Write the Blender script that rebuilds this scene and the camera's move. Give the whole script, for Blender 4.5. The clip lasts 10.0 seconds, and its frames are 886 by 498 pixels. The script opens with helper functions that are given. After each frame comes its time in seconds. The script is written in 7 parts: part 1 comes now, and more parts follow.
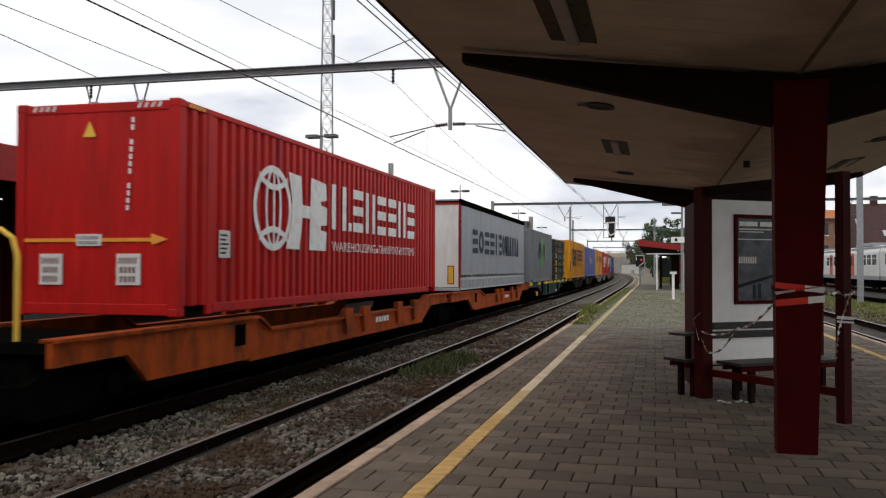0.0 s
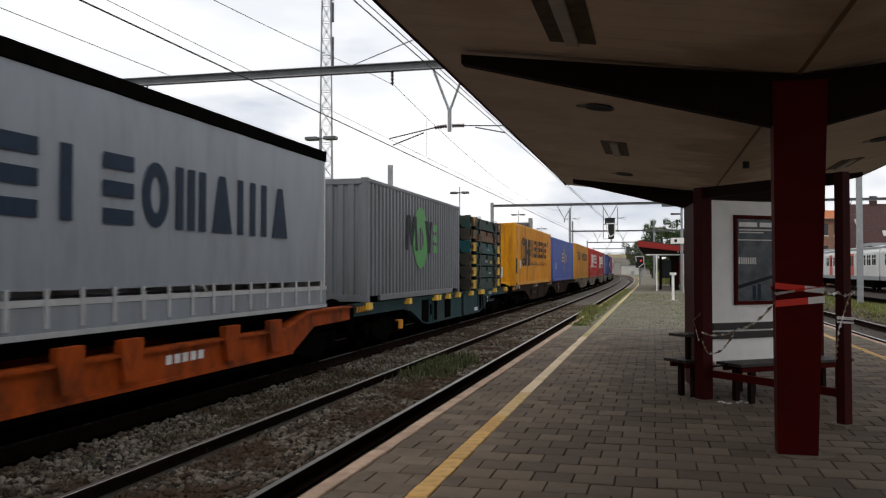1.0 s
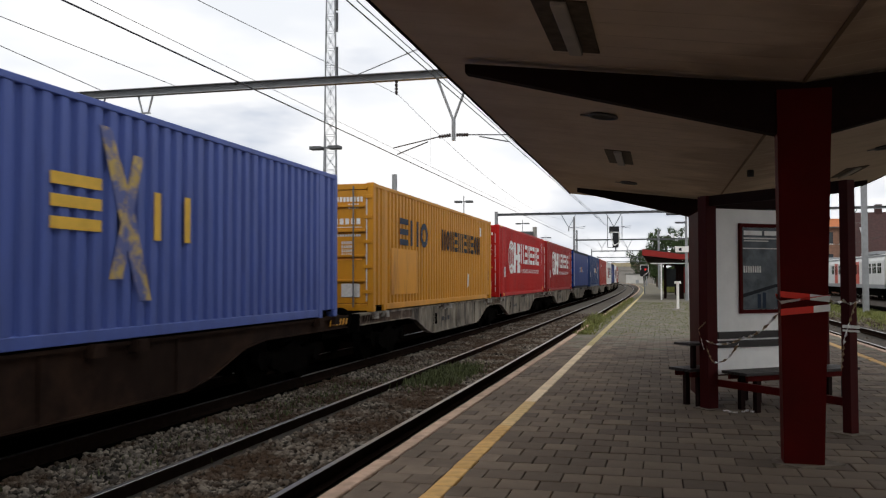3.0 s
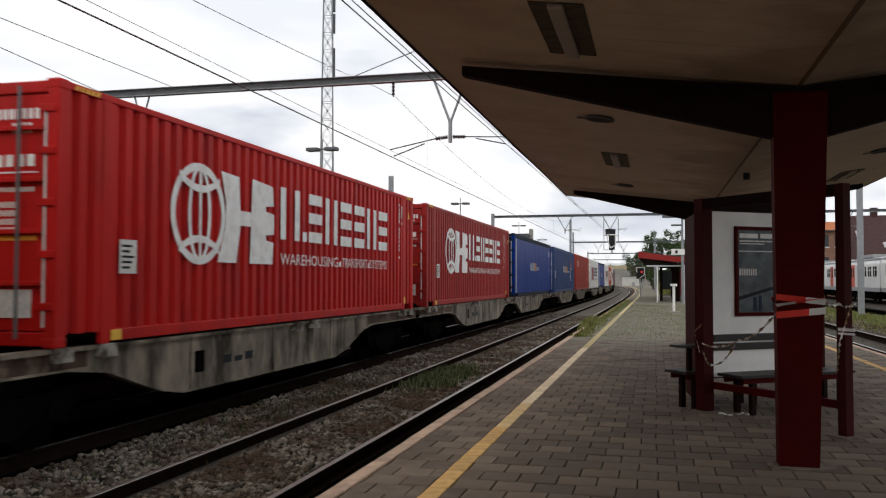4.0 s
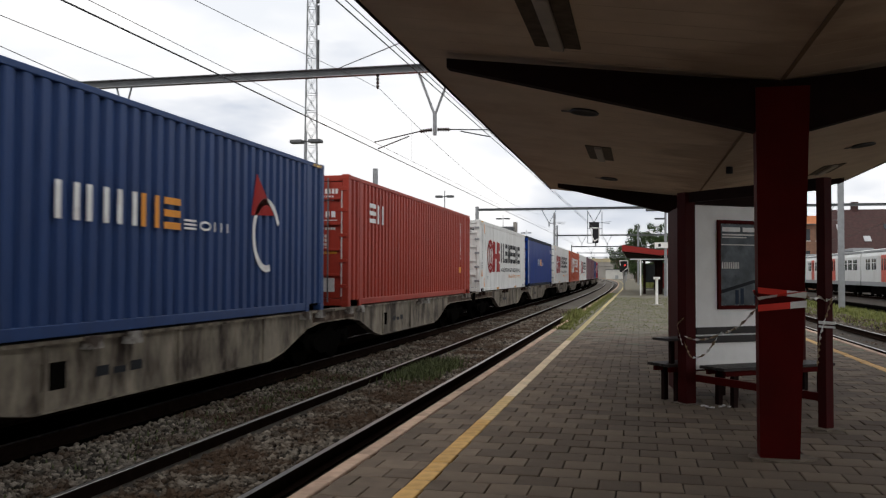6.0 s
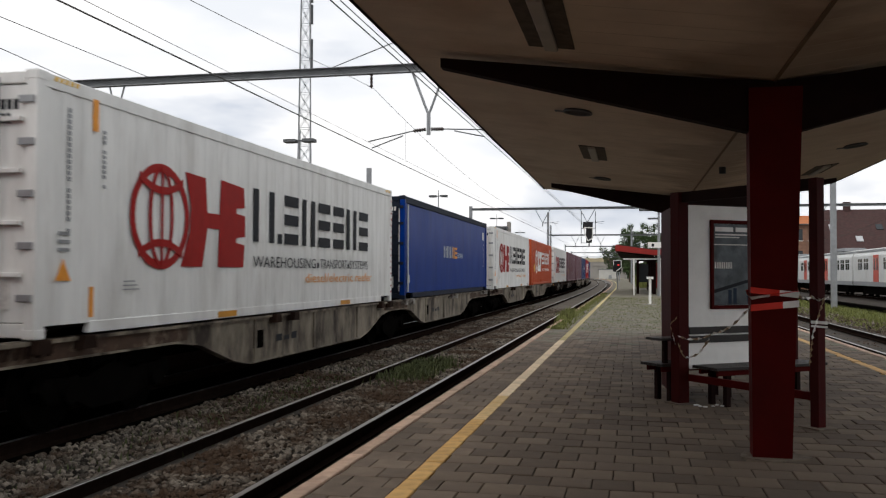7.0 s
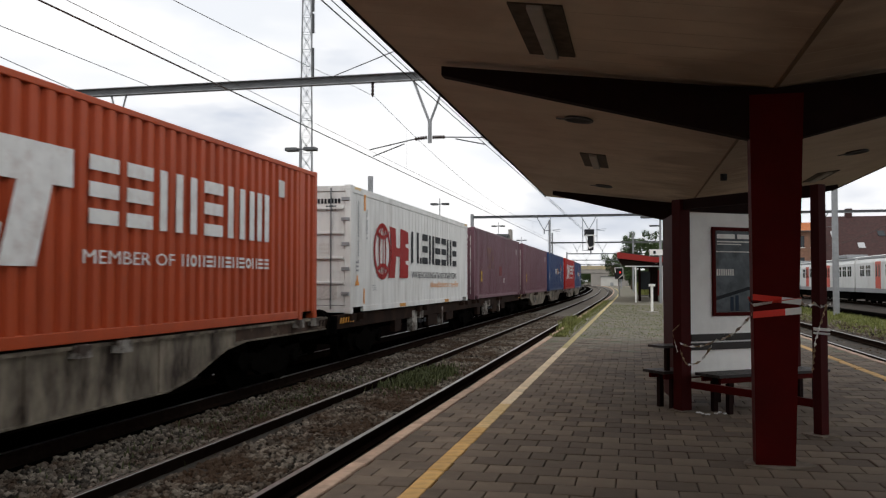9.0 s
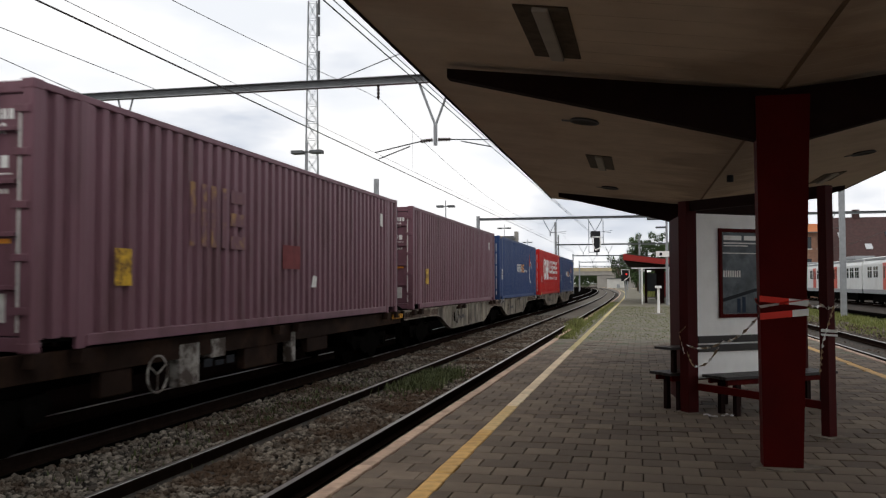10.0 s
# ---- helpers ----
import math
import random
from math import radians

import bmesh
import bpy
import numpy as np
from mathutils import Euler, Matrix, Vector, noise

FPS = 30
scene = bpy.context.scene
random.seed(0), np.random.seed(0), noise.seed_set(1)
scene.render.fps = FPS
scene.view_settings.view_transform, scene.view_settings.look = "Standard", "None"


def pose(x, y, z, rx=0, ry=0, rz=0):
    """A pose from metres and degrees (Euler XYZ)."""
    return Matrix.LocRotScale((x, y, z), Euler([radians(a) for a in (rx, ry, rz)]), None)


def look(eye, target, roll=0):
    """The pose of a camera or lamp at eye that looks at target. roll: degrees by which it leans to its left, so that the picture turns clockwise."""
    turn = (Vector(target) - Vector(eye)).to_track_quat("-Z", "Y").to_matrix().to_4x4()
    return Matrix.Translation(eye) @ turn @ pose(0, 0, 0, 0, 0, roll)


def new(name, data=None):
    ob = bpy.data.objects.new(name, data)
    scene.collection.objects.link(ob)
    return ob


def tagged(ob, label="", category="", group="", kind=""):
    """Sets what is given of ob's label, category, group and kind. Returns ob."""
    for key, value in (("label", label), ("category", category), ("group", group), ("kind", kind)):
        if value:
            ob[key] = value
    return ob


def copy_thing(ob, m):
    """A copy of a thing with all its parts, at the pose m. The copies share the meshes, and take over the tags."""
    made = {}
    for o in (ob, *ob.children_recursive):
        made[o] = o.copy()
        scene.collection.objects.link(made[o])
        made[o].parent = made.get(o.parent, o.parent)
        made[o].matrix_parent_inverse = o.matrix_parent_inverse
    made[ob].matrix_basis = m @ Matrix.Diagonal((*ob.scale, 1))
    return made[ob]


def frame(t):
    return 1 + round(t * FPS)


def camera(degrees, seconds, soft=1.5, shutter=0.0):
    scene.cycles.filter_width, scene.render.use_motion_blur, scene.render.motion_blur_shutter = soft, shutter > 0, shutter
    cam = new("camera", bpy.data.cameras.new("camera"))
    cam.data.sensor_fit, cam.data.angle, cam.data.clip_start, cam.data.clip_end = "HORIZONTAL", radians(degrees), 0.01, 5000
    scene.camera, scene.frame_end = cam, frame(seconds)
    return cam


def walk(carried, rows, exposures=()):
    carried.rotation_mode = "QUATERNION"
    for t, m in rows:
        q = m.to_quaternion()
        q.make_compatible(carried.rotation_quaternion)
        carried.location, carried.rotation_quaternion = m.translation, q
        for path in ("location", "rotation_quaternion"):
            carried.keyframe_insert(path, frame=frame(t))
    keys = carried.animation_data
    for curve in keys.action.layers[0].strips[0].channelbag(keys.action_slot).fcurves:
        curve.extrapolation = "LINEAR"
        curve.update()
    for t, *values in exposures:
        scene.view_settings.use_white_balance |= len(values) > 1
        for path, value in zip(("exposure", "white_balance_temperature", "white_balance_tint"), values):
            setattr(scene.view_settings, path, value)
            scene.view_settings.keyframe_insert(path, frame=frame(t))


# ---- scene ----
cam = camera(54.23, 10.0, soft=1.25, shutter=0.08)
EYE = (0.0, 0.0, 1.53)
# seconds, a point ten metres ahead, roll
PATH = [
    (0.0, (-2.3767, 9.7109, 1.7536), 0.16),
    (0.5, (-2.3791, 9.7098, 1.7728), -0.05),
    (1.0, (-2.3735, 9.7112, 1.7727), -0.03),
    (1.5, (-2.4055, 9.7032, 1.7776), -0.05),
    (2.0, (-2.4184, 9.6993, 1.8035), -0.09),
    (2.5, (-2.4296, 9.6952, 1.8456), -0.16),
    (4.0, (-2.3797, 9.7057, 1.8984), 0.05),
    (4.5, (-2.3518, 9.7130, 1.8864), 0.11),
    (5.0, (-2.3134, 9.7229, 1.8664), 0.09),
    (5.5, (-2.2603, 9.7367, 1.8258), 0.12),
    (7.0, (-2.1312, 9.7662, 1.8119), 0.18),
    (7.5, (-2.1298, 9.7664, 1.8156), 0.21),
    (8.0, (-2.1235, 9.7670, 1.8411), 0.17),
    (8.5, (-2.1328, 9.7642, 1.8649), 0.07),
    (9.0, (-2.1485, 9.7593, 1.9029), 0.01),
    (9.5, (-2.1833, 9.7509, 1.9204), -0.09),
    (10.0, (-2.2158, 9.7432, 1.9294), -0.13),
]
walk(cam, [(t, look(EYE, ahead, roll)) for t, ahead, roll in PATH])

# ---- light ----
world = bpy.data.worlds.new("sky")
scene.world = world
world.use_nodes = True
wn, wl = world.node_tree.nodes, world.node_tree.links
SUN_EL, SUN_AZ = radians(48), radians(205)
sky = wn.new("ShaderNodeTexSky")
sky.sky_type, sky.sun_disc, sky.sun_elevation, sky.sun_rotation = "NISHITA", False, SUN_EL, SUN_AZ
sky.air_density, sky.dust_density = 1.0, 3.0
gain = wn.new("ShaderNodeMix")
gain.data_type, gain.blend_type = "RGBA", "MULTIPLY"
gain.inputs["Factor"].default_value = 1.0
gain.inputs["B"].default_value = (0.13, 0.13, 0.13, 1)
wl.new(sky.outputs[0], gain.inputs["A"])
tc = wn.new("ShaderNodeTexCoord")
stretch = wn.new("ShaderNodeMapping")
stretch.inputs["Scale"].default_value = (1.0, 1.0, 3.2)
wl.new(tc.outputs["Generated"], stretch.inputs["Vector"])
cl = wn.new("ShaderNodeTexNoise")
cl.inputs["Scale"].default_value, cl.inputs["Detail"].default_value, cl.inputs["Roughness"].default_value = 2.6, 7.0, 0.55
wl.new(stretch.outputs[0], cl.inputs["Vector"])
ramp = wn.new("ShaderNodeValToRGB")
ramp.color_ramp.elements[0].position, ramp.color_ramp.elements[1].position = 0.33, 0.47
wl.new(cl.outputs[0], ramp.inputs[0])
cl2 = wn.new("ShaderNodeTexNoise")
cl2.inputs["Scale"].default_value, cl2.inputs["Detail"].default_value = 4.0, 5.0
wl.new(stretch.outputs[0], cl2.inputs["Vector"])
shade = wn.new("ShaderNodeValToRGB")
shade.color_ramp.elements[0].position, shade.color_ramp.elements[0].color = 0.35, (1.80, 1.86, 1.96, 1)
shade.color_ramp.elements[1].position, shade.color_ramp.elements[1].color = 0.6, (2.25, 2.23, 2.22, 1)
wl.new(cl2.outputs[0], shade.inputs[0])
mixc = wn.new("ShaderNodeMix")
mixc.data_type = "RGBA"
wl.new(ramp.outputs[0], mixc.inputs["Factor"])
blue = wn.new("ShaderNodeMix")
blue.data_type = "RGBA"
blue.inputs["Factor"].default_value = 0.8
blue.inputs["B"].default_value = (1.38, 1.50, 1.74, 1)
wl.new(gain.outputs["Result"], blue.inputs["A"])
wl.new(blue.outputs["Result"], mixc.inputs["A"])
wl.new(shade.outputs[0], mixc.inputs["B"])
wl.new(mixc.outputs["Result"], wn["Background"].inputs[0])
wn["Background"].inputs[1].default_value = 1.0

sun = new("sun", bpy.data.lights.new("sun", "SUN"))
sun.data.energy, sun.data.angle, sun.data.color = 1.3, radians(18), (1.0, 0.95, 0.88)
sun.matrix_world = look((0, 0, 0), (-math.sin(SUN_AZ) * math.cos(SUN_EL), -math.cos(SUN_AZ) * math.cos(SUN_EL), -math.sin(SUN_EL)))
scene.view_settings.exposure = -1.0


# ---- materials ----
def mat(name, colour, rough=0.7, metal=0.0, vary=0.12, scale=6.0, bump=0.1, bscale=40.0, dirt=None, dirt_amount=0.3, dscale=1.3, stretch=(1, 1, 1), rand=0.0, spec=0.25, cover=0.48, edge=0.24):
    """A surface with a base colour that wanders at two scales, stains of a second colour, and fine relief."""
    m = bpy.data.materials.new(name)
    m.use_nodes = True
    n, l = m.node_tree.nodes, m.node_tree.links
    b = n["Principled BSDF"]
    b.inputs["Roughness"].default_value, b.inputs["Metallic"].default_value = rough, metal
    b.inputs["Specular IOR Level"].default_value = spec
    tco = n.new("ShaderNodeTexCoord")
    mp = n.new("ShaderNodeMapping")
    mp.inputs["Scale"].default_value = stretch
    l.new(tco.outputs["Object"], mp.inputs["Vector"])
    n1 = n.new("ShaderNodeTexNoise")
    n1.inputs["Scale"].default_value, n1.inputs["Detail"].default_value = scale, 5.0
    l.new(mp.outputs[0], n1.inputs["Vector"])
    hv = n.new("ShaderNodeHueSaturation")
    hv.inputs["Color"].default_value = (*colour, 1)
    mr = n.new("ShaderNodeMapRange")
    mr.inputs["From Min"].default_value, mr.inputs["From Max"].default_value = 0.25, 0.75
    mr.inputs["To Min"].default_value, mr.inputs["To Max"].default_value = 1 - vary, 1 + vary
    l.new(n1.outputs[0], mr.inputs["Value"])
    last = mr.outputs[0]
    if rand:
        oi = n.new("ShaderNodeObjectInfo")
        mr2 = n.new("ShaderNodeMapRange")
        mr2.inputs["To Min"].default_value, mr2.inputs["To Max"].default_value = 1 - rand, 1 + rand
        l.new(oi.outputs["Random"], mr2.inputs["Value"])
        mu = n.new("ShaderNodeMath")
        mu.operation = "MULTIPLY"
        l.new(last, mu.inputs[0])
        l.new(mr2.outputs[0], mu.inputs[1])
        last = mu.outputs[0]
    l.new(last, hv.inputs["Value"])
    col = hv.outputs[0]
    if dirt:
        n2 = n.new("ShaderNodeTexNoise")
        n2.inputs["Scale"].default_value, n2.inputs["Detail"].default_value, n2.inputs["Roughness"].default_value = dscale, 8.0, 0.65
        l.new(mp.outputs[0], n2.inputs["Vector"])
        r2 = n.new("ShaderNodeMapRange")
        r2.inputs["From Min"].default_value, r2.inputs["From Max"].default_value = cover, cover + edge
        r2.inputs["To Max"].default_value = dirt_amount
        l.new(n2.outputs[0], r2.inputs["Value"])
        mx = n.new("ShaderNodeMix")
        mx.data_type = "RGBA"
        mx.inputs["B"].default_value = (*dirt, 1)
        l.new(r2.outputs[0], mx.inputs["Factor"])
        l.new(col, mx.inputs["A"])
        col = mx.outputs["Result"]
    l.new(col, b.inputs["Base Color"])
    if bump:
        n3 = n.new("ShaderNodeTexNoise")
        n3.inputs["Scale"].default_value, n3.inputs["Detail"].default_value = bscale, 4.0
        l.new(mp.outputs[0], n3.inputs["Vector"])
        bp = n.new("ShaderNodeBump")
        bp.inputs["Strength"].default_value, bp.inputs["Distance"].default_value = bump, 0.01
        l.new(n3.outputs[0], bp.inputs["Height"])
        l.new(bp.outputs[0], b.inputs["Normal"])
    return m


def glow(name, colour, strength):
    m = bpy.data.materials.new(name)
    m.use_nodes = True
    b = m.node_tree.nodes["Principled BSDF"]
    b.inputs["Base Color"].default_value = (*colour, 1)
    b.inputs["Emission Color"].default_value = (*colour, 1)
    b.inputs["Emission Strength"].default_value = strength
    return m


def paint(name, colour, dirt=(0.06, 0.04, 0.03), amount=0.32, rough=0.5, spec=0.28):
    """Lorry and container paint with streaks of grime that run down."""
    return mat(name, colour, rough, vary=0.10, scale=3.0, bump=0.06, bscale=25, dirt=dirt, dirt_amount=amount, dscale=1.6, stretch=(1.2, 1.2, 0.28), spec=spec)


M_RED = paint("red_paint", (0.44, 0.010, 0.008), dirt=(0.15, 0.010, 0.008), amount=0.55, spec=0.16)
M_RED2 = paint("dark_red_paint", (0.30, 0.014, 0.012), dirt=(0.11, 0.015, 0.012), amount=0.55, spec=0.2)
M_RUST = paint("rust_red_paint", (0.33, 0.034, 0.018), dirt=(0.14, 0.03, 0.02))
M_ORANGE = paint("orange_red_paint", (0.43, 0.066, 0.016), dirt=(0.18, 0.04, 0.02))
M_GREY = paint("grey_paint", (0.150, 0.158, 0.172))
M_TARP = paint("grey_tarpaulin", (0.24, 0.262, 0.292), rough=0.45, amount=0.3)
M_YELLOW = paint("yellow_paint", (0.62, 0.262, 0.004), dirt=(0.16, 0.045, 0.006), amount=0.8)
M_YELLOW2 = paint("ochre_paint", (0.54, 0.235, 0.012), dirt=(0.22, 0.10, 0.02))
M_LILAC = paint("faded_blue_paint", (0.075, 0.115, 0.36), dirt=(0.06, 0.07, 0.14))
M_BLUE = paint("blue_tarpaulin", (0.001, 0.029, 0.19), rough=0.4, amount=0.45, dirt=(0.001, 0.010, 0.085), spec=0.06)
M_NAVY = paint("dark_blue_paint", (0.016, 0.046, 0.145), dirt=(0.015, 0.02, 0.05))
M_WHITE = paint("white_paint", (0.72, 0.72, 0.70), dirt=(0.25, 0.22, 0.18), amount=0.35)
M_PURPLE = paint("purple_brown_paint", (0.158, 0.073, 0.094), dirt=(0.070, 0.028, 0.028), amount=0.7)
M_INK_W = mat("white_lettering", (0.78, 0.78, 0.76), 0.5, vary=0.08, dirt=(0.35, 0.2, 0.16), dirt_amount=0.35, dscale=5)
M_INK_P = mat("pale_blue_lettering", (0.42, 0.47, 0.55), 0.5, vary=0.1)
M_INK_K = mat("black_lettering", (0.014, 0.016, 0.02), 0.6, spec=0.12)
M_INK_R = mat("red_lettering", (0.29, 0.010, 0.008), 0.6, spec=0.15)
M_INK_Y = mat("yellow_lettering", (0.72, 0.44, 0.06), 0.5)
M_INK_O = mat("orange_lettering", (0.75, 0.30, 0.04), 0.5)
M_INK_N = mat("navy_lettering", (0.018, 0.030, 0.052), 0.6, spec=0.12)
M_INK_G = mat("green_lettering", (0.06, 0.25, 0.06), 0.5)
M_LABEL = mat("paper_label", (0.62, 0.60, 0.57), 0.6, vary=0.2, scale=30)
M_ALU = mat("aluminium", (0.50, 0.51, 0.52), 0.45, 0.6, bump=0.05)
M_WAGON = mat("weathered_wagon_grey", (0.25, 0.215, 0.165), 0.75, vary=0.25, scale=2.5, dirt=(0.022, 0.014, 0.010), dirt_amount=0.96, dscale=1.7, stretch=(1, 1, 0.4), cover=0.41, edge=0.22)
M_WAGON_O = mat("orange_wagon_paint", (0.34, 0.058, 0.006), 0.7, spec=0.1, vary=0.22, scale=2.5, dirt=(0.050, 0.020, 0.010), dirt_amount=0.85, dscale=2.2, stretch=(1, 1, 0.6), cover=0.44)
M_WAGON_B = mat("brown_wagon_paint", (0.020, 0.012, 0.009), 0.85, vary=0.3, scale=2.5, dirt=(0.05, 0.027, 0.017), dirt_amount=0.7, spec=0.04)
M_WAGON_G = mat("green_grey_wagon_paint", (0.004, 0.030, 0.034), 0.8, vary=0.25, scale=2.5, dirt=(0.04, 0.035, 0.03), dirt_amount=0.7)
# Set far below real steel: shade under the wagons is in these two colours.
M_BOGIE_SHADE = mat("bogie_steel", (0.004, 0.0036, 0.0032), 0.95, vary=0.3, scale=5, spec=0.0)
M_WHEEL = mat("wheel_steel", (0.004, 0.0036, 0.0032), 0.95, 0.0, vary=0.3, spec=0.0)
M_BRKT = mat("chipped_pale_paint", (0.33, 0.31, 0.28), 0.7, vary=0.3, scale=8, dirt=(0.04, 0.025, 0.018), dirt_amount=0.95, dscale=4, cover=0.42, edge=0.14)
M_RUSTEND = mat("rust_stained_paint", (0.060, 0.036, 0.024), 0.85, vary=0.35, scale=4, dirt=(0.20, 0.16, 0.12), dirt_amount=0.8, dscale=3.0, cover=0.52, edge=0.12)
M_RAILTOP = mat("polished_rail", (0.30, 0.28, 0.26), 0.35, 0.9)
M_RAIL = mat("rusty_rail", (0.014, 0.009, 0.007), 0.95, vary=0.3, scale=8, spec=0.0)
# Dark ballast, with shade between stones and along rails put into the colour.
M_BALLAST = mat("ballast_bed", (0.034, 0.028, 0.022), 0.95, vary=0.35, scale=26, bump=1.0, bscale=22, dirt=(0.07, 0.045, 0.03), dirt_amount=0.6, dscale=1.2)
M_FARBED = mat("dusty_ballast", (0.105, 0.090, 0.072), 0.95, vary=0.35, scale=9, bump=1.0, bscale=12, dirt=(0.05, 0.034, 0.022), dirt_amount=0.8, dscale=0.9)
# Near-black stands in for shade under the train and beside the platform wall.
M_SHADE_BLACK = mat("oily_ballast", (0.003, 0.0027, 0.0024), 0.98, vary=0.35, scale=22, bump=1.0, bscale=22, spec=0.0)
M_GRASS = mat("grass_blades", (0.145, 0.155, 0.045), 0.7, vary=0.35, scale=1.5, bump=0)
M_WEED = mat("weed_leaves", (0.064, 0.076, 0.028), 0.7, vary=0.4, scale=5, bump=0)
M_LEAF = mat("tree_leaves", (0.045, 0.075, 0.022), 0.65, vary=0.45, scale=0.6, bump=0)
M_BARK = mat("bark", (0.10, 0.075, 0.055), 0.9, vary=0.3)
M_GROUND = mat("bare_ground", (0.12, 0.105, 0.08), 0.95, vary=0.35, scale=2.0, dirt=(0.06, 0.09, 0.03), dirt_amount=0.8, dscale=0.25)
M_PLATFORM = mat("joint_sand", (0.045, 0.038, 0.028), 0.95, vary=0.3, scale=15, dirt=(0.05, 0.075, 0.025), dirt_amount=0.7, dscale=1.2)
M_EDGE = mat("edge_stone", (0.46, 0.32, 0.235), 0.85, vary=0.2, scale=9, dirt=(0.15, 0.11, 0.09), dirt_amount=0.7, dscale=2.5, rand=0.14)
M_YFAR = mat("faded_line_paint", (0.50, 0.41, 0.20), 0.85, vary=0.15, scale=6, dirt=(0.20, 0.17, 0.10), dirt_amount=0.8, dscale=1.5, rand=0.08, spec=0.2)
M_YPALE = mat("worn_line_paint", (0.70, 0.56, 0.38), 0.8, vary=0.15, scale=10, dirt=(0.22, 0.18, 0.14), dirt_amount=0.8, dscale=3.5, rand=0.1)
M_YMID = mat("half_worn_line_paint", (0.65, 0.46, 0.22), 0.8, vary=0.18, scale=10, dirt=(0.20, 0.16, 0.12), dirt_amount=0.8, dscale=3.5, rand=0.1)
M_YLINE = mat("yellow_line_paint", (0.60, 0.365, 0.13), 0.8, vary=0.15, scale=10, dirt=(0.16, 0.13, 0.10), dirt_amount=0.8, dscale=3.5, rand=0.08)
M_PAVER = mat("concrete_paver", (0.140, 0.106, 0.078), 0.85, vary=0.16, scale=7, bump=0.25, bscale=60, dirt=(0.075, 0.055, 0.038), dirt_amount=0.75, dscale=0.9, rand=0.31, spec=0.25)
M_PAVER_MOSS = mat("mossy_paver", (0.155, 0.140, 0.110), 0.9, vary=0.16, scale=7, bump=0.2, bscale=60, dirt=(0.085, 0.095, 0.040), dirt_amount=0.85, dscale=0.55, rand=0.18, spec=0.2)
M_SOFFIT = mat("soffit_boards", (0.66, 0.56, 0.45), 0.8, vary=0.08, scale=3, dirt=(0.42, 0.29, 0.19), dirt_amount=0.5, dscale=0.7)


def leak_stains(m):
    """Brown water stains where the two roof slopes drain into the valley."""
    n, l = m.node_tree.nodes, m.node_tree.links
    b = n["Principled BSDF"]
    src = b.inputs["Base Color"].links[0].from_socket
    tco = n.new("ShaderNodeTexCoord")
    xyz = n.new("ShaderNodeSeparateXYZ")
    l.new(tco.outputs["Object"], xyz.inputs[0])
    ab = n.new("ShaderNodeMath")
    ab.operation = "ABSOLUTE"
    l.new(xyz.outputs["X"], ab.inputs[0])
    mp = n.new("ShaderNodeMapping")
    mp.inputs["Scale"].default_value = (0.6, 1.1, 1.0)
    l.new(tco.outputs["Object"], mp.inputs["Vector"])
    no = n.new("ShaderNodeTexNoise")
    no.inputs["Scale"].default_value, no.inputs["Detail"].default_value = 0.8, 6.0
    l.new(mp.outputs[0], no.inputs["Vector"])
    reach = n.new("ShaderNodeMapRange")
    reach.inputs["From Min"].default_value, reach.inputs["From Max"].default_value = 0.35, 0.68
    reach.inputs["To Min"].default_value, reach.inputs["To Max"].default_value = 0.15, 1.5
    l.new(no.outputs[0], reach.inputs["Value"])
    df = n.new("ShaderNodeMath")
    df.operation = "SUBTRACT"
    l.new(reach.outputs[0], df.inputs[0])
    l.new(ab.outputs[0], df.inputs[1])
    fac = n.new("ShaderNodeMapRange")
    fac.inputs["From Min"].default_value, fac.inputs["From Max"].default_value, fac.inputs["To Max"].default_value = -0.05, 0.5, 0.45
    l.new(df.outputs[0], fac.inputs["Value"])
    mx = n.new("ShaderNodeMix")
    mx.data_type = "RGBA"
    mx.inputs["B"].default_value = (0.17, 0.105, 0.06, 1)
    l.new(fac.outputs[0], mx.inputs["Factor"])
    l.new(src, mx.inputs["A"])
    l.new(mx.outputs["Result"], b.inputs["Base Color"])


leak_stains(M_SOFFIT)
M_RUST_STRIP = mat("stained_bead", (0.17, 0.115, 0.075), 0.8, vary=0.3, scale=3)
M_ROOF = mat("bitumen_roof", (0.06, 0.055, 0.05), 0.9)
M_POST = mat("oxide_red_steel_paint", (0.060, 0.0022, 0.0016), 0.65, vary=0.15, scale=4, dirt=(0.036, 0.003, 0.002), dirt_amount=0.5, spec=0.06)
M_POST_D = mat("dark_red_steel_paint", (0.040, 0.0025, 0.0022), 0.65, vary=0.15, scale=4, dirt=(0.03, 0.004, 0.003), dirt_amount=0.5, spec=0.10)
M_FRAME_D = mat("black_blue_frame_paint", (0.010, 0.014, 0.026), 0.7, vary=0.2, spec=0.15)
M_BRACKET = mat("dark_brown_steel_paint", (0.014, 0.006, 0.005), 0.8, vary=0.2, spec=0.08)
M_PANEL = mat("white_panel_paint", (0.84, 0.83, 0.80), 0.55, vary=0.04, dirt=(0.45, 0.42, 0.38), dirt_amount=0.3)
M_BENCH = mat("dark_bench_slats", (0.030, 0.026, 0.024), 0.5, vary=0.2)
M_MORTAR = mat("grubby_mortar", (0.17, 0.14, 0.11), 0.95, vary=0.3, scale=12, bump=0.6, bscale=30, dirt=(0.08, 0.06, 0.045), dirt_amount=0.8, dscale=4)
M_STEEL = mat("galvanised_steel", (0.30, 0.31, 0.32), 0.55, 0.5, vary=0.15, scale=4)
M_STEELD = mat("dark_galvanised_steel", (0.13, 0.135, 0.14), 0.6, 0.4, vary=0.2, scale=3)
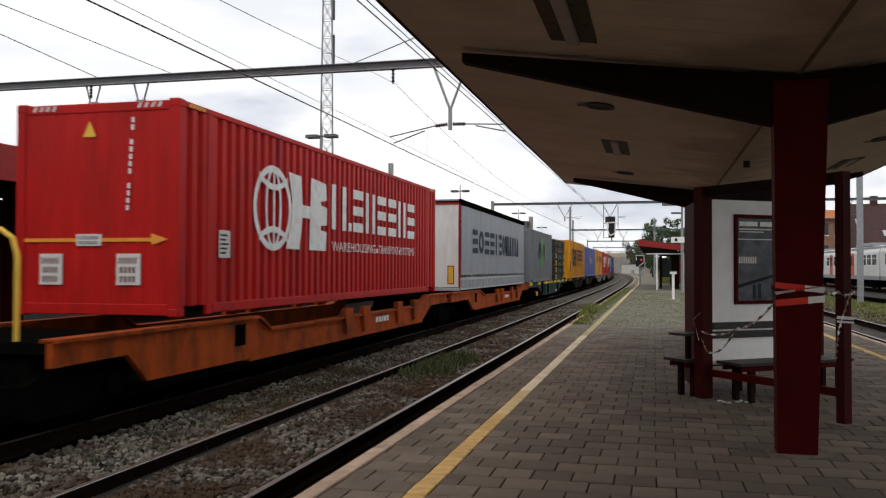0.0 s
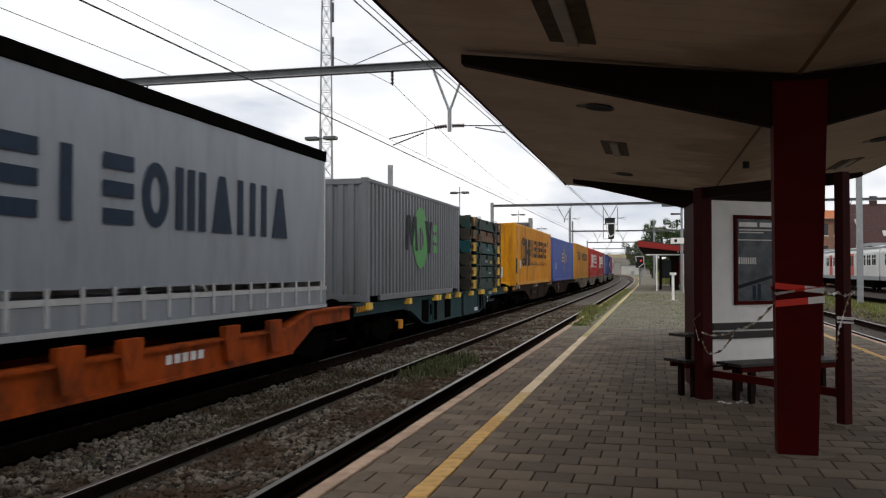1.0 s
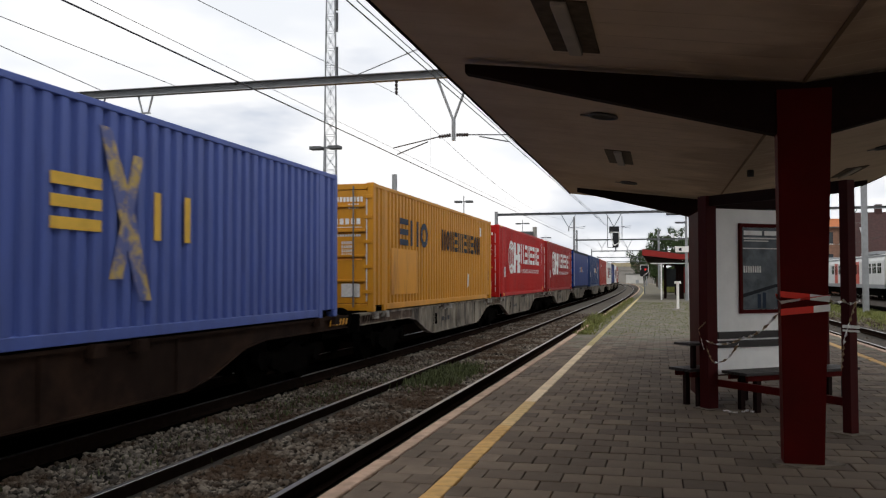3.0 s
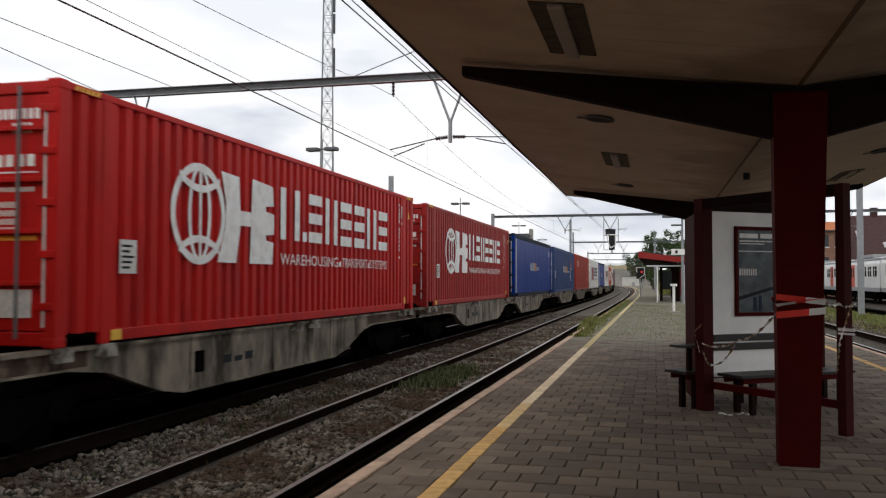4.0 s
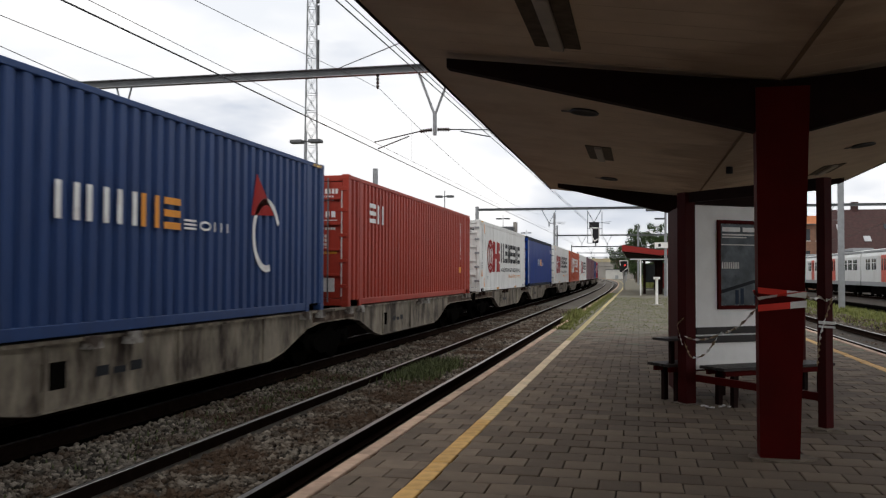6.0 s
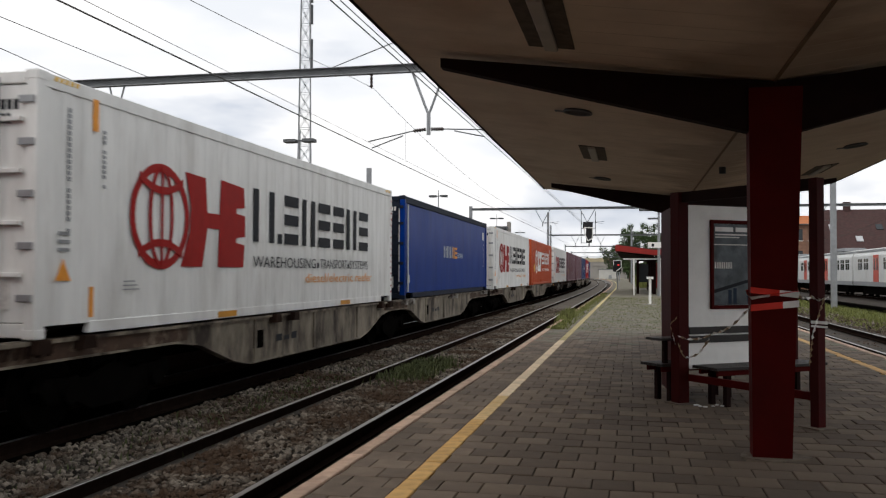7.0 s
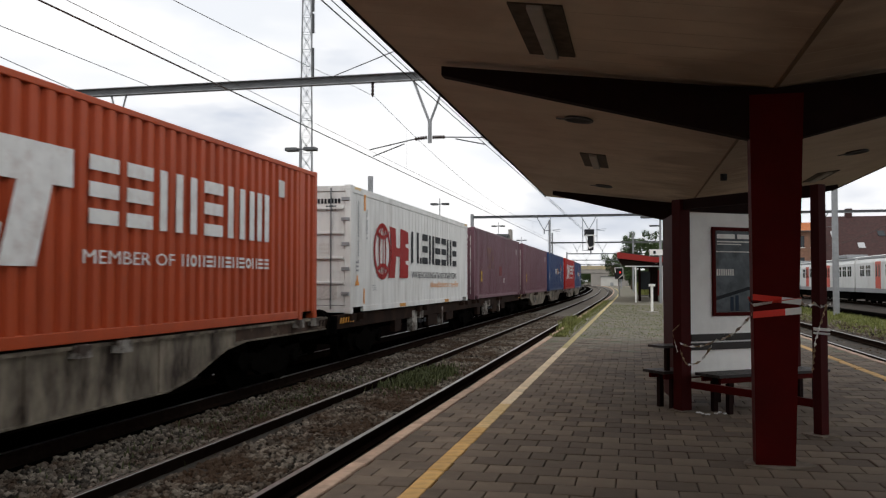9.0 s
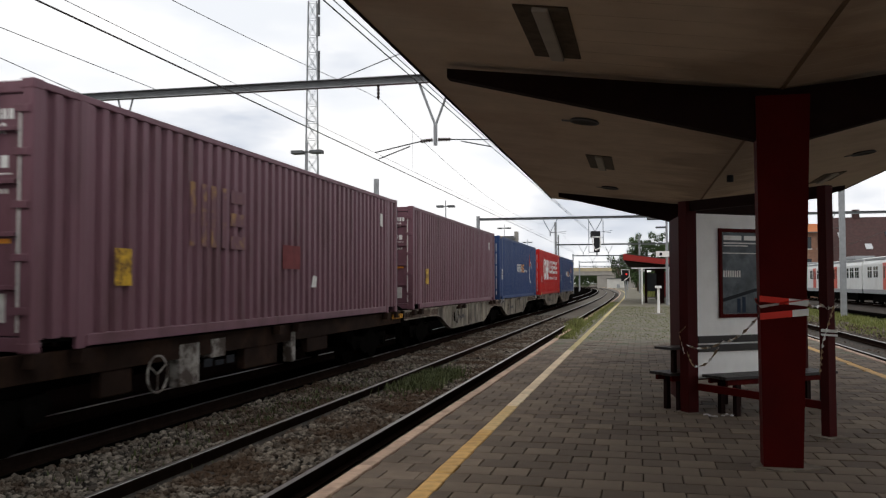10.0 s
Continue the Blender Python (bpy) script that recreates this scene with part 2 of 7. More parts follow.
M_WIRE = mat("copper_wire", (0.06, 0.058, 0.055), 0.6, 0.5, bump=0)
M_INSUL = mat("brown_insulator", (0.035, 0.022, 0.020), 0.4, bump=0)
M_GLASS = mat("dark_window_glass", (0.03, 0.035, 0.04), 0.08, bump=0)
M_CONCRETE = mat("weathered_concrete", (0.33, 0.31, 0.28), 0.9, vary=0.15, scale=0.8, dirt=(0.14, 0.12, 0.10), dirt_amount=0.6, dscale=0.4)
M_BRIDGE = mat("yellowed_concrete", (0.46, 0.39, 0.25), 0.9, vary=0.15, scale=0.5)
M_BRICK = mat("brown_brick", (0.23, 0.125, 0.085), 0.9, vary=0.2, scale=2.0, dirt=(0.12, 0.08, 0.06), dirt_amount=0.5)
M_TILE = mat("dark_roof_tiles", (0.062, 0.032, 0.030), 0.85, vary=0.25, scale=3.0, dirt=(0.05, 0.04, 0.035), dirt_amount=0.5)
M_TILE_O = mat("orange_roof_tiles", (0.42, 0.14, 0.05), 0.85, vary=0.2, scale=3.0)
M_RENDERW = mat("pale_render", (0.52, 0.51, 0.48), 0.9, vary=0.1, scale=0.7)
M_EMU = mat("white_train_paint", (0.62, 0.63, 0.62), 0.4, vary=0.05, dirt=(0.35, 0.33, 0.30), dirt_amount=0.4, dscale=0.6)
M_EMUG = mat("grey_train_paint", (0.26, 0.27, 0.28), 0.5, vary=0.1)
M_EMUR = mat("red_door_paint", (0.50, 0.075, 0.045), 0.45)
M_FARRED = mat("faded_red_fascia", (0.27, 0.022, 0.018), 0.6, vary=0.12)
M_SIGNAL = mat("signal_black", (0.018, 0.018, 0.02), 0.7)
M_TAPE_R = mat("red_tape", (0.62, 0.035, 0.02), 0.4, bump=0)
M_TAPE_W = mat("white_tape", (0.70, 0.69, 0.66), 0.4, bump=0)
M_POSTER = mat("dark_poster_print", (0.075, 0.09, 0.10), 0.35, vary=0.55, scale=4.0, bump=0, dirt=(0.02, 0.025, 0.03), dirt_amount=0.9, dscale=5.0)
M_LAMPOFF = mat("lamp_diffuser", (0.42, 0.40, 0.36), 0.6, bump=0)
M_LED_RED = glow("signal_red", (1.0, 0.04, 0.03), 1.4)


# ---- shape helpers ----
def part(name, bm, material, parent=None, label=""):
    """Links a bmesh as one mesh object under a thing or part."""
    me = bpy.data.meshes.new(name)
    bm.to_mesh(me)
    bm.free()
    me.materials.append(material)
    ob = new(name, me)
    if parent:
        ob.parent = parent
    return tagged(ob, label)


def thing(name, m, label, category, group="", kind=""):
    ob = new(name)
    ob.empty_display_size = 0.2
    ob.matrix_basis = m
    return tagged(ob, label, category, group, kind)


def box(bm, x0, x1, y0, y1, z0, z1, bevel=0.0):
    vs = [bm.verts.new((x, y, z)) for z in (z0, z1) for y in (y0, y1) for x in (x0, x1)]
    fs = [bm.faces.new([vs[i] for i in f]) for f in ((0, 2, 3, 1), (4, 5, 7, 6), (0, 1, 5, 4), (2, 6, 7, 3), (0, 4, 6, 2), (1, 3, 7, 5))]
    if bevel:
        bmesh.ops.bevel(bm, geom=list({e for f in fs for e in f.edges}), offset=bevel, segments=2, affect="EDGES", profile=0.5)
    return bm


def rbox(x0, x1, y0, y1, z0, z1, bevel=0.0):
    return box(bmesh.new(), x0, x1, y0, y1, z0, z1, bevel)


def prism(bm, pts, axis, a, b):
    """A polygon of (u, v) drawn out from a to b along an axis: x takes (y, z), y takes (x, z), z takes (x, y)."""
    put = {"x": lambda u, v, w: (w, u, v), "y": lambda u, v, w: (u, w, v), "z": lambda u, v, w: (u, v, w)}[axis]
    lo, hi = [bm.verts.new(put(u, v, a)) for u, v in pts], [bm.verts.new(put(u, v, b)) for u, v in pts]
    fs = [bm.faces.new(lo), bm.faces.new(hi[::-1])]
    for i in range(len(pts)):
        j = (i + 1) % len(pts)
        fs.append(bm.faces.new((lo[j], lo[i], hi[i], hi[j])))
    bmesh.ops.recalc_face_normals(bm, faces=fs)
    return bm


def rod(bm, a, b, r, n=8, r2=None):
    a, b = Vector(a), Vector(b)
    q = (b - a).to_track_quat("Z", "Y").to_matrix()
    rings = []
    for p, rr in ((a, r), (b, r if r2 is None else r2)):
        rings.append([bm.verts.new(p + q @ Vector((rr * math.cos(2 * math.pi * k / n), rr * math.sin(2 * math.pi * k / n), 0))) for k in range(n)])
    for k in range(n):
        j = (k + 1) % n
        bm.faces.new((rings[0][k], rings[0][j], rings[1][j], rings[1][k]))
    bm.faces.new(rings[0][::-1])
    bm.faces.new(rings[1])
    return bm


def rods(pairs, r, n=6):
    bm = bmesh.new()
    for a, b in pairs:
        rod(bm, a, b, r, n)
    return bm


def tube(points, r, n=6):
    """One unbroken round strand through points."""
    bm = bmesh.new()
    pts = [Vector(p) for p in points]
    rings = []
    for i, p in enumerate(pts):
        t = (pts[min(i + 1, len(pts) - 1)] - pts[max(i - 1, 0)]).normalized()
        u = t.cross(Vector((0, 0, 1)) if abs(t.z) < 0.9 else Vector((1, 0, 0))).normalized()
        v = t.cross(u)
        rings.append([bm.verts.new(p + r * (math.cos(2 * math.pi * k / n) * u + math.sin(2 * math.pi * k / n) * v)) for k in range(n)])
    for a, b in zip(rings, rings[1:]):
        for k in range(n):
            j = (k + 1) % n
            bm.faces.new((a[k], a[j], b[j], b[k]))
    return bm


def wheel_ring(bm, c, r, tube, axis="x", n=28, m=6):
    """A torus round an axis."""
    rows = []
    for i in range(n):
        a = 2 * math.pi * i / n
        row = []
        for j in range(m):
            b = 2 * math.pi * j / m
            u, w = (r + tube * math.cos(b)), tube * math.sin(b)
            p = (w, u * math.cos(a), u * math.sin(a)) if axis == "x" else (u * math.cos(a), w, u * math.sin(a))
            row.append(bm.verts.new(Vector(c) + Vector(p)))
        rows.append(row)
    for i in range(n):
        for j in range(m):
            bm.faces.new((rows[i][j], rows[(i + 1) % n][j], rows[(i + 1) % n][(j + 1) % m], rows[i][(j + 1) % m]))
    return bm


def lettering(text, height, width=0.0, depth=0.004, bold=0.0):
    """The built-in font as a flat mesh: base line at z = 0, running along +y as seen from +x."""
    cu = bpy.data.curves.new("lettering", "FONT")
    cu.body, cu.size, cu.extrude, cu.offset, cu.resolution_u = text, 1.0, 0.0, bold, 2
    tmp = new("lettering", cu)
    me = tmp.to_mesh()
    bm = bmesh.new()
    bm.from_mesh(me)
    tmp.to_mesh_clear()
    bpy.data.objects.remove(tmp)
    bpy.data.curves.remove(cu)
    xs = [v.co.x for v in bm.verts]
    ys = [v.co.y for v in bm.verts]
    sy = height / 0.73
    sx = width / (max(xs) - min(xs)) if width else sy
    for v in bm.verts:
        v.co = (depth, (v.co.x - min(xs)) * sx, v.co.y * sy)
    return bm


# ---- the line: straight, then a wide bend to the west ----
BEND_START, BEND_RADIUS = 72.0, 2900.0
RAIL_Z = -0.30


def along(s, off=0.0):
    """The place at the distance s up the line and off metres to its east, and the turn of the line there in radians."""
    if s <= BEND_START:
        return off, s, 0.0
    a = (s - BEND_START) / BEND_RADIUS
    return -BEND_RADIUS + (BEND_RADIUS + off) * math.cos(a), BEND_START + (BEND_RADIUS + off) * math.sin(a), a


def strip(profile, s0, s1, step=6.0, close=False):
    """A band along the line with the section (off, z)."""
    bm = bmesh.new()
    cuts = [s0]
    while cuts[-1] < s1 - 1e-6:
        nxt = cuts[-1] + step
        if cuts[-1] < BEND_START - 1e-6:
            nxt = BEND_START
        cuts.append(min(nxt, s1))
    rows = []
    for s in cuts:
        row = []
        for off, z in profile:
            x, y, _ = along(s, off)
            row.append(bm.verts.new((x, y, z)))
        rows.append(row)
    n = len(profile)
    for a, b in zip(rows, rows[1:]):
        for k in range(n if close else n - 1):
            j = (k + 1) % n
            bm.faces.new((a[k], a[j], b[j], b[k]))
    if close:
        bm.faces.new(rows[0])
        bm.faces.new(rows[-1][::-1])
    bmesh.ops.recalc_face_normals(bm, faces=bm.faces[:])
    return bm


# ---- ground, ballast, rails ----
TRACK_A, TRACK_B, TRACK_R = -3.93, -7.33, 6.50
bm = bmesh.new()
bmesh.ops.create_grid(bm, x_segments=2, y_segments=2, size=3500)
ground = part("ground", bm, M_GROUND)
ground.location.z = -0.95
tagged(ground, "bare railway land with thin weeds", "ground", kind="structure")

bed = part("ballast_bed", strip([(-22.0, -0.95), (-21.0, -0.56), (-9.2, -0.53), (-8.6, -0.52), (-6.30, -0.50), (-5.9, -0.44), (-4.9, -0.43), (-3.3, -0.43), (-3.0, -0.52), (-2.42, -0.58), (-2.42, -0.95)], -60, 520), M_BALLAST)
tagged(bed, "grey-brown crushed stone bed under the tracks", "ballast", kind="structure")
bed2 = part("ballast_bed", strip([(4.70, -0.95), (4.70, -0.50), (8.2, -0.50), (9.0, -0.62), (10.4, -0.66), (15.5, -0.52), (40.0, -0.55), (42.0, -0.95)], -60, 520), M_BALLAST)
tagged(bed2, "dusty stone bed east of the platform", "ballast", kind="structure")


def rail_pair(centre, s0=-40, s1=500, label="worn steel rails with polished heads"):
    th = thing("railway_track", pose(0, 0, 0), label, "railway track", kind="structure")
    for side in (-1, 1):
        c = centre + side * 0.7535
        z = RAIL_Z
        body = [(c - 0.075, z - 0.172), (c - 0.075, z - 0.155), (c - 0.012, z - 0.13), (c - 0.012, z - 0.045), (c - 0.036, z - 0.036), (c - 0.036, z - 0.004),
                (c + 0.036, z - 0.004), (c + 0.036, z - 0.036), (c + 0.012, z - 0.045), (c + 0.012, z - 0.13), (c + 0.075, z - 0.155), (c + 0.075, z - 0.172)]
        r = part("rail", strip(body, s0, s1, close=True), M_RAIL, th)
        part("rail_head", strip([(c - 0.033, z - 0.006), (c - 0.026, z), (c + 0.026, z), (c + 0.033, z - 0.006)], s0, s1), M_RAILTOP, r, "polished running surface")
    return th


track_a, track_b, track_r = rail_pair(TRACK_A), rail_pair(TRACK_B), rail_pair(TRACK_R)

# ---- platform ----
PL, PR = -2.33, 4.62
platform = part("platform", strip([(PL + 0.30, -0.9), (PL + 0.30, -0.10), (PR - 0.30, -0.10), (PR - 0.30, -0.9)], -40, 330, close=True), M_PLATFORM)
tagged(platform, "island platform paved with grey-brown concrete pavers", "platform", kind="structure")

# ---- platform edges, yellow lines, pavers ----
def edge_run(parent, off0, off1, s0, s1, length, z0, z1, name, material):
    s = s0
    while s < s1 - 0.01:
        e = min(s + length, s1)
        bm = rbox(min(off0, off1), max(off0, off1), -(e - s) / 2 + 0.004, (e - s) / 2 - 0.004, z0, z1, 0.012)
        x, y, a = along((s + e) / 2)
        ob = part(name, bm, material, parent)
        ob.matrix_basis = pose(x, y, random.uniform(-0.004, 0.004), 0, 0, math.degrees(a))
        s = e


wall_left = part("platform_wall", strip([(PL + 0.03, -0.95), (PL + 0.03, -0.12), (PL + 0.31, -0.12), (PL + 0.31, -0.95)], -40, 330, close=True), M_CONCRETE)
tagged(wall_left, "stained concrete platform face", "wall", kind="structure")
wall_right = part("platform_wall", strip([(PR - 0.31, -0.95), (PR - 0.31, -0.12), (PR - 0.03, -0.12), (PR - 0.03, -0.95)], -40, 330, close=True), M_CONCRETE)
tagged(wall_right, "stained concrete platform face", "wall", kind="structure")
edge = thing("platform_edge", pose(0, 0, 0), "worn pinkish concrete edge stones of the platform", "kerb", kind="structure")
edge_run(edge, PL, PL + 0.13, -8.0, 63.0, 1.0, -0.118, 0.012, "edge_stone", M_EDGE)
edge_run(edge, PR - 0.13, PR, -8.0, 52.0, 1.0, -0.118, 0.012, "edge_stone", M_EDGE)
for o0, o1 in ((PL, PL + 0.13), (PR - 0.13, PR)):
    part("far_edge", strip([(o0, -0.118), (o0, 0.012), (o1, 0.012), (o1, -0.118)], 63.0 if o0 < 0 else 52.0, 330, close=True), M_EDGE, edge)
    part("near_edge", strip([(o0, -0.118), (o0, 0.012), (o1, 0.012), (o1, -0.118)], -40, -8.0, close=True), M_EDGE, edge)

T = 0.30
YL = (-1.65, -1.50)
YR = (3.80, 3.95)
yline = thing("yellow_line", pose(0, 0, 0), "yellow safety line of painted pavers, paler further along", "road marking", kind="structure")
# Line colour changes by stretch: yellow, half pale, pale cream, dull yellow.
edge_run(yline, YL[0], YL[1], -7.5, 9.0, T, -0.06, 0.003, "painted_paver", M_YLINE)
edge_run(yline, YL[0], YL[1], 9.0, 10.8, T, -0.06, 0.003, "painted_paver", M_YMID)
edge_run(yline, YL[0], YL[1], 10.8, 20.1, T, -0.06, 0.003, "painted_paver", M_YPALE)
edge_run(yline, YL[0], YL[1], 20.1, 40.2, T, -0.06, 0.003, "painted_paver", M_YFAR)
edge_run(yline, YR[0], YR[1], -7.5, 27.0, T, -0.06, 0.003, "painted_paver", M_YLINE)
for o in (YL, YR):
    part("rear_line", strip([(o[0], -0.05), (o[0], 0.003), (o[1], 0.003), (o[1], -0.05)], -40, -7.51, close=True), M_YLINE, yline)
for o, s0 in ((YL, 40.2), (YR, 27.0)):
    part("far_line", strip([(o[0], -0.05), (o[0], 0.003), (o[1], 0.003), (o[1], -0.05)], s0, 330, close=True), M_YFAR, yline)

paving = thing("paving", pose(0, 0, 0), "grey-brown square concrete pavers laid in staggered rows", "paving", kind="structure")
paver_bm = bmesh.new()
g = 0.0045
h0, h1, e = T / 2 - g, T / 2 - g - 0.006, 0.005
lo = [paver_bm.verts.new((sx * h0, sy * h0, -0.05)) for sx, sy in ((-1, -1), (1, -1), (1, 1), (-1, 1))]
mi = [paver_bm.verts.new((sx * h0, sy * h0, -e)) for sx, sy in ((-1, -1), (1, -1), (1, 1), (-1, 1))]
hi = [paver_bm.verts.new((sx * h1, sy * h1, 0.0)) for sx, sy in ((-1, -1), (1, -1), (1, 1), (-1, 1))]
paver_bm.faces.new(hi)
for k in range(4):
    j = (k + 1) % 4
    paver_bm.faces.new((lo[k], lo[j], mi[j], mi[k]))
    paver_bm.faces.new((mi[k], mi[j], hi[j], hi[k]))
paver_me = bpy.data.meshes.new("paver")
paver_bm.to_mesh(paver_me)
paver_bm.free()
paver_me.materials.append(M_PAVER)


def island_paint(m):
    """Lets each joined piece vary in tone."""
    m2 = m.copy()
    m2.name = m.name + "_joined"
    n, l = m2.node_tree.nodes, m2.node_tree.links
    geo = n.new("ShaderNodeNewGeometry")
    for node in n:
        if node.bl_idname == "ShaderNodeObjectInfo":
            for link in list(node.outputs["Random"].links):
                l.new(geo.outputs["Random Per Island"], link.to_socket)
    return m2


cells = []
x_edges = [(PL + 0.134, YL[0]), (YL[1], YR[0]), (YR[1], PR - 0.134)]
row = 0
y = -7.5
while y < 58:
    shift = (row % 2) * T / 2 + random.uniform(-0.012, 0.012)
    for a, b in x_edges:
        x = a - T + shift % T
        while x < b:
            x0, x1 = max(x, a), min(x + T, b)
            if x1 - x0 > 0.05:
                cells.append((x0, x1, y))
            x += T
    y += T
    row += 1
fields = {0: ([], []), 1: ([], [])}
rnd = random.Random(4)
singles = 0
for x0, x1, y in cells:
    cx, cy, wx = (x0 + x1) / 2, y + T / 2, (x1 - x0) / T
    zz, tx, ty, rz = rnd.gauss(0, 0.0018), rnd.gauss(0, 0.35), rnd.gauss(0, 0.35), rnd.gauss(0, 0.35)
    m = pose(cx, cy, zz, tx, ty, rz)
    if wx > 0.98 and 5.4 < cy < 9.3 and -1.7 < cx < 4.2 and singles < 300:
        ob = new("paver", paver_me)
        ob.parent = paving
        ob.matrix_basis = m
        singles += 1
    else:
        rest_v, rest_f = fields[1 if cy + rnd.gauss(0, 2.5) > 22 else 0]
        b = len(rest_v)
        for v in paver_me.vertices:
            rest_v.append(m @ Vector((v.co.x * wx, v.co.y, v.co.z)))
        rest_f += [[b + i for i in p.vertices] for p in paver_me.polygons]
for k, m, text in ((0, M_PAVER, "the many further pavers of the platform"), (1, M_PAVER_MOSS, "mossy greenish pavers further along the platform")):
    me = bpy.data.meshes.new("paver_field")
    me.from_pydata(fields[k][0], [], fields[k][1])
    me.materials.append(island_paint(m))
    field = new("paver_field", me)
    field.parent = paving
    tagged(field, text, kind="stuff")
for p0, p1 in ((PL + 0.134, YL[0] - 0.002), (YL[1] + 0.002, YR[0] - 0.002), (YR[1] + 0.002, PR - 0.134)):
    part("rear_paving", strip([(p0, -0.03), (p0, 0.0), (p1, 0.0), (p1, -0.03)], -40, -7.51), M_PAVER, paving)
far_pave = part("far_paving", strip([(YL[1] + 0.002, -0.03), (YL[1] + 0.002, 0.0), (YR[0] - 0.002, 0.0), (YR[0] - 0.002, -0.03)], 58.2, 330), M_PAVER_MOSS, paving)
part("far_paving", strip([(PL + 0.134, -0.03), (PL + 0.134, 0.0), (YL[0] - 0.002, 0.0), (YL[0] - 0.002, -0.03)], 58.2, 330), M_PAVER_MOSS, paving)
part("far_paving", strip([(YR[1] + 0.002, -0.03), (YR[1] + 0.002, 0.0), (PR - 0.134, 0.0), (PR - 0.134, -0.03)], 58.2, 330), M_PAVER_MOSS, paving)

# goods line bed: the wagons' shade is put into its near-black colour
shade_bed = part("oily_ballast", strip([(-20.9, -0.545), (-9.1, -0.49), (-8.5, -0.475), (-6.36, -0.465), (-6.28, -0.475)], -60, 520), M_SHADE_BLACK)
tagged(shade_bed, "stone bed under the goods line, coloured near-black for the wagons' shade", "ballast", kind="structure")

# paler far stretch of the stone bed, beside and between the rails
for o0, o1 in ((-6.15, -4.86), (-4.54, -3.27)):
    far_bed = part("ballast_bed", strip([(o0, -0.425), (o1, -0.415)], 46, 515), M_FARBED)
    tagged(far_bed, "paler grey-brown stone bed further up the line", "ballast", kind="structure")

# loose stones
def stones(name, count, x0, x1, y0, y1, zf, size, material, seed, label):
    rnd = np.random.default_rng(seed)
    base = np.array([(0, 0, 1), (0.894, 0, 0.447), (0.276, 0.851, 0.447), (-0.724, 0.526, 0.447), (-0.724, -0.526, 0.447), (0.276, -0.851, 0.447),
                     (0.724, 0.526, -0.447), (-0.276, 0.851, -0.447), (-0.894, 0, -0.447), (-0.276, -0.851, -0.447), (0.724, -0.526, -0.447), (0, 0, -1)])
    tri = [(0, 1, 2), (0, 2, 3), (0, 3, 4), (0, 4, 5), (0, 5, 1), (1, 6, 2), (2, 7, 3), (3, 8, 4), (4, 9, 5), (5, 10, 1), (2, 6, 7), (3, 7, 8), (4, 8, 9), (5, 9, 10), (1, 10, 6)]
    verts, faces = [], []
    for i in range(count):
        u = rnd.random()
        y = y0 + (y1 - y0) * u ** 1.5
        x = x0 + (x1 - x0) * rnd.random()
        s = size * rnd.uniform(0.55, 1.35) * (1 + 0.012 * y)
        jit = base * rnd.uniform(0.72, 1.25, (12, 1)) * s * rnd.uniform(0.7, 1.2, (1, 3))
        a = rnd.uniform(0, 6.28)
        c, sn = math.cos(a), math.sin(a)
        px, py = jit[:, 0] * c - jit[:, 1] * sn, jit[:, 0] * sn + jit[:, 1] * c
        z = zf(x) + rnd.uniform(-0.2, 0.55) * s
        b = 12 * i
        verts += list(zip((px + x).tolist(), (py + y).tolist(), (jit[:, 2] + z).tolist()))
        faces += [(b + p, b + q, b + r) for p, q, r in tri]
    me = bpy.data.meshes.new(name)
    me.from_pydata(verts, [], faces)
    me.materials.append(material)
    ob = new(name, me)
    return tagged(ob, label, "ballast", kind="stuff")


M_STONES = island_paint(mat("ballast_stone_mix", (0.122, 0.106, 0.087), 0.9, vary=0.35, scale=14, bump=0.3, bscale=60, dirt=(0.050, 0.030, 0.018), dirt_amount=0.9, dscale=1.0, cover=0.43, edge=0.14, rand=0.9, spec=0.1))
stones("ballast_stones", 27500, -4.54, -3.27, -3, 48, lambda x: -0.432, 0.029, M_STONES, 1, "loose grey and brown crushed stones between rails")
stones("ballast_stones", 29500, -6.22, -4.86, -3, 52, lambda x: -0.437, 0.029, M_STONES, 2, "loose grey and brown crushed stones between tracks")
# the platform wall's shade is put into the colour of these stones
stones("ballast_stones", 3500, -3.10, -2.42, 5.0, 40, lambda x: -0.56, 0.032, M_SHADE_BLACK, 3, "stones along the platform wall, coloured near-black for its shade")
stones("ballast_stones", 5000, 5.8, 10.5, 15.0, 60, lambda x: -0.56, 0.04, M_STONES, 4, "loose dusty stones east of the platform")


# weeds and grass
def tufts(name, count, place, height, material, seed, label, category="weeds"):
    rnd = random.Random(seed)
    verts, faces = [], []
    for i in range(count):
        x, y, z = place(rnd)
        h = height * rnd.uniform(0.4, 1.2)
        a = rnd.uniform(0, 6.28)
        lean = rnd.uniform(0.1, 0.6) * h
        w = rnd.uniform(0.006, 0.014) * (1 + 0.02 * y)
        dx, dy = math.cos(a), math.sin(a)
        b = len(verts)
        verts += [(x - dy * w, y + dx * w, z), (x + dy * w, y - dx * w, z), (x + dx * lean * 0.4 + dy * w * 0.8, y + dy * lean * 0.4 - dx * w * 0.8, z + h * 0.6), (x + dx * lean * 0.4 - dy * w * 0.8, y + dy * lean * 0.4 + dx * w * 0.8, z + h * 0.6), (x + dx * lean, y + dy * lean, z + h)]
        faces += [(b, b + 1, b + 2, b + 3), (b + 3, b + 2, b + 4)]
    me = bpy.data.meshes.new(name)
    me.from_pydata(verts, [], faces)
    me.materials.append(material)
    return tagged(new(name, me), label, category, kind="stuff")


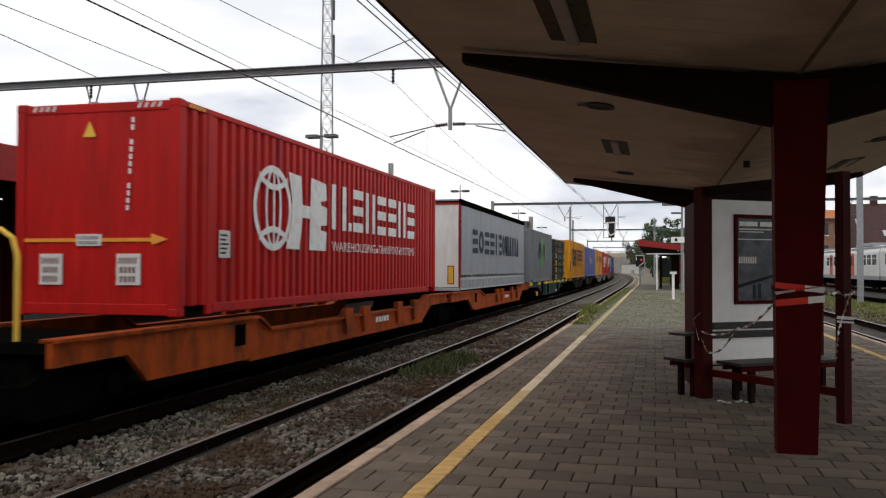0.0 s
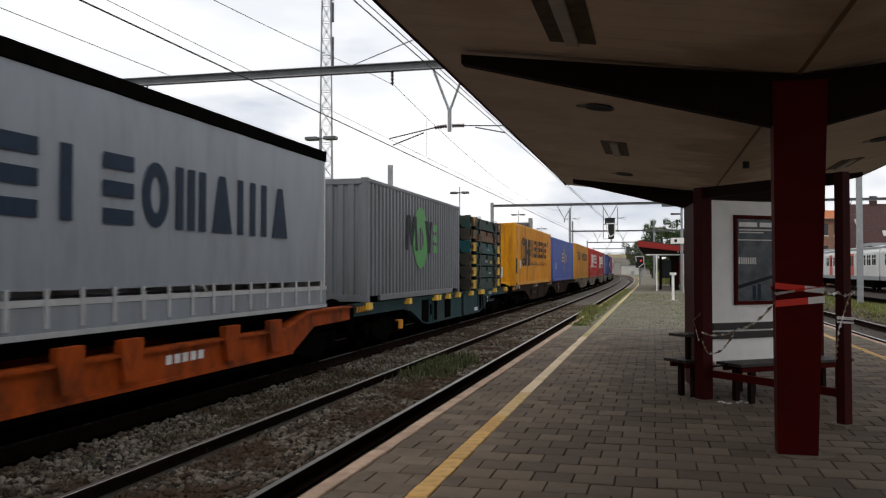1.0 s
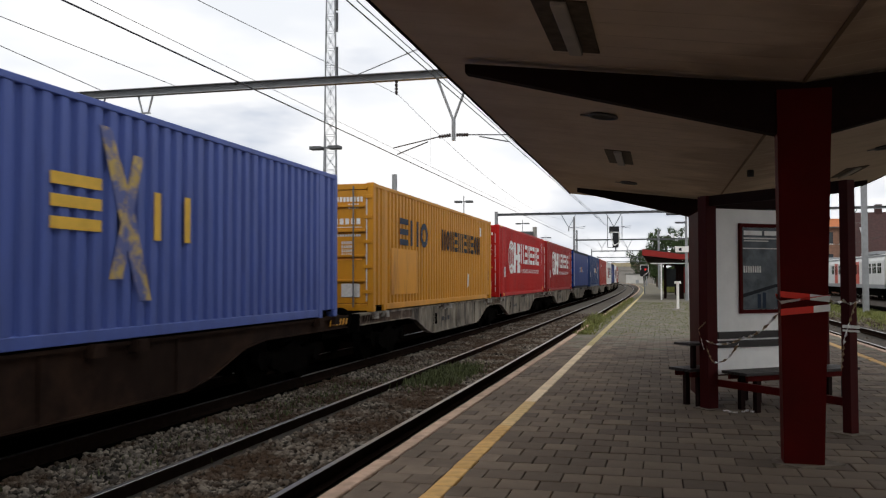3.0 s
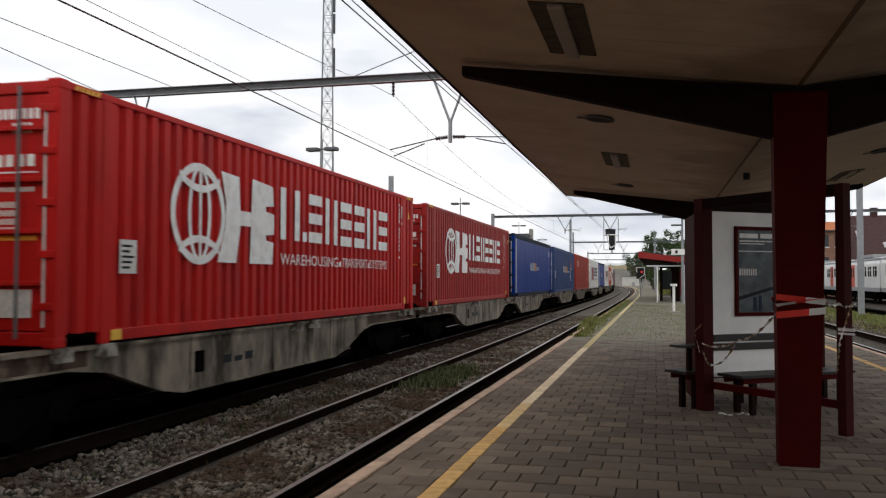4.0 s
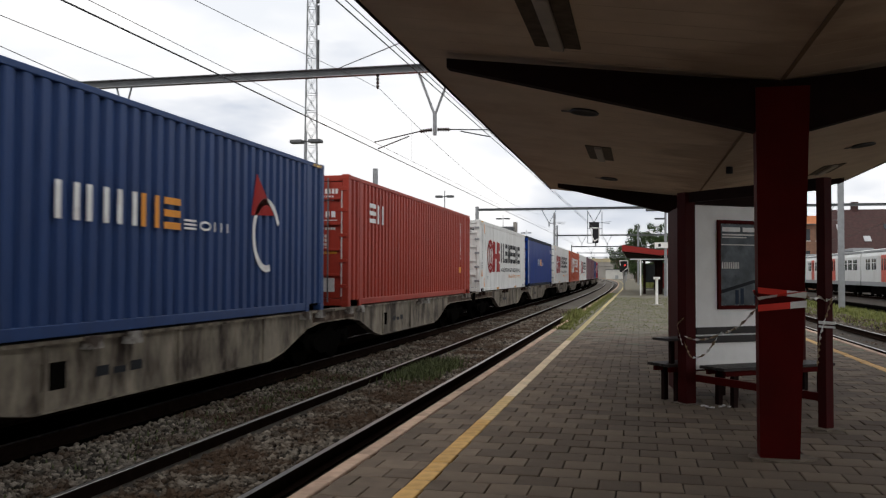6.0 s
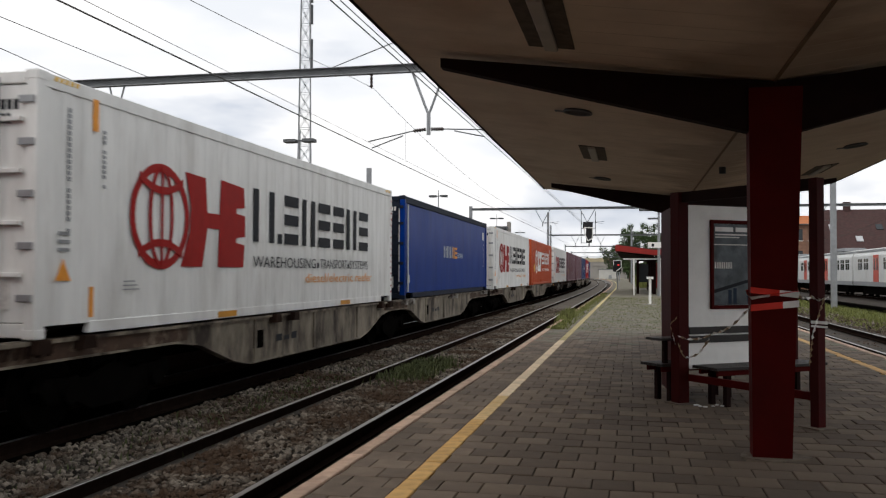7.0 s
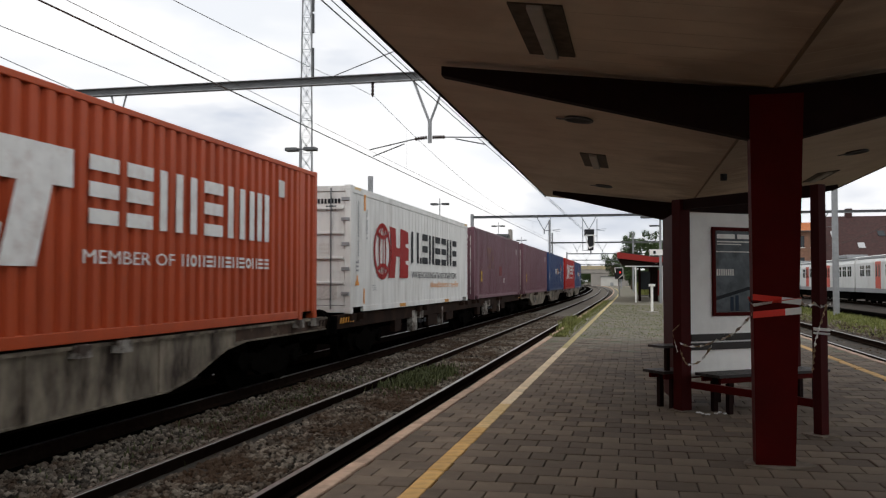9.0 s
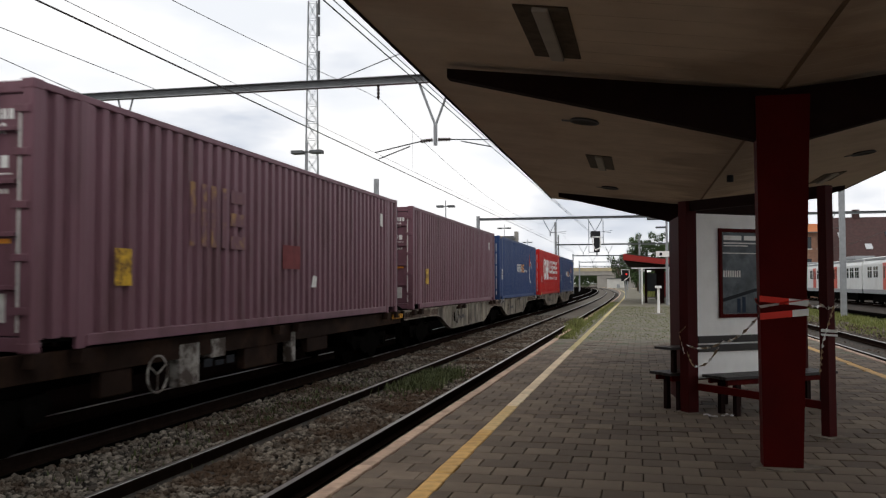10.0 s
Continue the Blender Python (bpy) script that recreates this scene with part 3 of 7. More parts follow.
tufts("weeds", 4200, lambda r: (r.gauss(-4.1, 0.22), r.gauss(16.9, 0.9), -0.44), 0.15, M_WEED, 11, "low dull green weeds between the rails")
tufts("weeds", 900, lambda r: (r.gauss(-5.4, 0.3), r.gauss(13.0, 3.0), -0.45), 0.10, M_WEED, 12, "thin brownish weeds between the tracks")
tufts("grass", 4200, lambda r: (r.uniform(-2.18, -1.95) if r.random() < 0.6 else r.uniform(-2.34, -1.7), 24 + 46 * r.random() ** 1.4, 0.0), 0.06, M_GRASS, 13, "grass growing along the platform edge", "grass")
tufts("grass", 500, lambda r: (r.gauss(-2.28, 0.10), r.gauss(31.5, 1.5), 0.0), 0.24, M_GRASS, 14, "tall grass clump on the platform edge", "grass")
tufts("grass", 9000, lambda r: (r.uniform(8.8, 13.5), r.uniform(30, 75), -0.63), 0.22, M_GRASS, 15, "rough grass strip between the eastern tracks", "grass")
grass_bed = part("grass_bed", strip([(8.9, -0.63), (10.4, -0.645), (13.6, -0.555)], 20, 300), mat("grass_ground", (0.085, 0.10, 0.03), 0.95, vary=0.4, scale=2.0, dirt=(0.13, 0.10, 0.06), dirt_amount=0.7, dscale=0.8))
tagged(grass_bed, "patchy grass ground between eastern tracks", "grass", kind="structure")
moss = tufts("moss", 5200, lambda r: (r.uniform(-1.5, 3.6), 24 + 34 * r.random(), 0.0), 0.025, M_GRASS, 16, "thin moss and tiny weeds in the paver joints", "moss")

# ---- canopy ----
CX = 1.18
def canopy_roof():
    th = thing("platform_canopy", pose(CX, 0, 0), "butterfly platform canopy with pale boarded soffit and red edge", "canopy")
    # The roof runs on unseen behind the camera to shade the columns.
    y0, y1, w, zc, ze = -26.0, 21.1, 3.24, 3.16, 3.60
    for side in (-1, 1):
        bm = bmesh.new()
        prism(bm, [(0, zc), (side * w, ze), (side * w, ze + 0.05), (0, zc + 0.12)], "y", y0, y1)
        part("soffit", bm, M_SOFFIT, th)
        bm = bmesh.new()
        prism(bm, [(0, zc + 0.124), (side * (w - 0.02), ze + 0.054), (side * (w - 0.02), ze + 0.16), (0, zc + 0.25)], "y", y0 + 0.02, y1 - 0.02)
        part("roof_deck", bm, M_ROOF, th)
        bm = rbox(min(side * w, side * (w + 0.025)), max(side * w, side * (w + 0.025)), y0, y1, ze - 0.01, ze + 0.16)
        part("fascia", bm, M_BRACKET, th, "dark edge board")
    for yp in (-25.64, -14.52, -3.4, 7.72, 18.84):
        bm = bmesh.new()
        # column that widens upwards
        for z0, z1, w0, w1, d in ((0.0, 3.1, 0.155, 0.215, 0.10),):
            lo = [bm.verts.new((sx * w0 - 0.045, yp + sy * d, z0)) for sx, sy in ((-1, -1), (1, -1), (1, 1), (-1, 1))]
            hi = [bm.verts.new((sx * w1, yp + sy * d, z1)) for sx, sy in ((-1, -1), (1, -1), (1, 1), (-1, 1))]
            bm.faces.new(lo[::-1]), bm.faces.new(hi)
            for k in range(4):
                j = (k + 1) % 4
                bm.faces.new((lo[k], lo[j], hi[j], hi[k]))
        part("column", bm, M_POST, th, "oxide red tapered steel column")
        bm = bmesh.new()
        rr = random.Random(int(yp * 10))
        prism(bm, [((0.24 + rr.uniform(0, 0.10)) * math.cos(2 * math.pi * k / 14) - 0.03, yp + (0.17 + rr.uniform(0, 0.09)) * math.sin(2 * math.pi * k / 14)) for k in range(14)], "z", 0.0, 0.012)
        part("mortar_collar", bm, M_MORTAR, th, "rough grey mortar patch")
        for side in (-1, 1):
            bm = bmesh.new()
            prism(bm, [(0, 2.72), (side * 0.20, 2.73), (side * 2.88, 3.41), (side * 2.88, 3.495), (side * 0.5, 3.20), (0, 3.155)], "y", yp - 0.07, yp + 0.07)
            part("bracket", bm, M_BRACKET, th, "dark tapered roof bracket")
    return th


canopy = canopy_roof()

# lamps, vents and stains of the soffit
def soffit_z(x):
    return 3.16 + 0.1358 * abs(x - CX)


SLOPE = math.degrees(math.atan(0.1358))


def recessed_lamp(x, y, length):
    th = thing("ceiling_lamp", pose(x, y, soffit_z(x), 0, SLOPE if x < CX else -SLOPE, 0), "unlit recessed strip lamp in dark boarded tray", "ceiling lamp", "lamps under the canopy")
    part("tray", rbox(-0.19, 0.19, -length / 2, length / 2, -0.012, 0.004), mat("dark_lamp_tray", (0.085, 0.065, 0.045), 0.7, vary=0.5, scale=9), th, "dark rusty tray")
    part("diffuser", rbox(-0.055, 0.055, -length / 2, length / 2, -0.045, -0.010, 0.01), M_LAMPOFF, th, "pale unlit tube cover")
    return th


for x, y, L in ((-0.64, 6.45, 1.35), (-0.57, 13.5, 1.45), (3.0, 6.45, 1.35), (3.35, 16.9, 1.45), (-0.57, -1.0, 1.4)):
    recessed_lamp(x, y, L)


def round_vent(x, y):
    th = thing("ceiling_vent", pose(x, y, soffit_z(x), 0, SLOPE if x < CX else -SLOPE, 0), "small round dark hole with bent metal rim in the soffit", "ceiling vent", "vents under the canopy")
    bm = bmesh.new()
    rod(bm, (0, 0, -0.02), (0, 0, 0.0), 0.15, 20)
    part("opening", bm, M_SIGNAL, th)
    bm = bmesh.new()
    for k in range(20):
        a, b = 2 * math.pi * k / 20, 2 * math.pi * (k + 1) / 20
        rod(bm, (0.16 * math.cos(a), 0.16 * math.sin(a), -0.022), (0.16 * math.cos(b), 0.16 * math.sin(b), -0.022), 0.012, 6)
    part("rim", bm, M_STEELD, th)
    part("tab", rbox(-0.26, -0.15, -0.03, 0.03, -0.03, -0.02), M_STEELD, th, "bent fixing tab")


for x, y in ((-0.60, 9.98), (-0.55, 17.04), (3.2, 13.6), (3.1, 9.9)):
    round_vent(x, y)
bm = rod(bmesh.new(), (1.35, 13.71, 3.16), (1.35, 13.71, 3.06), 0.05, 12)
tagged(part("ceiling_hook", bm, M_SIGNAL), "small dark fitting under the canopy valley", "ceiling fitting")
# board joints across the soffit
th = thing("soffit_strips", pose(0, 0, 0), "thin cover strips between pale soffit boards", "ceiling trim", kind="structure")
for side in (-1, 1):
    bm = bmesh.new()
    for k in range(70):
        y = -2.0 + 0.33 * k
        if abs((y - 7.72 + 0.07) % 11.12) < 0.2:
            continue
        x0, x1 = CX + side * 0.03, CX + side * 3.2
        prism(bm, [(y, 0.0), (y + 0.005, 0.0), (y + 0.0025, -0.0012)], "x", 0, 1)
    for v in bm.verts:
        f = v.co.x
        x = CX + side * (0.03 + 3.17 * f)
        v.co = (x, v.co.y, soffit_z(x) + v.co.z - 0.001)
    part("cover_strip", bm, M_SOFFIT, th)
part("valley_strip", rbox(CX - 0.015, CX + 0.015, -25.9, 21.05, 3.150, 3.162), M_RUST_STRIP, th, "thin brown-stained valley bead")

# ---- the shelter under the canopy ----
P2, U, N = Vector((0.555, 10.66, 0)), Vector((0.80, 0.60, 0)), Vector((0.60, -0.80, 0))
P3 = Vector((1.81, 9.26, 0))
TURN = math.degrees(math.atan2(0.60, 0.80))
shelter = thing("waiting_shelter", pose(P2.x, P2.y, 0, 0, 0, TURN), "dark red steel shelter frame with white poster wall", "shelter")
p3 = Matrix.Rotation(-radians(TURN), 3, "Z") @ (P3 - P2)
for x, y, w in ((0.0, 0.0, 0.075), (p3.x, p3.y, 0.052), (1.78, 0.0, 0.06)):
    part("post", rbox(x - w, x + w, y - w, y + w, 0.0, 2.50, 0.006), M_POST_D, shelter, "dark red square post")
    part("base_plate", rbox(x - 0.13, x + 0.13, y - 0.13, y + 0.13, 0.0, 0.015), M_MORTAR, shelter)
d = Vector((p3.x, p3.y, 0)).normalized()
def bar(name, a, b, z0, z1, t, m):
    a, b = Vector(a), Vector(b)
    n = (b - a).normalized().cross(Vector((0, 0, 1))) * t
    bm = bmesh.new()
    prism(bm, [((a + n).x, (a + n).y), ((b + n).x, (b + n).y), ((b - n).x, (b - n).y), ((a - n).x, (a - n).y)], "z", z0, z1)
    return part(name, bm, m, shelter)
bar("header_beam", (0, 0, 0), (p3.x, p3.y, 0), 2.38, 2.50, 0.03, M_BRACKET)
bar("header_beam", (0, 0.0, 0), (1.78, 0.0, 0), 2.37, 2.50, 0.032, M_BRACKET)
bar("low_beam", (0.08, p3.y * 0.04, 0), (p3.x * 0.97, p3.y * 0.97, 0), 0.27, 0.35, 0.025, M_POST)
side = part("side_panel", rbox(-0.02, 0.02, 0.0, 1.32, 0.05, 2.36), M_POST_D, shelter, "dark red side board")
side.matrix_basis = pose(0.03, 0.09, 0, 0, 0, 5 - TURN)
part("wall_panel", rbox(0.078, 1.718, -0.02, 0.02, 0.40, 2.36), M_PANEL, shelter, "white painted board")
for z0 in (0.71, 0.815):
    part("backrest_board", rbox(0.10, 1.70, -0.055, -0.025, z0, z0 + 0.085, 0.008), M_BENCH, shelter, "dark bench back board")

poster = thing("poster_frame", pose(P2.x, P2.y, 0, 0, 0, TURN), "dark red framed exhibition poster on the white wall", "poster")
fx0, fx1, fz0, fz1, fy = 0.44, 1.42, 1.11, 2.19, -0.022
for x0, x1, z0, z1 in ((fx0, fx0 + 0.045, fz0, fz1), (fx1 - 0.045, fx1, fz0, fz1), (fx0 + 0.046, fx1 - 0.046, fz0, fz0 + 0.045), (fx0 + 0.046, fx1 - 0.046, fz1 - 0.045, fz1)):
    part("frame", rbox(x0, x1, fy - 0.03, fy - 0.001, z0, z1, 0.004), M_POST, poster, "dark red frame bar")
sheet = part("print", rbox(fx0 + 0.046, fx1 - 0.046, fy - 0.010, fy - 0.002, fz0 + 0.046, fz1 - 0.046), M_POSTER, poster, "dark blue-grey painted street scene print")
for x0, x1, z0, z1, m in ((0.52, 0.80, 2.05, 2.105, M_INK_W), (0.84, 1.16, 2.05, 2.105, M_INK_W), (0.52, 1.2, 2.005, 2.022, M_LABEL), (0.52, 0.9, 1.975, 1.988, M_LABEL), (0.505, 1.3, 1.885, 1.897, M_LABEL)):
    part("print_bar", rbox(x0, x1, fy - 0.013, fy - 0.0105, z0, z1), m, sheet)
for k in range(8):
    part("print_bar", rbox(0.51 + 0.035 * k, 0.532 + 0.035 * k, fy - 0.013, fy - 0.0105, 1.60, 1.68), M_LABEL, sheet)
bm = bmesh.new()
prism(bm, [(0.50, 1.30), (1.0, 1.42), (1.35, 1.44), (1.35, 1.49), (1.0, 1.46), (0.50, 1.345)], "y", fy - 0.013, fy - 0.0105)
part("print_bar", bm, M_INK_K, sheet)
for x0, z0, z1 in ((0.72, 1.17, 1.34), (0.80, 1.17, 1.36), (1.02, 1.18, 1.30)):
    part("print_bar", rbox(x0, x0 + 0.05, fy - 0.013, fy - 0.0105, z0, z1), M_INK_N, sheet)


def bench(name, x0, x1, y0, y1, legs, label):
    th = thing(name, pose(P2.x, P2.y, 0, 0, 0, TURN), label, "bench", "benches at the shelter")
    n = 4
    step = (y1 - y0) / n
    for k in range(n):
        part("slat", rbox(x0, x1, y0 + k * step + 0.008, y0 + (k + 1) * step - 0.008, 0.425, 0.46, 0.006), M_BENCH, th, "dark slat")
    part("apron", rbox(x0 + 0.06, x1 - 0.06, y0 + 0.05, y0 + 0.09, 0.36, 0.424), M_POST, th, "dark red rail")
    part("apron", rbox(x0 + 0.06, x1 - 0.06, y1 - 0.09, y1 - 0.05, 0.36, 0.424), M_POST, th)
    for x in legs:
        for y in (y0 + 0.09, y1 - 0.09):
            part("leg", rbox(x - 0.03, x + 0.03, y - 0.03, y + 0.03, 0.0, 0.424), M_BRACKET, th)
    return th


bench("bench", 0.10, 1.84, -0.52, -0.09, (0.32, 1.0, 1.68), "dark slatted bench before the white shelter wall")
b2 = bench("bench", -0.20, 1.84, 0.09, 0.50, (0.0, 0.9, 1.68), "dark slatted bench behind the white shelter wall")
part("arm_board", rbox(-0.24, 0.16, 0.04, 0.34, 0.74, 0.77, 0.006), M_BENCH, b2, "dark arm board")
part("arm_post", rbox(-0.10, -0.05, 0.16, 0.21, 0.46, 0.74), M_BRACKET, b2)

# ---- barrier tape ----
def tape(points, width, segs, name_label, sag=0.0, twist=0.0, inks=None):
    """A ribbon through points in alternating red and white lengths."""
    th = thing("barrier_tape", pose(*points[0]), name_label, "barrier tape", "barrier tape round the posts")
    pts = []
    for a, b in zip(points, points[1:]):
        a, b = Vector(a), Vector(b)
        for k in range(segs):
            f = k / segs
            p = a.lerp(b, f)
            p.z -= sag * 4 * f * (1 - f)
            pts.append(p)
    pts.append(Vector(points[-1]))
    o = Vector(points[0])
    rails = []
    for j, p in enumerate(pts):
        t = (pts[min(j + 1, len(pts) - 1)] - pts[max(j - 1, 0)]).normalized()
        side = t.cross(Vector((0, 0, 1))).normalized()
        up = (Vector((0, 0, 1)) * math.cos(twist * j) + side * math.sin(twist * j)) * width / 2
        rails.append((p - up - o, p + up - o))
    run, start = 0.0, 0
    for i in range(1, len(pts)):
        run += (pts[i] - pts[i - 1]).length
        if int(run / 0.22) != int((run - (pts[i] - pts[i - 1]).length) / 0.22) or i == len(pts) - 1:
            bm = bmesh.new()
            rows = [(bm.verts.new(rails[j][0]), bm.verts.new(rails[j][1])) for j in range(start, i + 1)]
            for (a0, a1), (b0, b1) in zip(rows, rows[1:]):
                bm.faces.new((a0, b0, b1, a1))
            k = int((run - 0.11) / 0.22) % 2
            part("tape_length", bm, (inks or (M_TAPE_R, M_TAPE_W))[k], th, ("darker length", "white length")[k])
            start = i
    return th


CB = CX - 0.022
CORD = (mat("grubby_tape", (0.22, 0.15, 0.08), 0.5, vary=0.5, scale=25, bump=0), M_TAPE_W)
f, g = 7.605, 7.835
tape([(CB - 0.19, f, 1.40), (CB + 0.19, f, 1.36), (CB + 0.19, g, 1.34), (CB - 0.19, g, 1.38), (CB - 0.19, f, 1.33), (CB + 0.19, f, 1.39)], 0.05, 5, "red and white barrier tape wound round a column", twist=0.05)
tape([(CB - 0.19, f - 0.004, 1.25), (CB + 0.19, f - 0.004, 1.29)], 0.055, 6, "lower turn of red and white barrier tape on a column")
tape([(CB + 0.19, 7.7, 1.36), (1.75, 9.20, 1.31), (1.90, 9.185, 1.31)], 0.035, 10, "twisted barrier tape between column and post", sag=0.03, twist=0.9, inks=CORD)
tape([(1.735, 9.18, 1.06), (1.89, 9.18, 1.05)], 0.03, 4, "barrier tape wound round a shelter post", inks=(M_TAPE_W, M_TAPE_W))
tape([(1.735, 9.18, 1.02), (1.89, 9.18, 1.01)], 0.02, 4, "barrier tape wound round a shelter post", inks=(M_TAPE_W, M_TAPE_W))
tape([(CB - 0.19, 7.66, 1.26), (0.83, 9.3, 0.93), (0.53, 10.57, 0.80)], 0.028, 14, "slack barrier tape twisted into a cord", sag=0.05, twist=1.1, inks=CORD)
tape([(0.53, 10.57, 0.74), (0.63, 10.45, 0.57), (0.80, 9.55, 0.86)], 0.03, 14, "hanging twisted end of barrier tape", sag=0.06, twist=1.0, inks=CORD)
tape([(1.86, 9.17, 1.30), (1.72, 9.0, 0.95), (1.68, 8.95, 0.66)], 0.03, 12, "loose end of barrier tape hanging from a post", twist=1.3, inks=CORD)
tape([(0.52, 10.57, 1.02), (0.44, 10.6, 0.94), (0.50, 10.57, 0.70)], 0.03, 10, "knotted barrier tape on the shelter post", twist=1.2, inks=CORD)

# litter at the shelter's foot
rnd = random.Random(9)
for k in range(7):
    x, y = 0.72 + 0.42 * rnd.random(), 10.35 + 0.3 * rnd.random()
    bm = bmesh.new()
    w = rnd.uniform(0.015, 0.04)
    prism(bm, [(-w, -0.6 * w), (w, -0.3 * w), (0.7 * w, 0.7 * w), (-0.5 * w, 0.5 * w)], "z", 0.0, 0.012)
    ob = part("litter_scrap", bm, M_TAPE_W)
    ob.matrix_basis = pose(x, y, 0.004, 0, 0, 360 * rnd.random())
    tagged(ob, "small crumpled white paper scrap on the pavers", "litter", "litter at the shelter")


# ---- the goods train ----
SPEED = 25.62
DECK = RAIL_Z + 1.115
LOADS = []   # (thing, place of its middle up the line at the start)
LEN, WID = 13.716, 2.5
TRAIN = "loads of the goods train"


def corrugated(length, z0, z1, depth, pitch, at, axis, out, inset=0.0, thick=0.0):
    """A sheet with trapezoid ribs that stands upright: it runs along an axis at a place across it, and faces the sign out."""
    bm = bmesh.new()
    pts = [(-length / 2, 0.0)]
    n = max(1, int(round(length / pitch)))
    p = length / n
    for k in range(n):
        s = -length / 2 + k * p
        pts += [(s + 0.22 * p, 0), (s + 0.33 * p, -depth), (s + 0.67 * p, -depth), (s + 0.78 * p, 0)]
    pts.append((length / 2, 0.0))
    cols = []
    for u, d in pts:
        w = at + out * (d - inset)
        cols.append([bm.verts.new((w, u, z) if axis == "y" else (u, w, z)) for z in (z0, z1)])
    for a, b in zip(cols, cols[1:]):
        bm.faces.new((a[0], b[0], b[1], a[1]))
    bmesh.ops.recalc_face_normals(bm, faces=bm.faces[:])
    return bm


def flat(pts, x, name, material, parent, label=""):
    """A thin painted shape on a side, from (y, z) points."""
    bm = bmesh.new()
    prism(bm, pts, "x", x, x + 0.004)
    return part(name, bm, material, parent, label)


def rect(y0, y1, z0, z1):
    return [(y0, z0), (y1, z0), (y1, z1), (y0, z1)]


def mark_blocks(th, x, y0, y1, z0, z1, pattern, material, name="name_mark", gap=0.30, label=""):
    """A word mark drawn as a row of plain bars: e three level bars, h two upright bars, m three, i one, o a ring, a and v wedges."""
    wide = [{"i": 0.45, "m": 1.3}.get(k, 1.0) for k in pattern]
    unit = (y1 - y0) / (sum(wide) + gap * (len(pattern) - 1))
    group = new(name)
    group.parent = th
    group.empty_display_size = 0.1
    tagged(group, label)
    a, h = y0, z1 - z0
    for kind, wk in zip(pattern, wide):
        bm = bmesh.new()
        w = wk * unit
        b, c, t = a + w, a + w / 2, min(0.30 * unit, 0.24 * h)
        if kind == "o":
            ring = [(math.cos(2 * math.pi * k / 20), math.sin(2 * math.pi * k / 20)) for k in range(21)]
            for (p, q), (r, s) in zip(ring, ring[1:]):
                prism(bm, [(c + w / 2 * p, z0 + h / 2 + h / 2 * q), (c + w / 2 * r, z0 + h / 2 + h / 2 * s), (c + (w / 2 - t) * r, z0 + h / 2 + (h / 2 - t) * s), (c + (w / 2 - t) * p, z0 + h / 2 + (h / 2 - t) * q)], "x", x, x + 0.004)
            bmesh.ops.remove_doubles(bm, verts=bm.verts[:], dist=1e-4)
        else:
            shapes = {"e": [rect(a, b, z0 + f * h, z0 + (f + 0.22) * h) for f in (0.0, 0.39, 0.78)],
                      "h": [rect(a, a + t, z0, z1), rect(b - t, b, z0, z1)],
                      "m": [rect(a, a + t, z0, z1), rect(c - t / 2, c + t / 2, z0, z1), rect(b - t, b, z0, z1)],
                      "i": [rect(c - t / 2, c + t / 2, z0, z1)],
                      "a": [[(a, z0), (b, z0), (c + t / 2, z1), (c - t / 2, z1)]],
                      "v": [[(c - t / 2, z0), (c + t / 2, z0), (b, z1), (a, z1)]]}[kind]
            bm.free()
            for r in shapes:
                bm = bmesh.new()
                prism(bm, r, "x", x, x + 0.004)
                part("mark_bar", bm, material, group)
            a = b + gap * unit
            continue
        part("mark_ring", bm, material, group)
        a = b + gap * unit
    return group


def globe_mark(th, x, cy, cz, ry, rz, material):
    """An oval ring with two curved bands and inner strokes."""
    top = new("globe_mark")
    top.parent = th
    top.empty_display_size = 0.1
    tagged(top, "oval globe emblem")

    def arc(bm, fy, fz, a0, a1, w, n=22, x=x):
        for k in range(n):
            a, b = a0 + (a1 - a0) * k / n, a0 + (a1 - a0) * (k + 1) / n
            prism(bm, [(cy + fy * math.cos(a), cz + fz * math.sin(a)), (cy + fy * math.cos(b), cz + fz * math.sin(b)),
                       (cy + (fy - w) * math.cos(b), cz + (fz - w) * math.sin(b)), (cy + (fy - w) * math.cos(a), cz + (fz - w) * math.sin(a))], "x", x, x + 0.004)

    def done(bm, name):
        bmesh.ops.remove_doubles(bm, verts=bm.verts[:], dist=1e-4)
        part(name, bm, material, top)

    bm = bmesh.new()
    arc(bm, ry, rz, 0, 2 * math.pi, 0.11, 36)
    done(bm, "outer_ring")
    bm = bmesh.new()
    arc(bm, ry * 0.42, rz * 0.97, 0, 2 * math.pi, 0.075, 28, x + 0.0045)
    done(bm, "inner_ring")
    bm = bmesh.new()
    prism(bm, rect(cy - 0.03, cy + 0.03, cz - rz * 0.44, cz + rz * 0.44), "x", x + 0.0135, x + 0.0175)
    done(bm, "stroke")
    for side in (-1, 1):
        bm = bmesh.new()
        for k in range(10):
            a, b = -0.74 + 0.148 * k, -0.74 + 0.148 * (k + 1)
            za, zb = [cz + side * rz * (0.42 + 0.22 * (v / 0.74) ** 2) for v in (a, b)]
            prism(bm, [(cy + a * ry, za), (cy + b * ry, zb), (cy + b * ry, zb + side * 0.10), (cy + a * ry, za + side * 0.10)], "x", x + 0.009, x + 0.013)
        done(bm, "curved_band")
        bm = bmesh.new()
        prism(bm, rect(cy - 0.03, cy + 0.03, min(cz + side * rz * 0.45, cz + side * rz * 0.95), max(cz + side * rz * 0.45, cz + side * rz * 0.95)), "x", x + 0.0135, x + 0.0175)
        done(bm, "stroke")
    return top


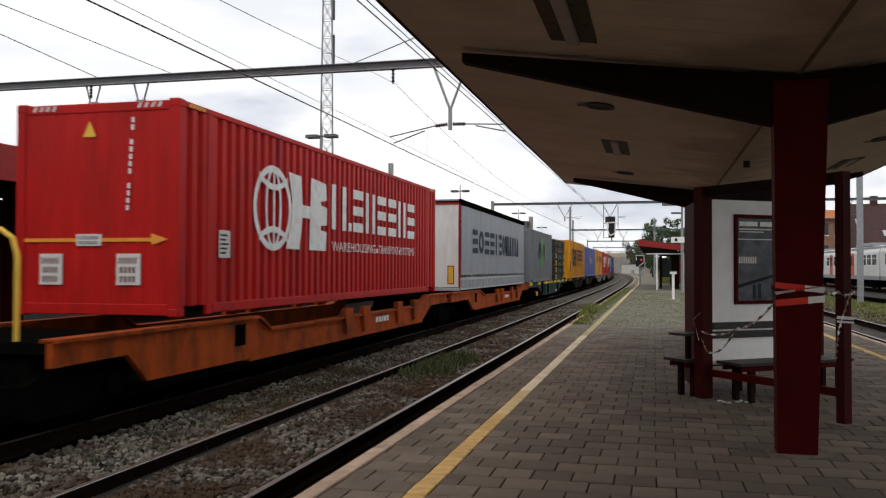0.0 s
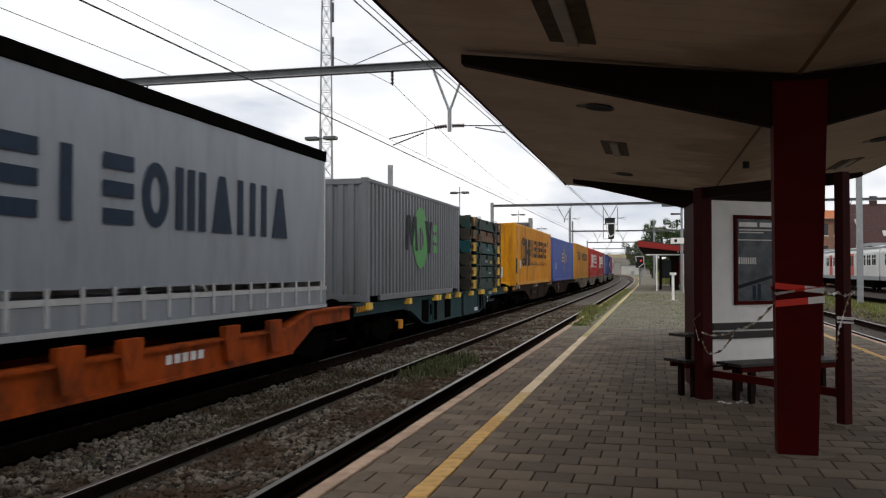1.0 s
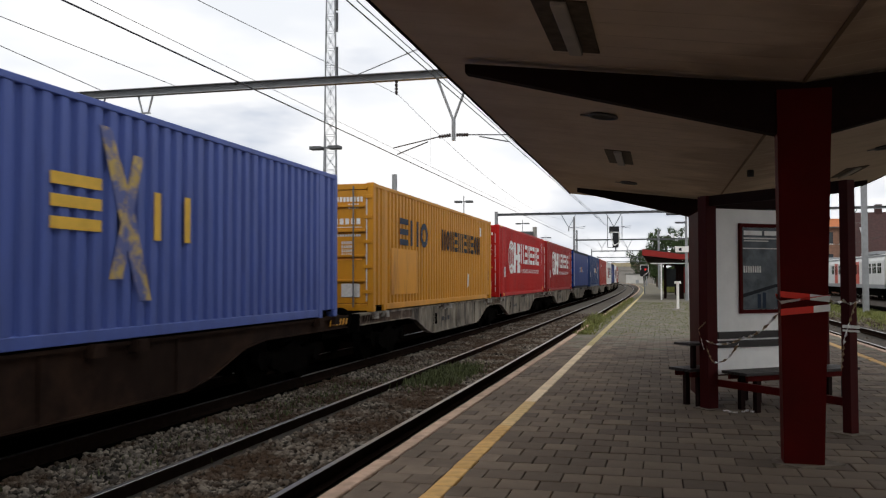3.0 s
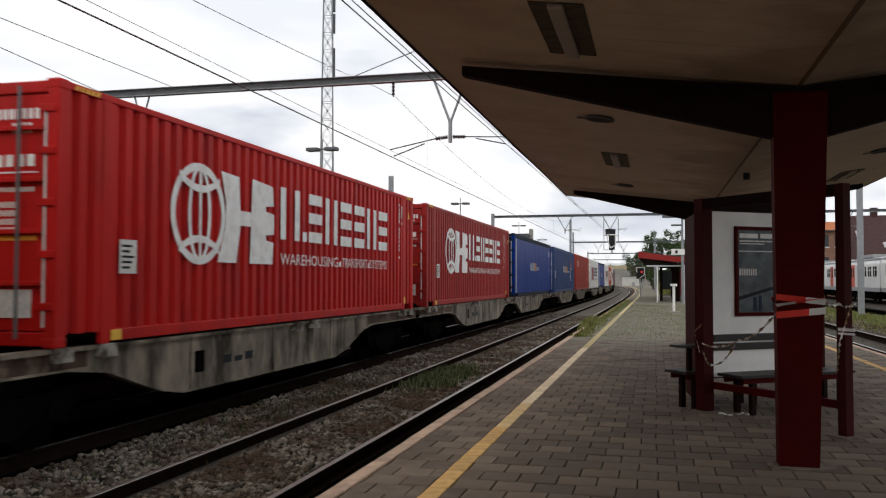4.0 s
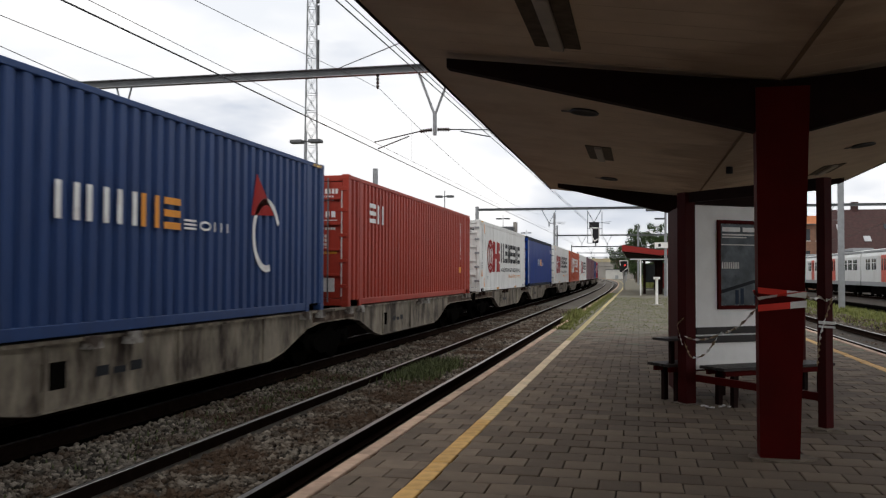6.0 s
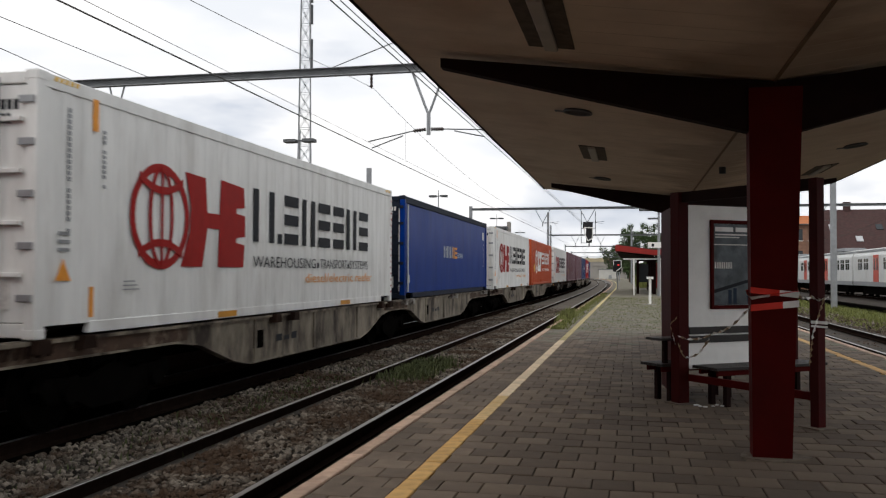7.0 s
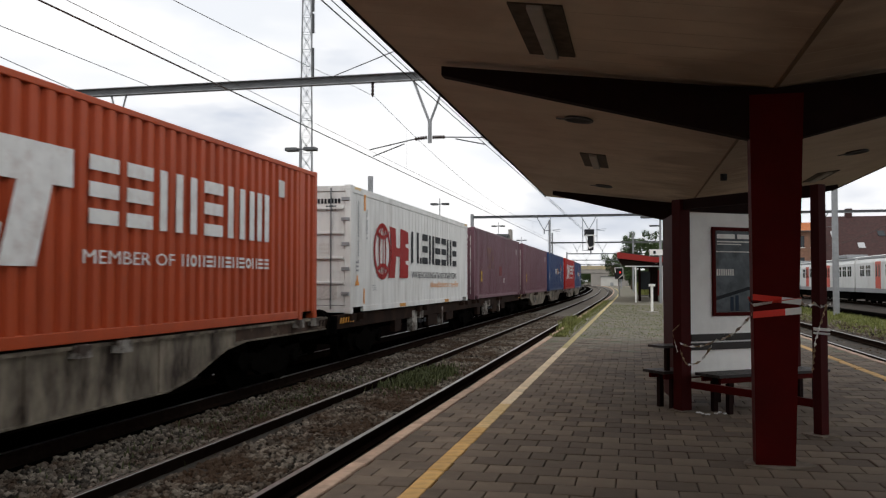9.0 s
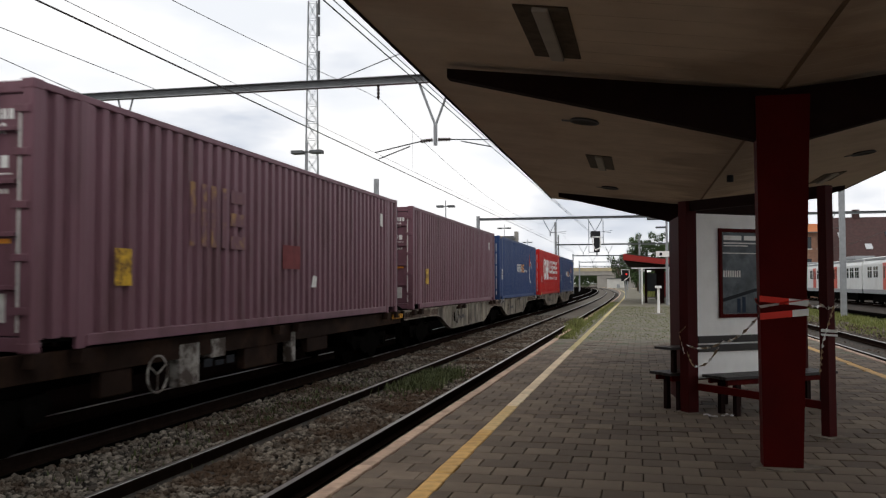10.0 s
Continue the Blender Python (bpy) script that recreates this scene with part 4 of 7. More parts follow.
def emblem_blocks(th, x, y0, y1, z0, z1, material):
    """The slanted block emblem beside the globe."""
    w, h = y1 - y0, z1 - z0
    bm = bmesh.new()
    # leaning left post with a hollow flank, cross bar, right post with three arms
    prism(bm, [(y0, z0), (y0 + 0.30 * w, z0), (y0 + 0.37 * w, z0 + 0.40 * h), (y0 + 0.37 * w, z1 - 0.40 * h), (y0 + 0.34 * w, z1 - 0.02 * h), (y0 + 0.05 * w, z1), (y0 + 0.13 * w, z0 + 0.66 * h), (y0 + 0.12 * w, z0 + 0.38 * h)], "x", x, x + 0.004)
    prism(bm, rect(y0 + 0.37 * w, y0 + 0.56 * w, z0 + 0.43 * h, z0 + 0.60 * h), "x", x, x + 0.004)
    prism(bm, [(y0 + 0.54 * w, z0), (y1 - 0.03 * w, z0), (y1 - 0.01 * w, z0 + 0.27 * h), (y0 + 0.84 * w, z0 + 0.29 * h), (y0 + 0.84 * w, z0 + 0.35 * h), (y1, z0 + 0.37 * h), (y1, z0 + 0.62 * h), (y0 + 0.84 * w, z0 + 0.64 * h), (y0 + 0.84 * w, z0 + 0.70 * h), (y1 - 0.01 * w, z0 + 0.72 * h), (y1 - 0.03 * w, z1 - 0.04 * h), (y0 + 0.58 * w, z1), (y0 + 0.56 * w, z0 + 0.5 * h)], "x", x, x + 0.004)
    return part("block_emblem", bm, material, th)


def side_words(th, text, x, y, z, height, width, material, name="lettering"):
    bm = lettering(text, height, width, x + 0.004)
    for v in bm.verts:
        v.co.y += y
        v.co.z += z
    return part(name, bm, material, th)


def end_print(th, y, x0, x1, z0, z1, count, material, name="print_row"):
    """A row of unreadable writing on an end wall as small bars."""
    bm = bmesh.new()
    step = (x1 - x0) / count
    for k in range(count):
        prism(bm, [(x0 + k * step, z0), (x0 + (k + 0.68 if count > 1 else 1) * step, z0), (x0 + (k + 0.68 if count > 1 else 1) * step, z1), (x0 + k * step, z1)], "y", y - 0.004, y)
    return tagged(part(name, bm, material, th), kind="stuff")


def container(s0, material, label, length=LEN, height=2.85, deck=DECK, doors=True, style="corrugated", dark=M_FRAME_D, group=TRAIN, inner=True, front=0.045):
    """A shipping container; its origin lies under its middle, its leading end towards -y, its side to the platform at +x."""
    L, w, H = length, WID / 2, height
    th = thing("container", pose(TRACK_B, s0 + L / 2, deck), label, "container", group)
    fine = style == "reefer"
    if style == "curtain":
        for side in (-1, 1):
            bm = bmesh.new()
            n, m = 60, 8
            grid = [[bm.verts.new((side * (w - 0.03 + 0.014 * noise.noise((k * 0.22, j * 0.35, s0)) + 0.004 * noise.noise((k * 0.9, j * 0.3, s0))), -L / 2 + 0.16 + (L - 0.32) * k / n, 0.17 + (H - 0.36) * j / m)) for j in range(m + 1)] for k in range(n + 1)]
            for k in range(n):
                for j in range(m):
                    bm.faces.new((grid[k][j], grid[k + 1][j], grid[k + 1][j + 1], grid[k][j + 1]))
            bmesh.ops.recalc_face_normals(bm, faces=bm.faces[:])
            for f in bm.faces:
                f.smooth = True
            part("curtain", bm, material, th, "taut blue tarpaulin curtain")
        frame_m = dark
    else:
        for side in (-1, 1):
            part("side_wall", corrugated(L - 0.30, 0.14, H - 0.09, 0.012 if fine else 0.056, 0.36 if fine else 0.278, side * (w - 0.008), "y", side), material, th)
        frame_m = material
    # roof
    bm = corrugated(L - 0.1, -w + 0.05, w - 0.05, 0.015, 0.5, 0.0, "y", 1)
    for v in bm.verts:
        v.co = (v.co.z, v.co.y, H - 0.02 + v.co.x)
    part("roof", bm, material if style != "curtain" else M_GREY, th)
    part("floor", rbox(-w + 0.06, w - 0.06, -L / 2 + 0.1, L / 2 - 0.1, 0.10, 0.15), M_BOGIE_SHADE, th)
    for side in (-1, 1):
        part("bottom_rail", rbox(*sorted((side * (w - 0.08), side * (w - 0.002))), -L / 2 + 0.94, L / 2 - 0.94, 0.02, 0.16, 0.012), frame_m, th)
        top = 0.20 if style == "curtain" else (0.17 if fine else 0.095)
        part("top_rail", rbox(*sorted((side * (w - 0.09), side * (w + 0.004))), -L / 2 + 0.12, L / 2 - 0.12, H - top, H - 0.012, 0.012), frame_m, th, "dark roof rail" if style == "curtain" else "")
        for end in (-1, 1):
            part("corner_post", rbox(*sorted((side * (w - 0.14), side * (w + 0.002))), *sorted((end * (L / 2 - 0.16), end * L / 2)), 0.10, H - 0.10, 0.015), material, th)
            for z in (0.0, H - 0.118):
                part("corner_casting", rbox(*sorted((side * (w - 0.16), side * (w + 0.006))), *sorted((end * (L / 2 - 0.18), end * (L / 2 + 0.004))), z, z + 0.12, 0.02), frame_m, th)
            if inner and style == "corrugated" and L > 13:
                part("inner_post", rbox(*sorted((side * (w - 0.06), side * (w + 0.003))), *sorted((end * (L / 2 - 0.92), end * (L / 2 - 0.76))), 0.0, H - 0.05, 0.012), frame_m, th)
    part("sill", rbox(-w + 0.15, w - 0.15, -L / 2 + 0.01, -L / 2 + 0.12, 0.02, 0.17, 0.012), frame_m, th)
    part("header", rbox(-w + 0.15, w - 0.15, -L / 2 + 0.01, -L / 2 + 0.12, H - 0.15, H - 0.02, 0.012), frame_m, th)
    part("rear_wall", corrugated(2 * w - 0.28, 0.12, H - 0.10, 0.03, 0.24, L / 2 - 0.03, "x", 1), frame_m, th)
    if doors:
        for side in (-1, 1):
            x0, x1 = sorted((side * 0.012, side * (w - 0.15)))
            d = part("door", rbox(x0, x1, -L / 2 + 0.03, -L / 2 + 0.09, 0.18, H - 0.16, 0.01), frame_m, th)
            for k in range(4):
                part("door_panel_rib", rbox(x0 + 0.04, x1 - 0.04, -L / 2 - 0.022, -L / 2 + 0.032, 0.66 + 0.55 * k, 0.71 + 0.55 * k, 0.006), frame_m, d)
            for fx in (0.28, 0.80):
                part("lock_rod", rod(bmesh.new(), (side * fx, -L / 2 - 0.045, 0.10), (side * fx, -L / 2 - 0.045, H - 0.08), 0.019), M_STEELD, d, "grey locking bar")
            for z in (0.4, 0.95, 1.5, 2.05, 2.5):
                part("hinge", rbox(*sorted((side * (w - 0.22), side * (w - 0.03))), -L / 2 - 0.022, -L / 2 + 0.004, z, z + 0.08, 0.008), M_STEEL if fine else frame_m, d)
        ink = M_INK_K if fine else M_INK_W
        end_print(th, -L / 2 + 0.028, 0.30, 1.02, H - 0.42, H - 0.31, 9, ink)
        end_print(th, -L / 2 + 0.028, 0.66, 0.92, H - 0.57, H - 0.46, 4, ink)
        if style == "corrugated":
            end_print(th, -L / 2 + 0.028, 0.06, 0.98, 1.93, 2.06, 7, ink)
            end_print(th, -L / 2 + 0.028, 0.06, 0.98, 1.86, 1.875, 1, ink)
            end_print(th, -L / 2 + 0.028, 0.08, 0.96, 1.66, 1.71, 14, M_LABEL)
        for k in range(4):
            end_print(th, -L / 2 + 0.028, 0.10, 0.36, 1.23 + 0.09 * k, 1.27 + 0.09 * k, 5, M_LABEL)
            end_print(th, -L / 2 + 0.028, 0.50, 0.76, 1.22 + 0.09 * k, 1.285 + 0.09 * k, 5, M_LABEL)
        if not fine:
            part("seal_strip", rbox(w - 0.168, w - 0.145, -L / 2 - 0.002, -L / 2 + 0.012, 0.22, H - 0.30), M_LABEL, th, "pale worn door seal")
            if style == "corrugated":
                part("warning_band", rbox(0.05, 0.98, -L / 2 + 0.022, -L / 2 + 0.029, 1.14, 1.19), M_INK_O, th, "faded orange band")
        part("data_plate", rbox(0.50, 0.93, -L / 2 + 0.014, -L / 2 + 0.029, 0.32, 0.62), M_LABEL, th, "dull metal data plate")
    else:
        part("front_wall", corrugated(2 * w - 0.28, 0.16, H - 0.14, front, 0.26, -L / 2 + 0.02, "x", -1), frame_m, th)
    LOADS.append((th, s0 + L / 2))
    return th


def twist_marks(th, H, L=LEN):
    """Black and yellow striped height marks on the top rail ends, and a warning triangle."""
    w = WID / 2
    for end in (-1, 1):
        bm = bmesh.new()
        for k in range(5):
            y = end * (L / 2 - 0.25 - 0.09 * k)
            prism(bm, [(y, H - 0.085), (y + 0.05, H - 0.085), (y + 0.08, H - 0.03), (y + 0.03, H - 0.03)], "x", w + 0.005, w + 0.008)
        part("hazard_stripes", bm, M_INK_Y, th, "yellow height warning stripes")


def label_plate(th, y, z0, z1, width, material=None):
    w = WID / 2
    p = flat(rect(y, y + width, z0, z1), w + 0.004, "label_plate", material or M_LABEL, th, "pale printed sticker")
    bm = bmesh.new()
    for k in range(5):
        zz = z0 + (z1 - z0) * (0.14 + 0.16 * k)
        prism(bm, rect(y + 0.12 * width, y + width * (0.6 + 0.06 * (k % 3 * 2)), zz, zz + (z1 - z0) * 0.07), "x", w + 0.009, w + 0.011)
    tagged(part("print_bar", bm, M_INK_K, p), kind="stuff")


def house_livery(th, ink, emblem, slogan_ink, L=LEN, globe=2.91, block=(3.42, 5.30), word=(5.56, 11.47), z=0.98, label=True):
    """Oval globe, block emblem, word mark in blocks and the slogan below; z: the emblem's foot."""
    x, y = WID / 2 + 0.002, -L / 2
    globe_mark(th, x, y + globe, z + 0.655, 0.73, 0.70, emblem)
    emblem_blocks(th, x, y + block[0], y + block[1], z, z + 1.32, emblem)
    w0, w1 = y + word[0], y + word[1]
    k = (w1 - w0) / 5.91
    z0, z1 = z + 0.43, z + 1.31
    mark_blocks(th, x, w0, w0 + 0.80 * k, z0, z1, "h", ink)
    flat(rect(w0 + 0.94 * k, w0 + 1.12 * k, z0, z0 + 0.17), x, "dot_mark", ink, th)
    mark_blocks(th, x, w0 + 1.22 * k, w1, z0, z1, "eheehe", ink)
    zs = z + 0.005
    side_words(th, "WAREHOUSING", x, w0, zs, 0.20, 2.70 * k, slogan_ink)
    side_words(th, "TRANSPORT", x, w0 + 2.94 * k, zs, 0.20, 1.55 * k, slogan_ink)
    side_words(th, "SYSTEMS", x, w0 + 4.66 * k, zs, 0.20, 1.25 * k, slogan_ink)
    for yy in (2.77, 4.53):
        flat(rect(w0 + yy * k, w0 + yy * k + 0.10, zs + 0.01, zs + 0.11), x, "slogan_dot", slogan_ink, th)
    if label:
        label_plate(th, y + 1.09, 0.80, 1.20, 0.34)


def upright_code(th, x, y, z0, z1, material, n=14):
    bm = bmesh.new()
    h = (z1 - z0) / n
    for k in range(n):
        if k not in (1, 8):
            prism(bm, rect(y, y + 0.06, z0 + k * h, z0 + k * h + 0.72 * h), "x", x, x + 0.004)
    return tagged(part("code_mark", bm, material, th), kind="stuff")


def hand_wheel(th, y, z, x, material):
    bm = wheel_ring(bmesh.new(), (x, y, z), 0.24, 0.016)
    for k in range(3):
        a = 2 * math.pi * k / 3 + 0.5
        rod(bm, (x, y, z), (x, y + 0.24 * math.cos(a), z + 0.24 * math.sin(a)), 0.012)
    return part("brake_wheel", bm, material, th, "spoked brake hand wheel")


def bogie(th, y):
    """Two wheelsets in a cast frame; the wheels are parts of the frame."""
    bm = bmesh.new()
    for side in (-1, 1):
        prism(bm, [(y - 1.35, 0.52), (y - 1.2, 0.36), (y - 0.7, 0.34), (y - 0.4, 0.22), (y + 0.4, 0.22), (y + 0.7, 0.34), (y + 1.2, 0.36), (y + 1.35, 0.52), (y + 1.25, 0.66), (y + 0.5, 0.60), (y, 0.74), (y - 0.5, 0.60), (y - 1.25, 0.66)], "x", side * 0.94, side * 1.06)
        for yy in (-0.9, 0.9):
            rod(bm, (side * 1.06, y + yy, 0.46), (side * 1.15, y + yy, 0.46), 0.12, 10)
            for d in (-0.2, 0.2):
                rod(bm, (side * 1.0, y + yy + d, 0.46), (side * 1.0, y + yy + d, 0.64), 0.07, 8)
    box(bm, -0.95, 0.95, y - 0.25, y + 0.25, 0.42, 0.86)
    b = part("bogie_frame", bm, M_BOGIE_SHADE, th, "black cast bogie frame")
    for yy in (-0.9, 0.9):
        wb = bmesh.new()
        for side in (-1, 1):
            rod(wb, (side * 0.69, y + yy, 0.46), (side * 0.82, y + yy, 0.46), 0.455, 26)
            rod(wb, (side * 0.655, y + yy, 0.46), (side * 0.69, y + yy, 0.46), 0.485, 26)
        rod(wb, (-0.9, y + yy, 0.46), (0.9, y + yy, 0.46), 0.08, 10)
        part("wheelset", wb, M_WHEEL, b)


def wagon(s0, L, first, material, label, style="belly", plates=True, wheel=False, group="wagons of the goods train", bracket=None, gaps=(), supports=None, runs_on=False):
    """The half of a twin wagon under a load of length L at s0; first: its leading half."""
    a, b = -0.72, L + 0.72
    h = L / 2
    th = thing("container_wagon", pose(TRACK_B, s0 + L / 2, RAIL_Z), label, "railway wagon", group)
    top = 1.105
    lo, hi = (3.2, L - 0.2) if first else (0.5, L - 3.2)
    lead, tail = (1.7, None) if first else (-0.72, L - 1.7)
    if style == "belly":
        low, mid = 0.34, 0.86
        for side in (-1, 1):
            pts = [(a - h, mid), (lo - 0.2 - h, mid), (lo + 0.5 - h, mid - 0.08), (lo + 1.6 - h, low + 0.10), (lo + 2.2 - h, low), (hi - 2.2 - h, low), (hi - 1.6 - h, low + 0.10), (hi - 0.5 - h, mid - 0.08), (hi + 0.2 - h, mid), (b - h, mid), (b - h, top), (a - h, top)]
            if runs_on and first:
                pts = pts[:5] + [(b - h, low), (b - h, top), (a - h, top)]
            elif runs_on:
                pts = [(a - h, low)] + pts[5:]
            bm = bmesh.new()
            prism(bm, pts, "x", side * 1.10, side * 1.16)
            sill = part("side_sill", bm, material, th, "weathered fish-bellied side sill")
            bm = bmesh.new()
            box(bm, *sorted((side * 1.02, side * 1.21)), a - h, b - h, top - 0.045, top)
            for k in range(len(pts) - 3):
                (y0, z0), (y1, z1) = pts[k], pts[k + 1]
                prism(bm, [(y0, z0 - 0.012), (y1, z1 - 0.012), (y1, z1 + 0.012), (y0, z0 + 0.012)], "x", side * 1.04, side * 1.19)
            part("flange", bm, material, sill)
            for k in range(3):
                y = lo + 2.4 + (hi - lo - 4.8) * k / 2 - h
                part("stiffener", rbox(*sorted((side * 1.155, side * 1.185)), y - 0.04, y + 0.04, low + 0.02, top - 0.04), material, sill)
            if material is M_WAGON:
                for y0, y1 in ((a, lo + 0.15), (hi - 0.15, b)):
                    part("sill_end", rbox(*sorted((side * 1.15, side * 1.165)), y0 - h + 0.002, y1 - h, mid + 0.014, top - 0.047), M_RUSTEND, sill, "rust-brown stained sill end")
            # black sheets on the sill stand for the shade inside openings
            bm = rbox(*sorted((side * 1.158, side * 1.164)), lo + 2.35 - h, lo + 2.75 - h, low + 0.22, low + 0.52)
            part("sill_opening", bm, M_BOGIE_SHADE, sill, "black sheet painting the shade of a sill opening")
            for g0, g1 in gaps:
                part("sill_opening", rbox(*sorted((side * 1.158, side * 1.166)), g0 - h, g1 - h, low + 0.05, top - 0.10), M_BOGIE_SHADE, sill, "black sheet painting the shade of a sill opening")
    elif style == "box":
        for side in (-1, 1):
            part("side_sill", rbox(*sorted((side * 1.06, side * 1.14)), a - h, b - h, 0.80, top, 0.01), material, th)
            for u0, u1, z0, z1, m in ((0.9, 1.55, 0.48, 0.80, M_WAGON_B), (2.65, 3.2, 0.41, 1.0, M_BRKT), (3.55, 4.0, 0.74, 1.02, M_BRKT), (4.7, 6.0, 0.46, 0.80, M_WAGON_B), (6.55, 6.75, 0.42, 1.0, M_BRKT), (7.4, 8.5, 0.52, 0.80, M_WAGON_B)):
                out = 1.15 if m is M_BRKT else 1.12
                part("equipment_box", rbox(*sorted((side * 0.98, side * out)), lo + u0 - h, lo + u1 - h, z0, z1, 0.02), m, th, "chipped pale equipment box" if m is M_BRKT else "")
            if wheel:
                hand_wheel(th, lo + 2.0 - h, 0.66, side * 1.2, M_BRKT)
    if wheel and style == "belly":
        hand_wheel(th, lo + 2.9 - h, 0.70, 1.21, M_BRKT)
    part("centre_sill", rbox(-0.35, 0.35, a - h, b - h, 0.55, 0.98), M_BOGIE_SHADE, th)
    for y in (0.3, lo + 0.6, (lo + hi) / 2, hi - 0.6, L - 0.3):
        part("cross_member", rbox(-1.1, 1.1, y - h - 0.12, y - h + 0.12, 0.88, top - 0.002), M_BOGIE_SHADE, th)
    for side in (-1, 1):
        for y in supports or (0.12, 0.9, L * 0.46, L * 0.52, L - 0.9, L - 0.12):
            bm = bmesh.new()
            prism(bm, [(y - 0.13 - h, top - 0.14), (y + 0.13 - h, top - 0.14), (y + 0.10 - h, top + 0.01), (y - 0.10 - h, top + 0.01)], "x", side * 1.16, side * 1.30)
            part("container_support", bm, bracket or M_WAGON_B, th, "painted container locking bracket" if bracket else "grubby container locking bracket")
    for y in (lead, tail):
        if y is not None:
            bogie(th, y - h)
    if plates:
        bm = bmesh.new()
        for k in range(3):
            prism(bm, rect(lo + 3.3 + 0.35 * k - h, lo + 3.55 + 0.35 * k - h, 0.62, 0.74 - 0.04 * (k % 2)), "x", 1.161, 1.164)
        tagged(part("stencil_mark", bm, M_INK_K, th), kind="stuff")
    # buffers at the outer end
    end = a if first else b
    sg = -1 if first else 1
    bm = rbox(-1.2, 1.2, *sorted((end - h, end - h + sg * 0.10)), 0.72, 1.10, 0.01)
    for side in (-1, 1):
        rod(bm, (side * 0.875, end - h, 1.0), (side * 0.875, end - h + sg * 0.42, 1.0), 0.11, 12)
        rod(bm, (side * 0.875, end - h + sg * 0.40, 1.0), (side * 0.875, end - h + sg * 0.45, 1.0), 0.24, 16)
    part("buffer_beam", bm, M_BOGIE_SHADE, th)
    bm = bmesh.new()
    for k in range(6):
        y = (a + 0.15 + 0.17 * k) if first else (b - 0.15 - 0.17 * k)
        prism(bm, [(y - h - 0.05, 0.93), (y - h + 0.04, 0.93), (y - h + 0.11, 1.05), (y - h + 0.02, 1.05)], "x", 1.215, 1.219)
    part("hazard_stripes", bm, M_YELLOW2 if material is not M_WAGON else M_WAGON_B, th, "grubby end stripes")
    LOADS.append((th, s0 + h))
    return th


def pocket_wagon(s0, L, first, label):
    """An orange wagon with low pocket sides that hold a lorry trailer or a container."""
    h = L / 2
    th = thing("pocket_wagon", pose(TRACK_B, s0 + h, RAIL_Z), label, "railway wagon", "wagons of the goods train")
    a, b = (-2.45 if first else -1.45), L + 1.3
    drop = (-1.13, -0.70) if first else (1.1, 1.9)
    step = (2.3, 2.75) if first else (2.9, 3.9)
    for side in (-1, 1):
        pts = [(a, 0.78), (drop[0], 0.80), (drop[1], 0.44), (L - 1.6, 0.40), (L - 0.6, 0.80), (b, 0.82), (b, 1.08), (L - 0.9, 1.08), (L - 1.9, 0.84), (step[1], 0.84), (step[0], 1.06), (a, 1.06)]
        bm = bmesh.new()
        prism(bm, [(y - h, z) for y, z in pts], "x", side * 1.20, side * 1.28)
        s = part("side_beam", bm, M_WAGON_O, th, "orange painted pocket side beam")
        bm = bmesh.new()
        for (y0, z0), (y1, z1) in zip(pts[6:-1], pts[7:]):
            prism(bm, [(y0 - h, z0 - 0.02), (y1 - h, z1 - 0.02), (y1 - h, z1 + 0.02), (y0 - h, z0 + 0.02)], "x", side * 1.12, side * 1.34)
        box(bm, *sorted((side * 1.18, side * 1.31)), 2.0 - h, L - 1.6 - h, 0.40, 0.45)
        part("flange", bm, M_WAGON_O, s)
        for y in (L * 0.46, L * 0.54, L * 0.72, L - 2.4):
            bm = bmesh.new()
            prism(bm, [(y - 0.14 - h, 0.52), (y + 0.14 - h, 0.52), (y + 0.22 - h, 0.86), (y + 0.22 - h, 1.02), (y - 0.22 - h, 1.02), (y - 0.22 - h, 0.86)], "x", side * 1.26, side * 1.36)
            part("support_bracket", bm, M_WAGON_O, s)
        # near-black sheet paints the shaded hole in the beam
        part("sill_opening", rbox(*sorted((side * 1.279, side * 1.284)), step[0] - 0.75 - h, step[0] - 0.4 - h, 0.66, 0.98), M_BOGIE_SHADE, s)
    part("pocket_floor", rbox(-1.2, 1.2, drop[1] + 0.2 - h, L - 2.0 - h, 0.30, 0.36), M_BOGIE_SHADE, th)
    part("end_deck", rbox(-1.2, 1.2, a - h + 0.002, drop[1] + 0.1 - h, 0.92, 1.04), M_BOGIE_SHADE, th)
    part("end_deck", rbox(-1.2, 1.2, L - 0.9 - h, b - h, 0.92, 1.04), M_BOGIE_SHADE, th)
    bm = bmesh.new()
    for k in range(5):
        prism(bm, rect(L * 0.60 - h + 0.2 * k, L * 0.60 - h + 0.2 * k + 0.14, 0.62, 0.74), "x", 1.282, 1.286)
    tagged(part("stencil_mark", bm, M_INK_W, th), kind="stuff")
    bogie(th, (-2.1 if first else -1.4) - h)
    if not first:
        bogie(th, L - 0.2 - h)
    else:
        yy = a - h + 0.12
        bm = tube([(0.74, yy, 1.04), (0.74, yy, 1.95), (0.68, yy, 2.14), (0.52, yy, 2.24), (0.25, yy, 2.24), (0.10, yy, 2.12), (0.06, yy, 1.9), (0.06, yy, 1.04)], 0.03, 8)
        part("handrail", bm, M_INK_Y, th, "yellow tubular handrail")
    LOADS.append((th, s0 + h))
    return th


W = WID / 2 + 0.002
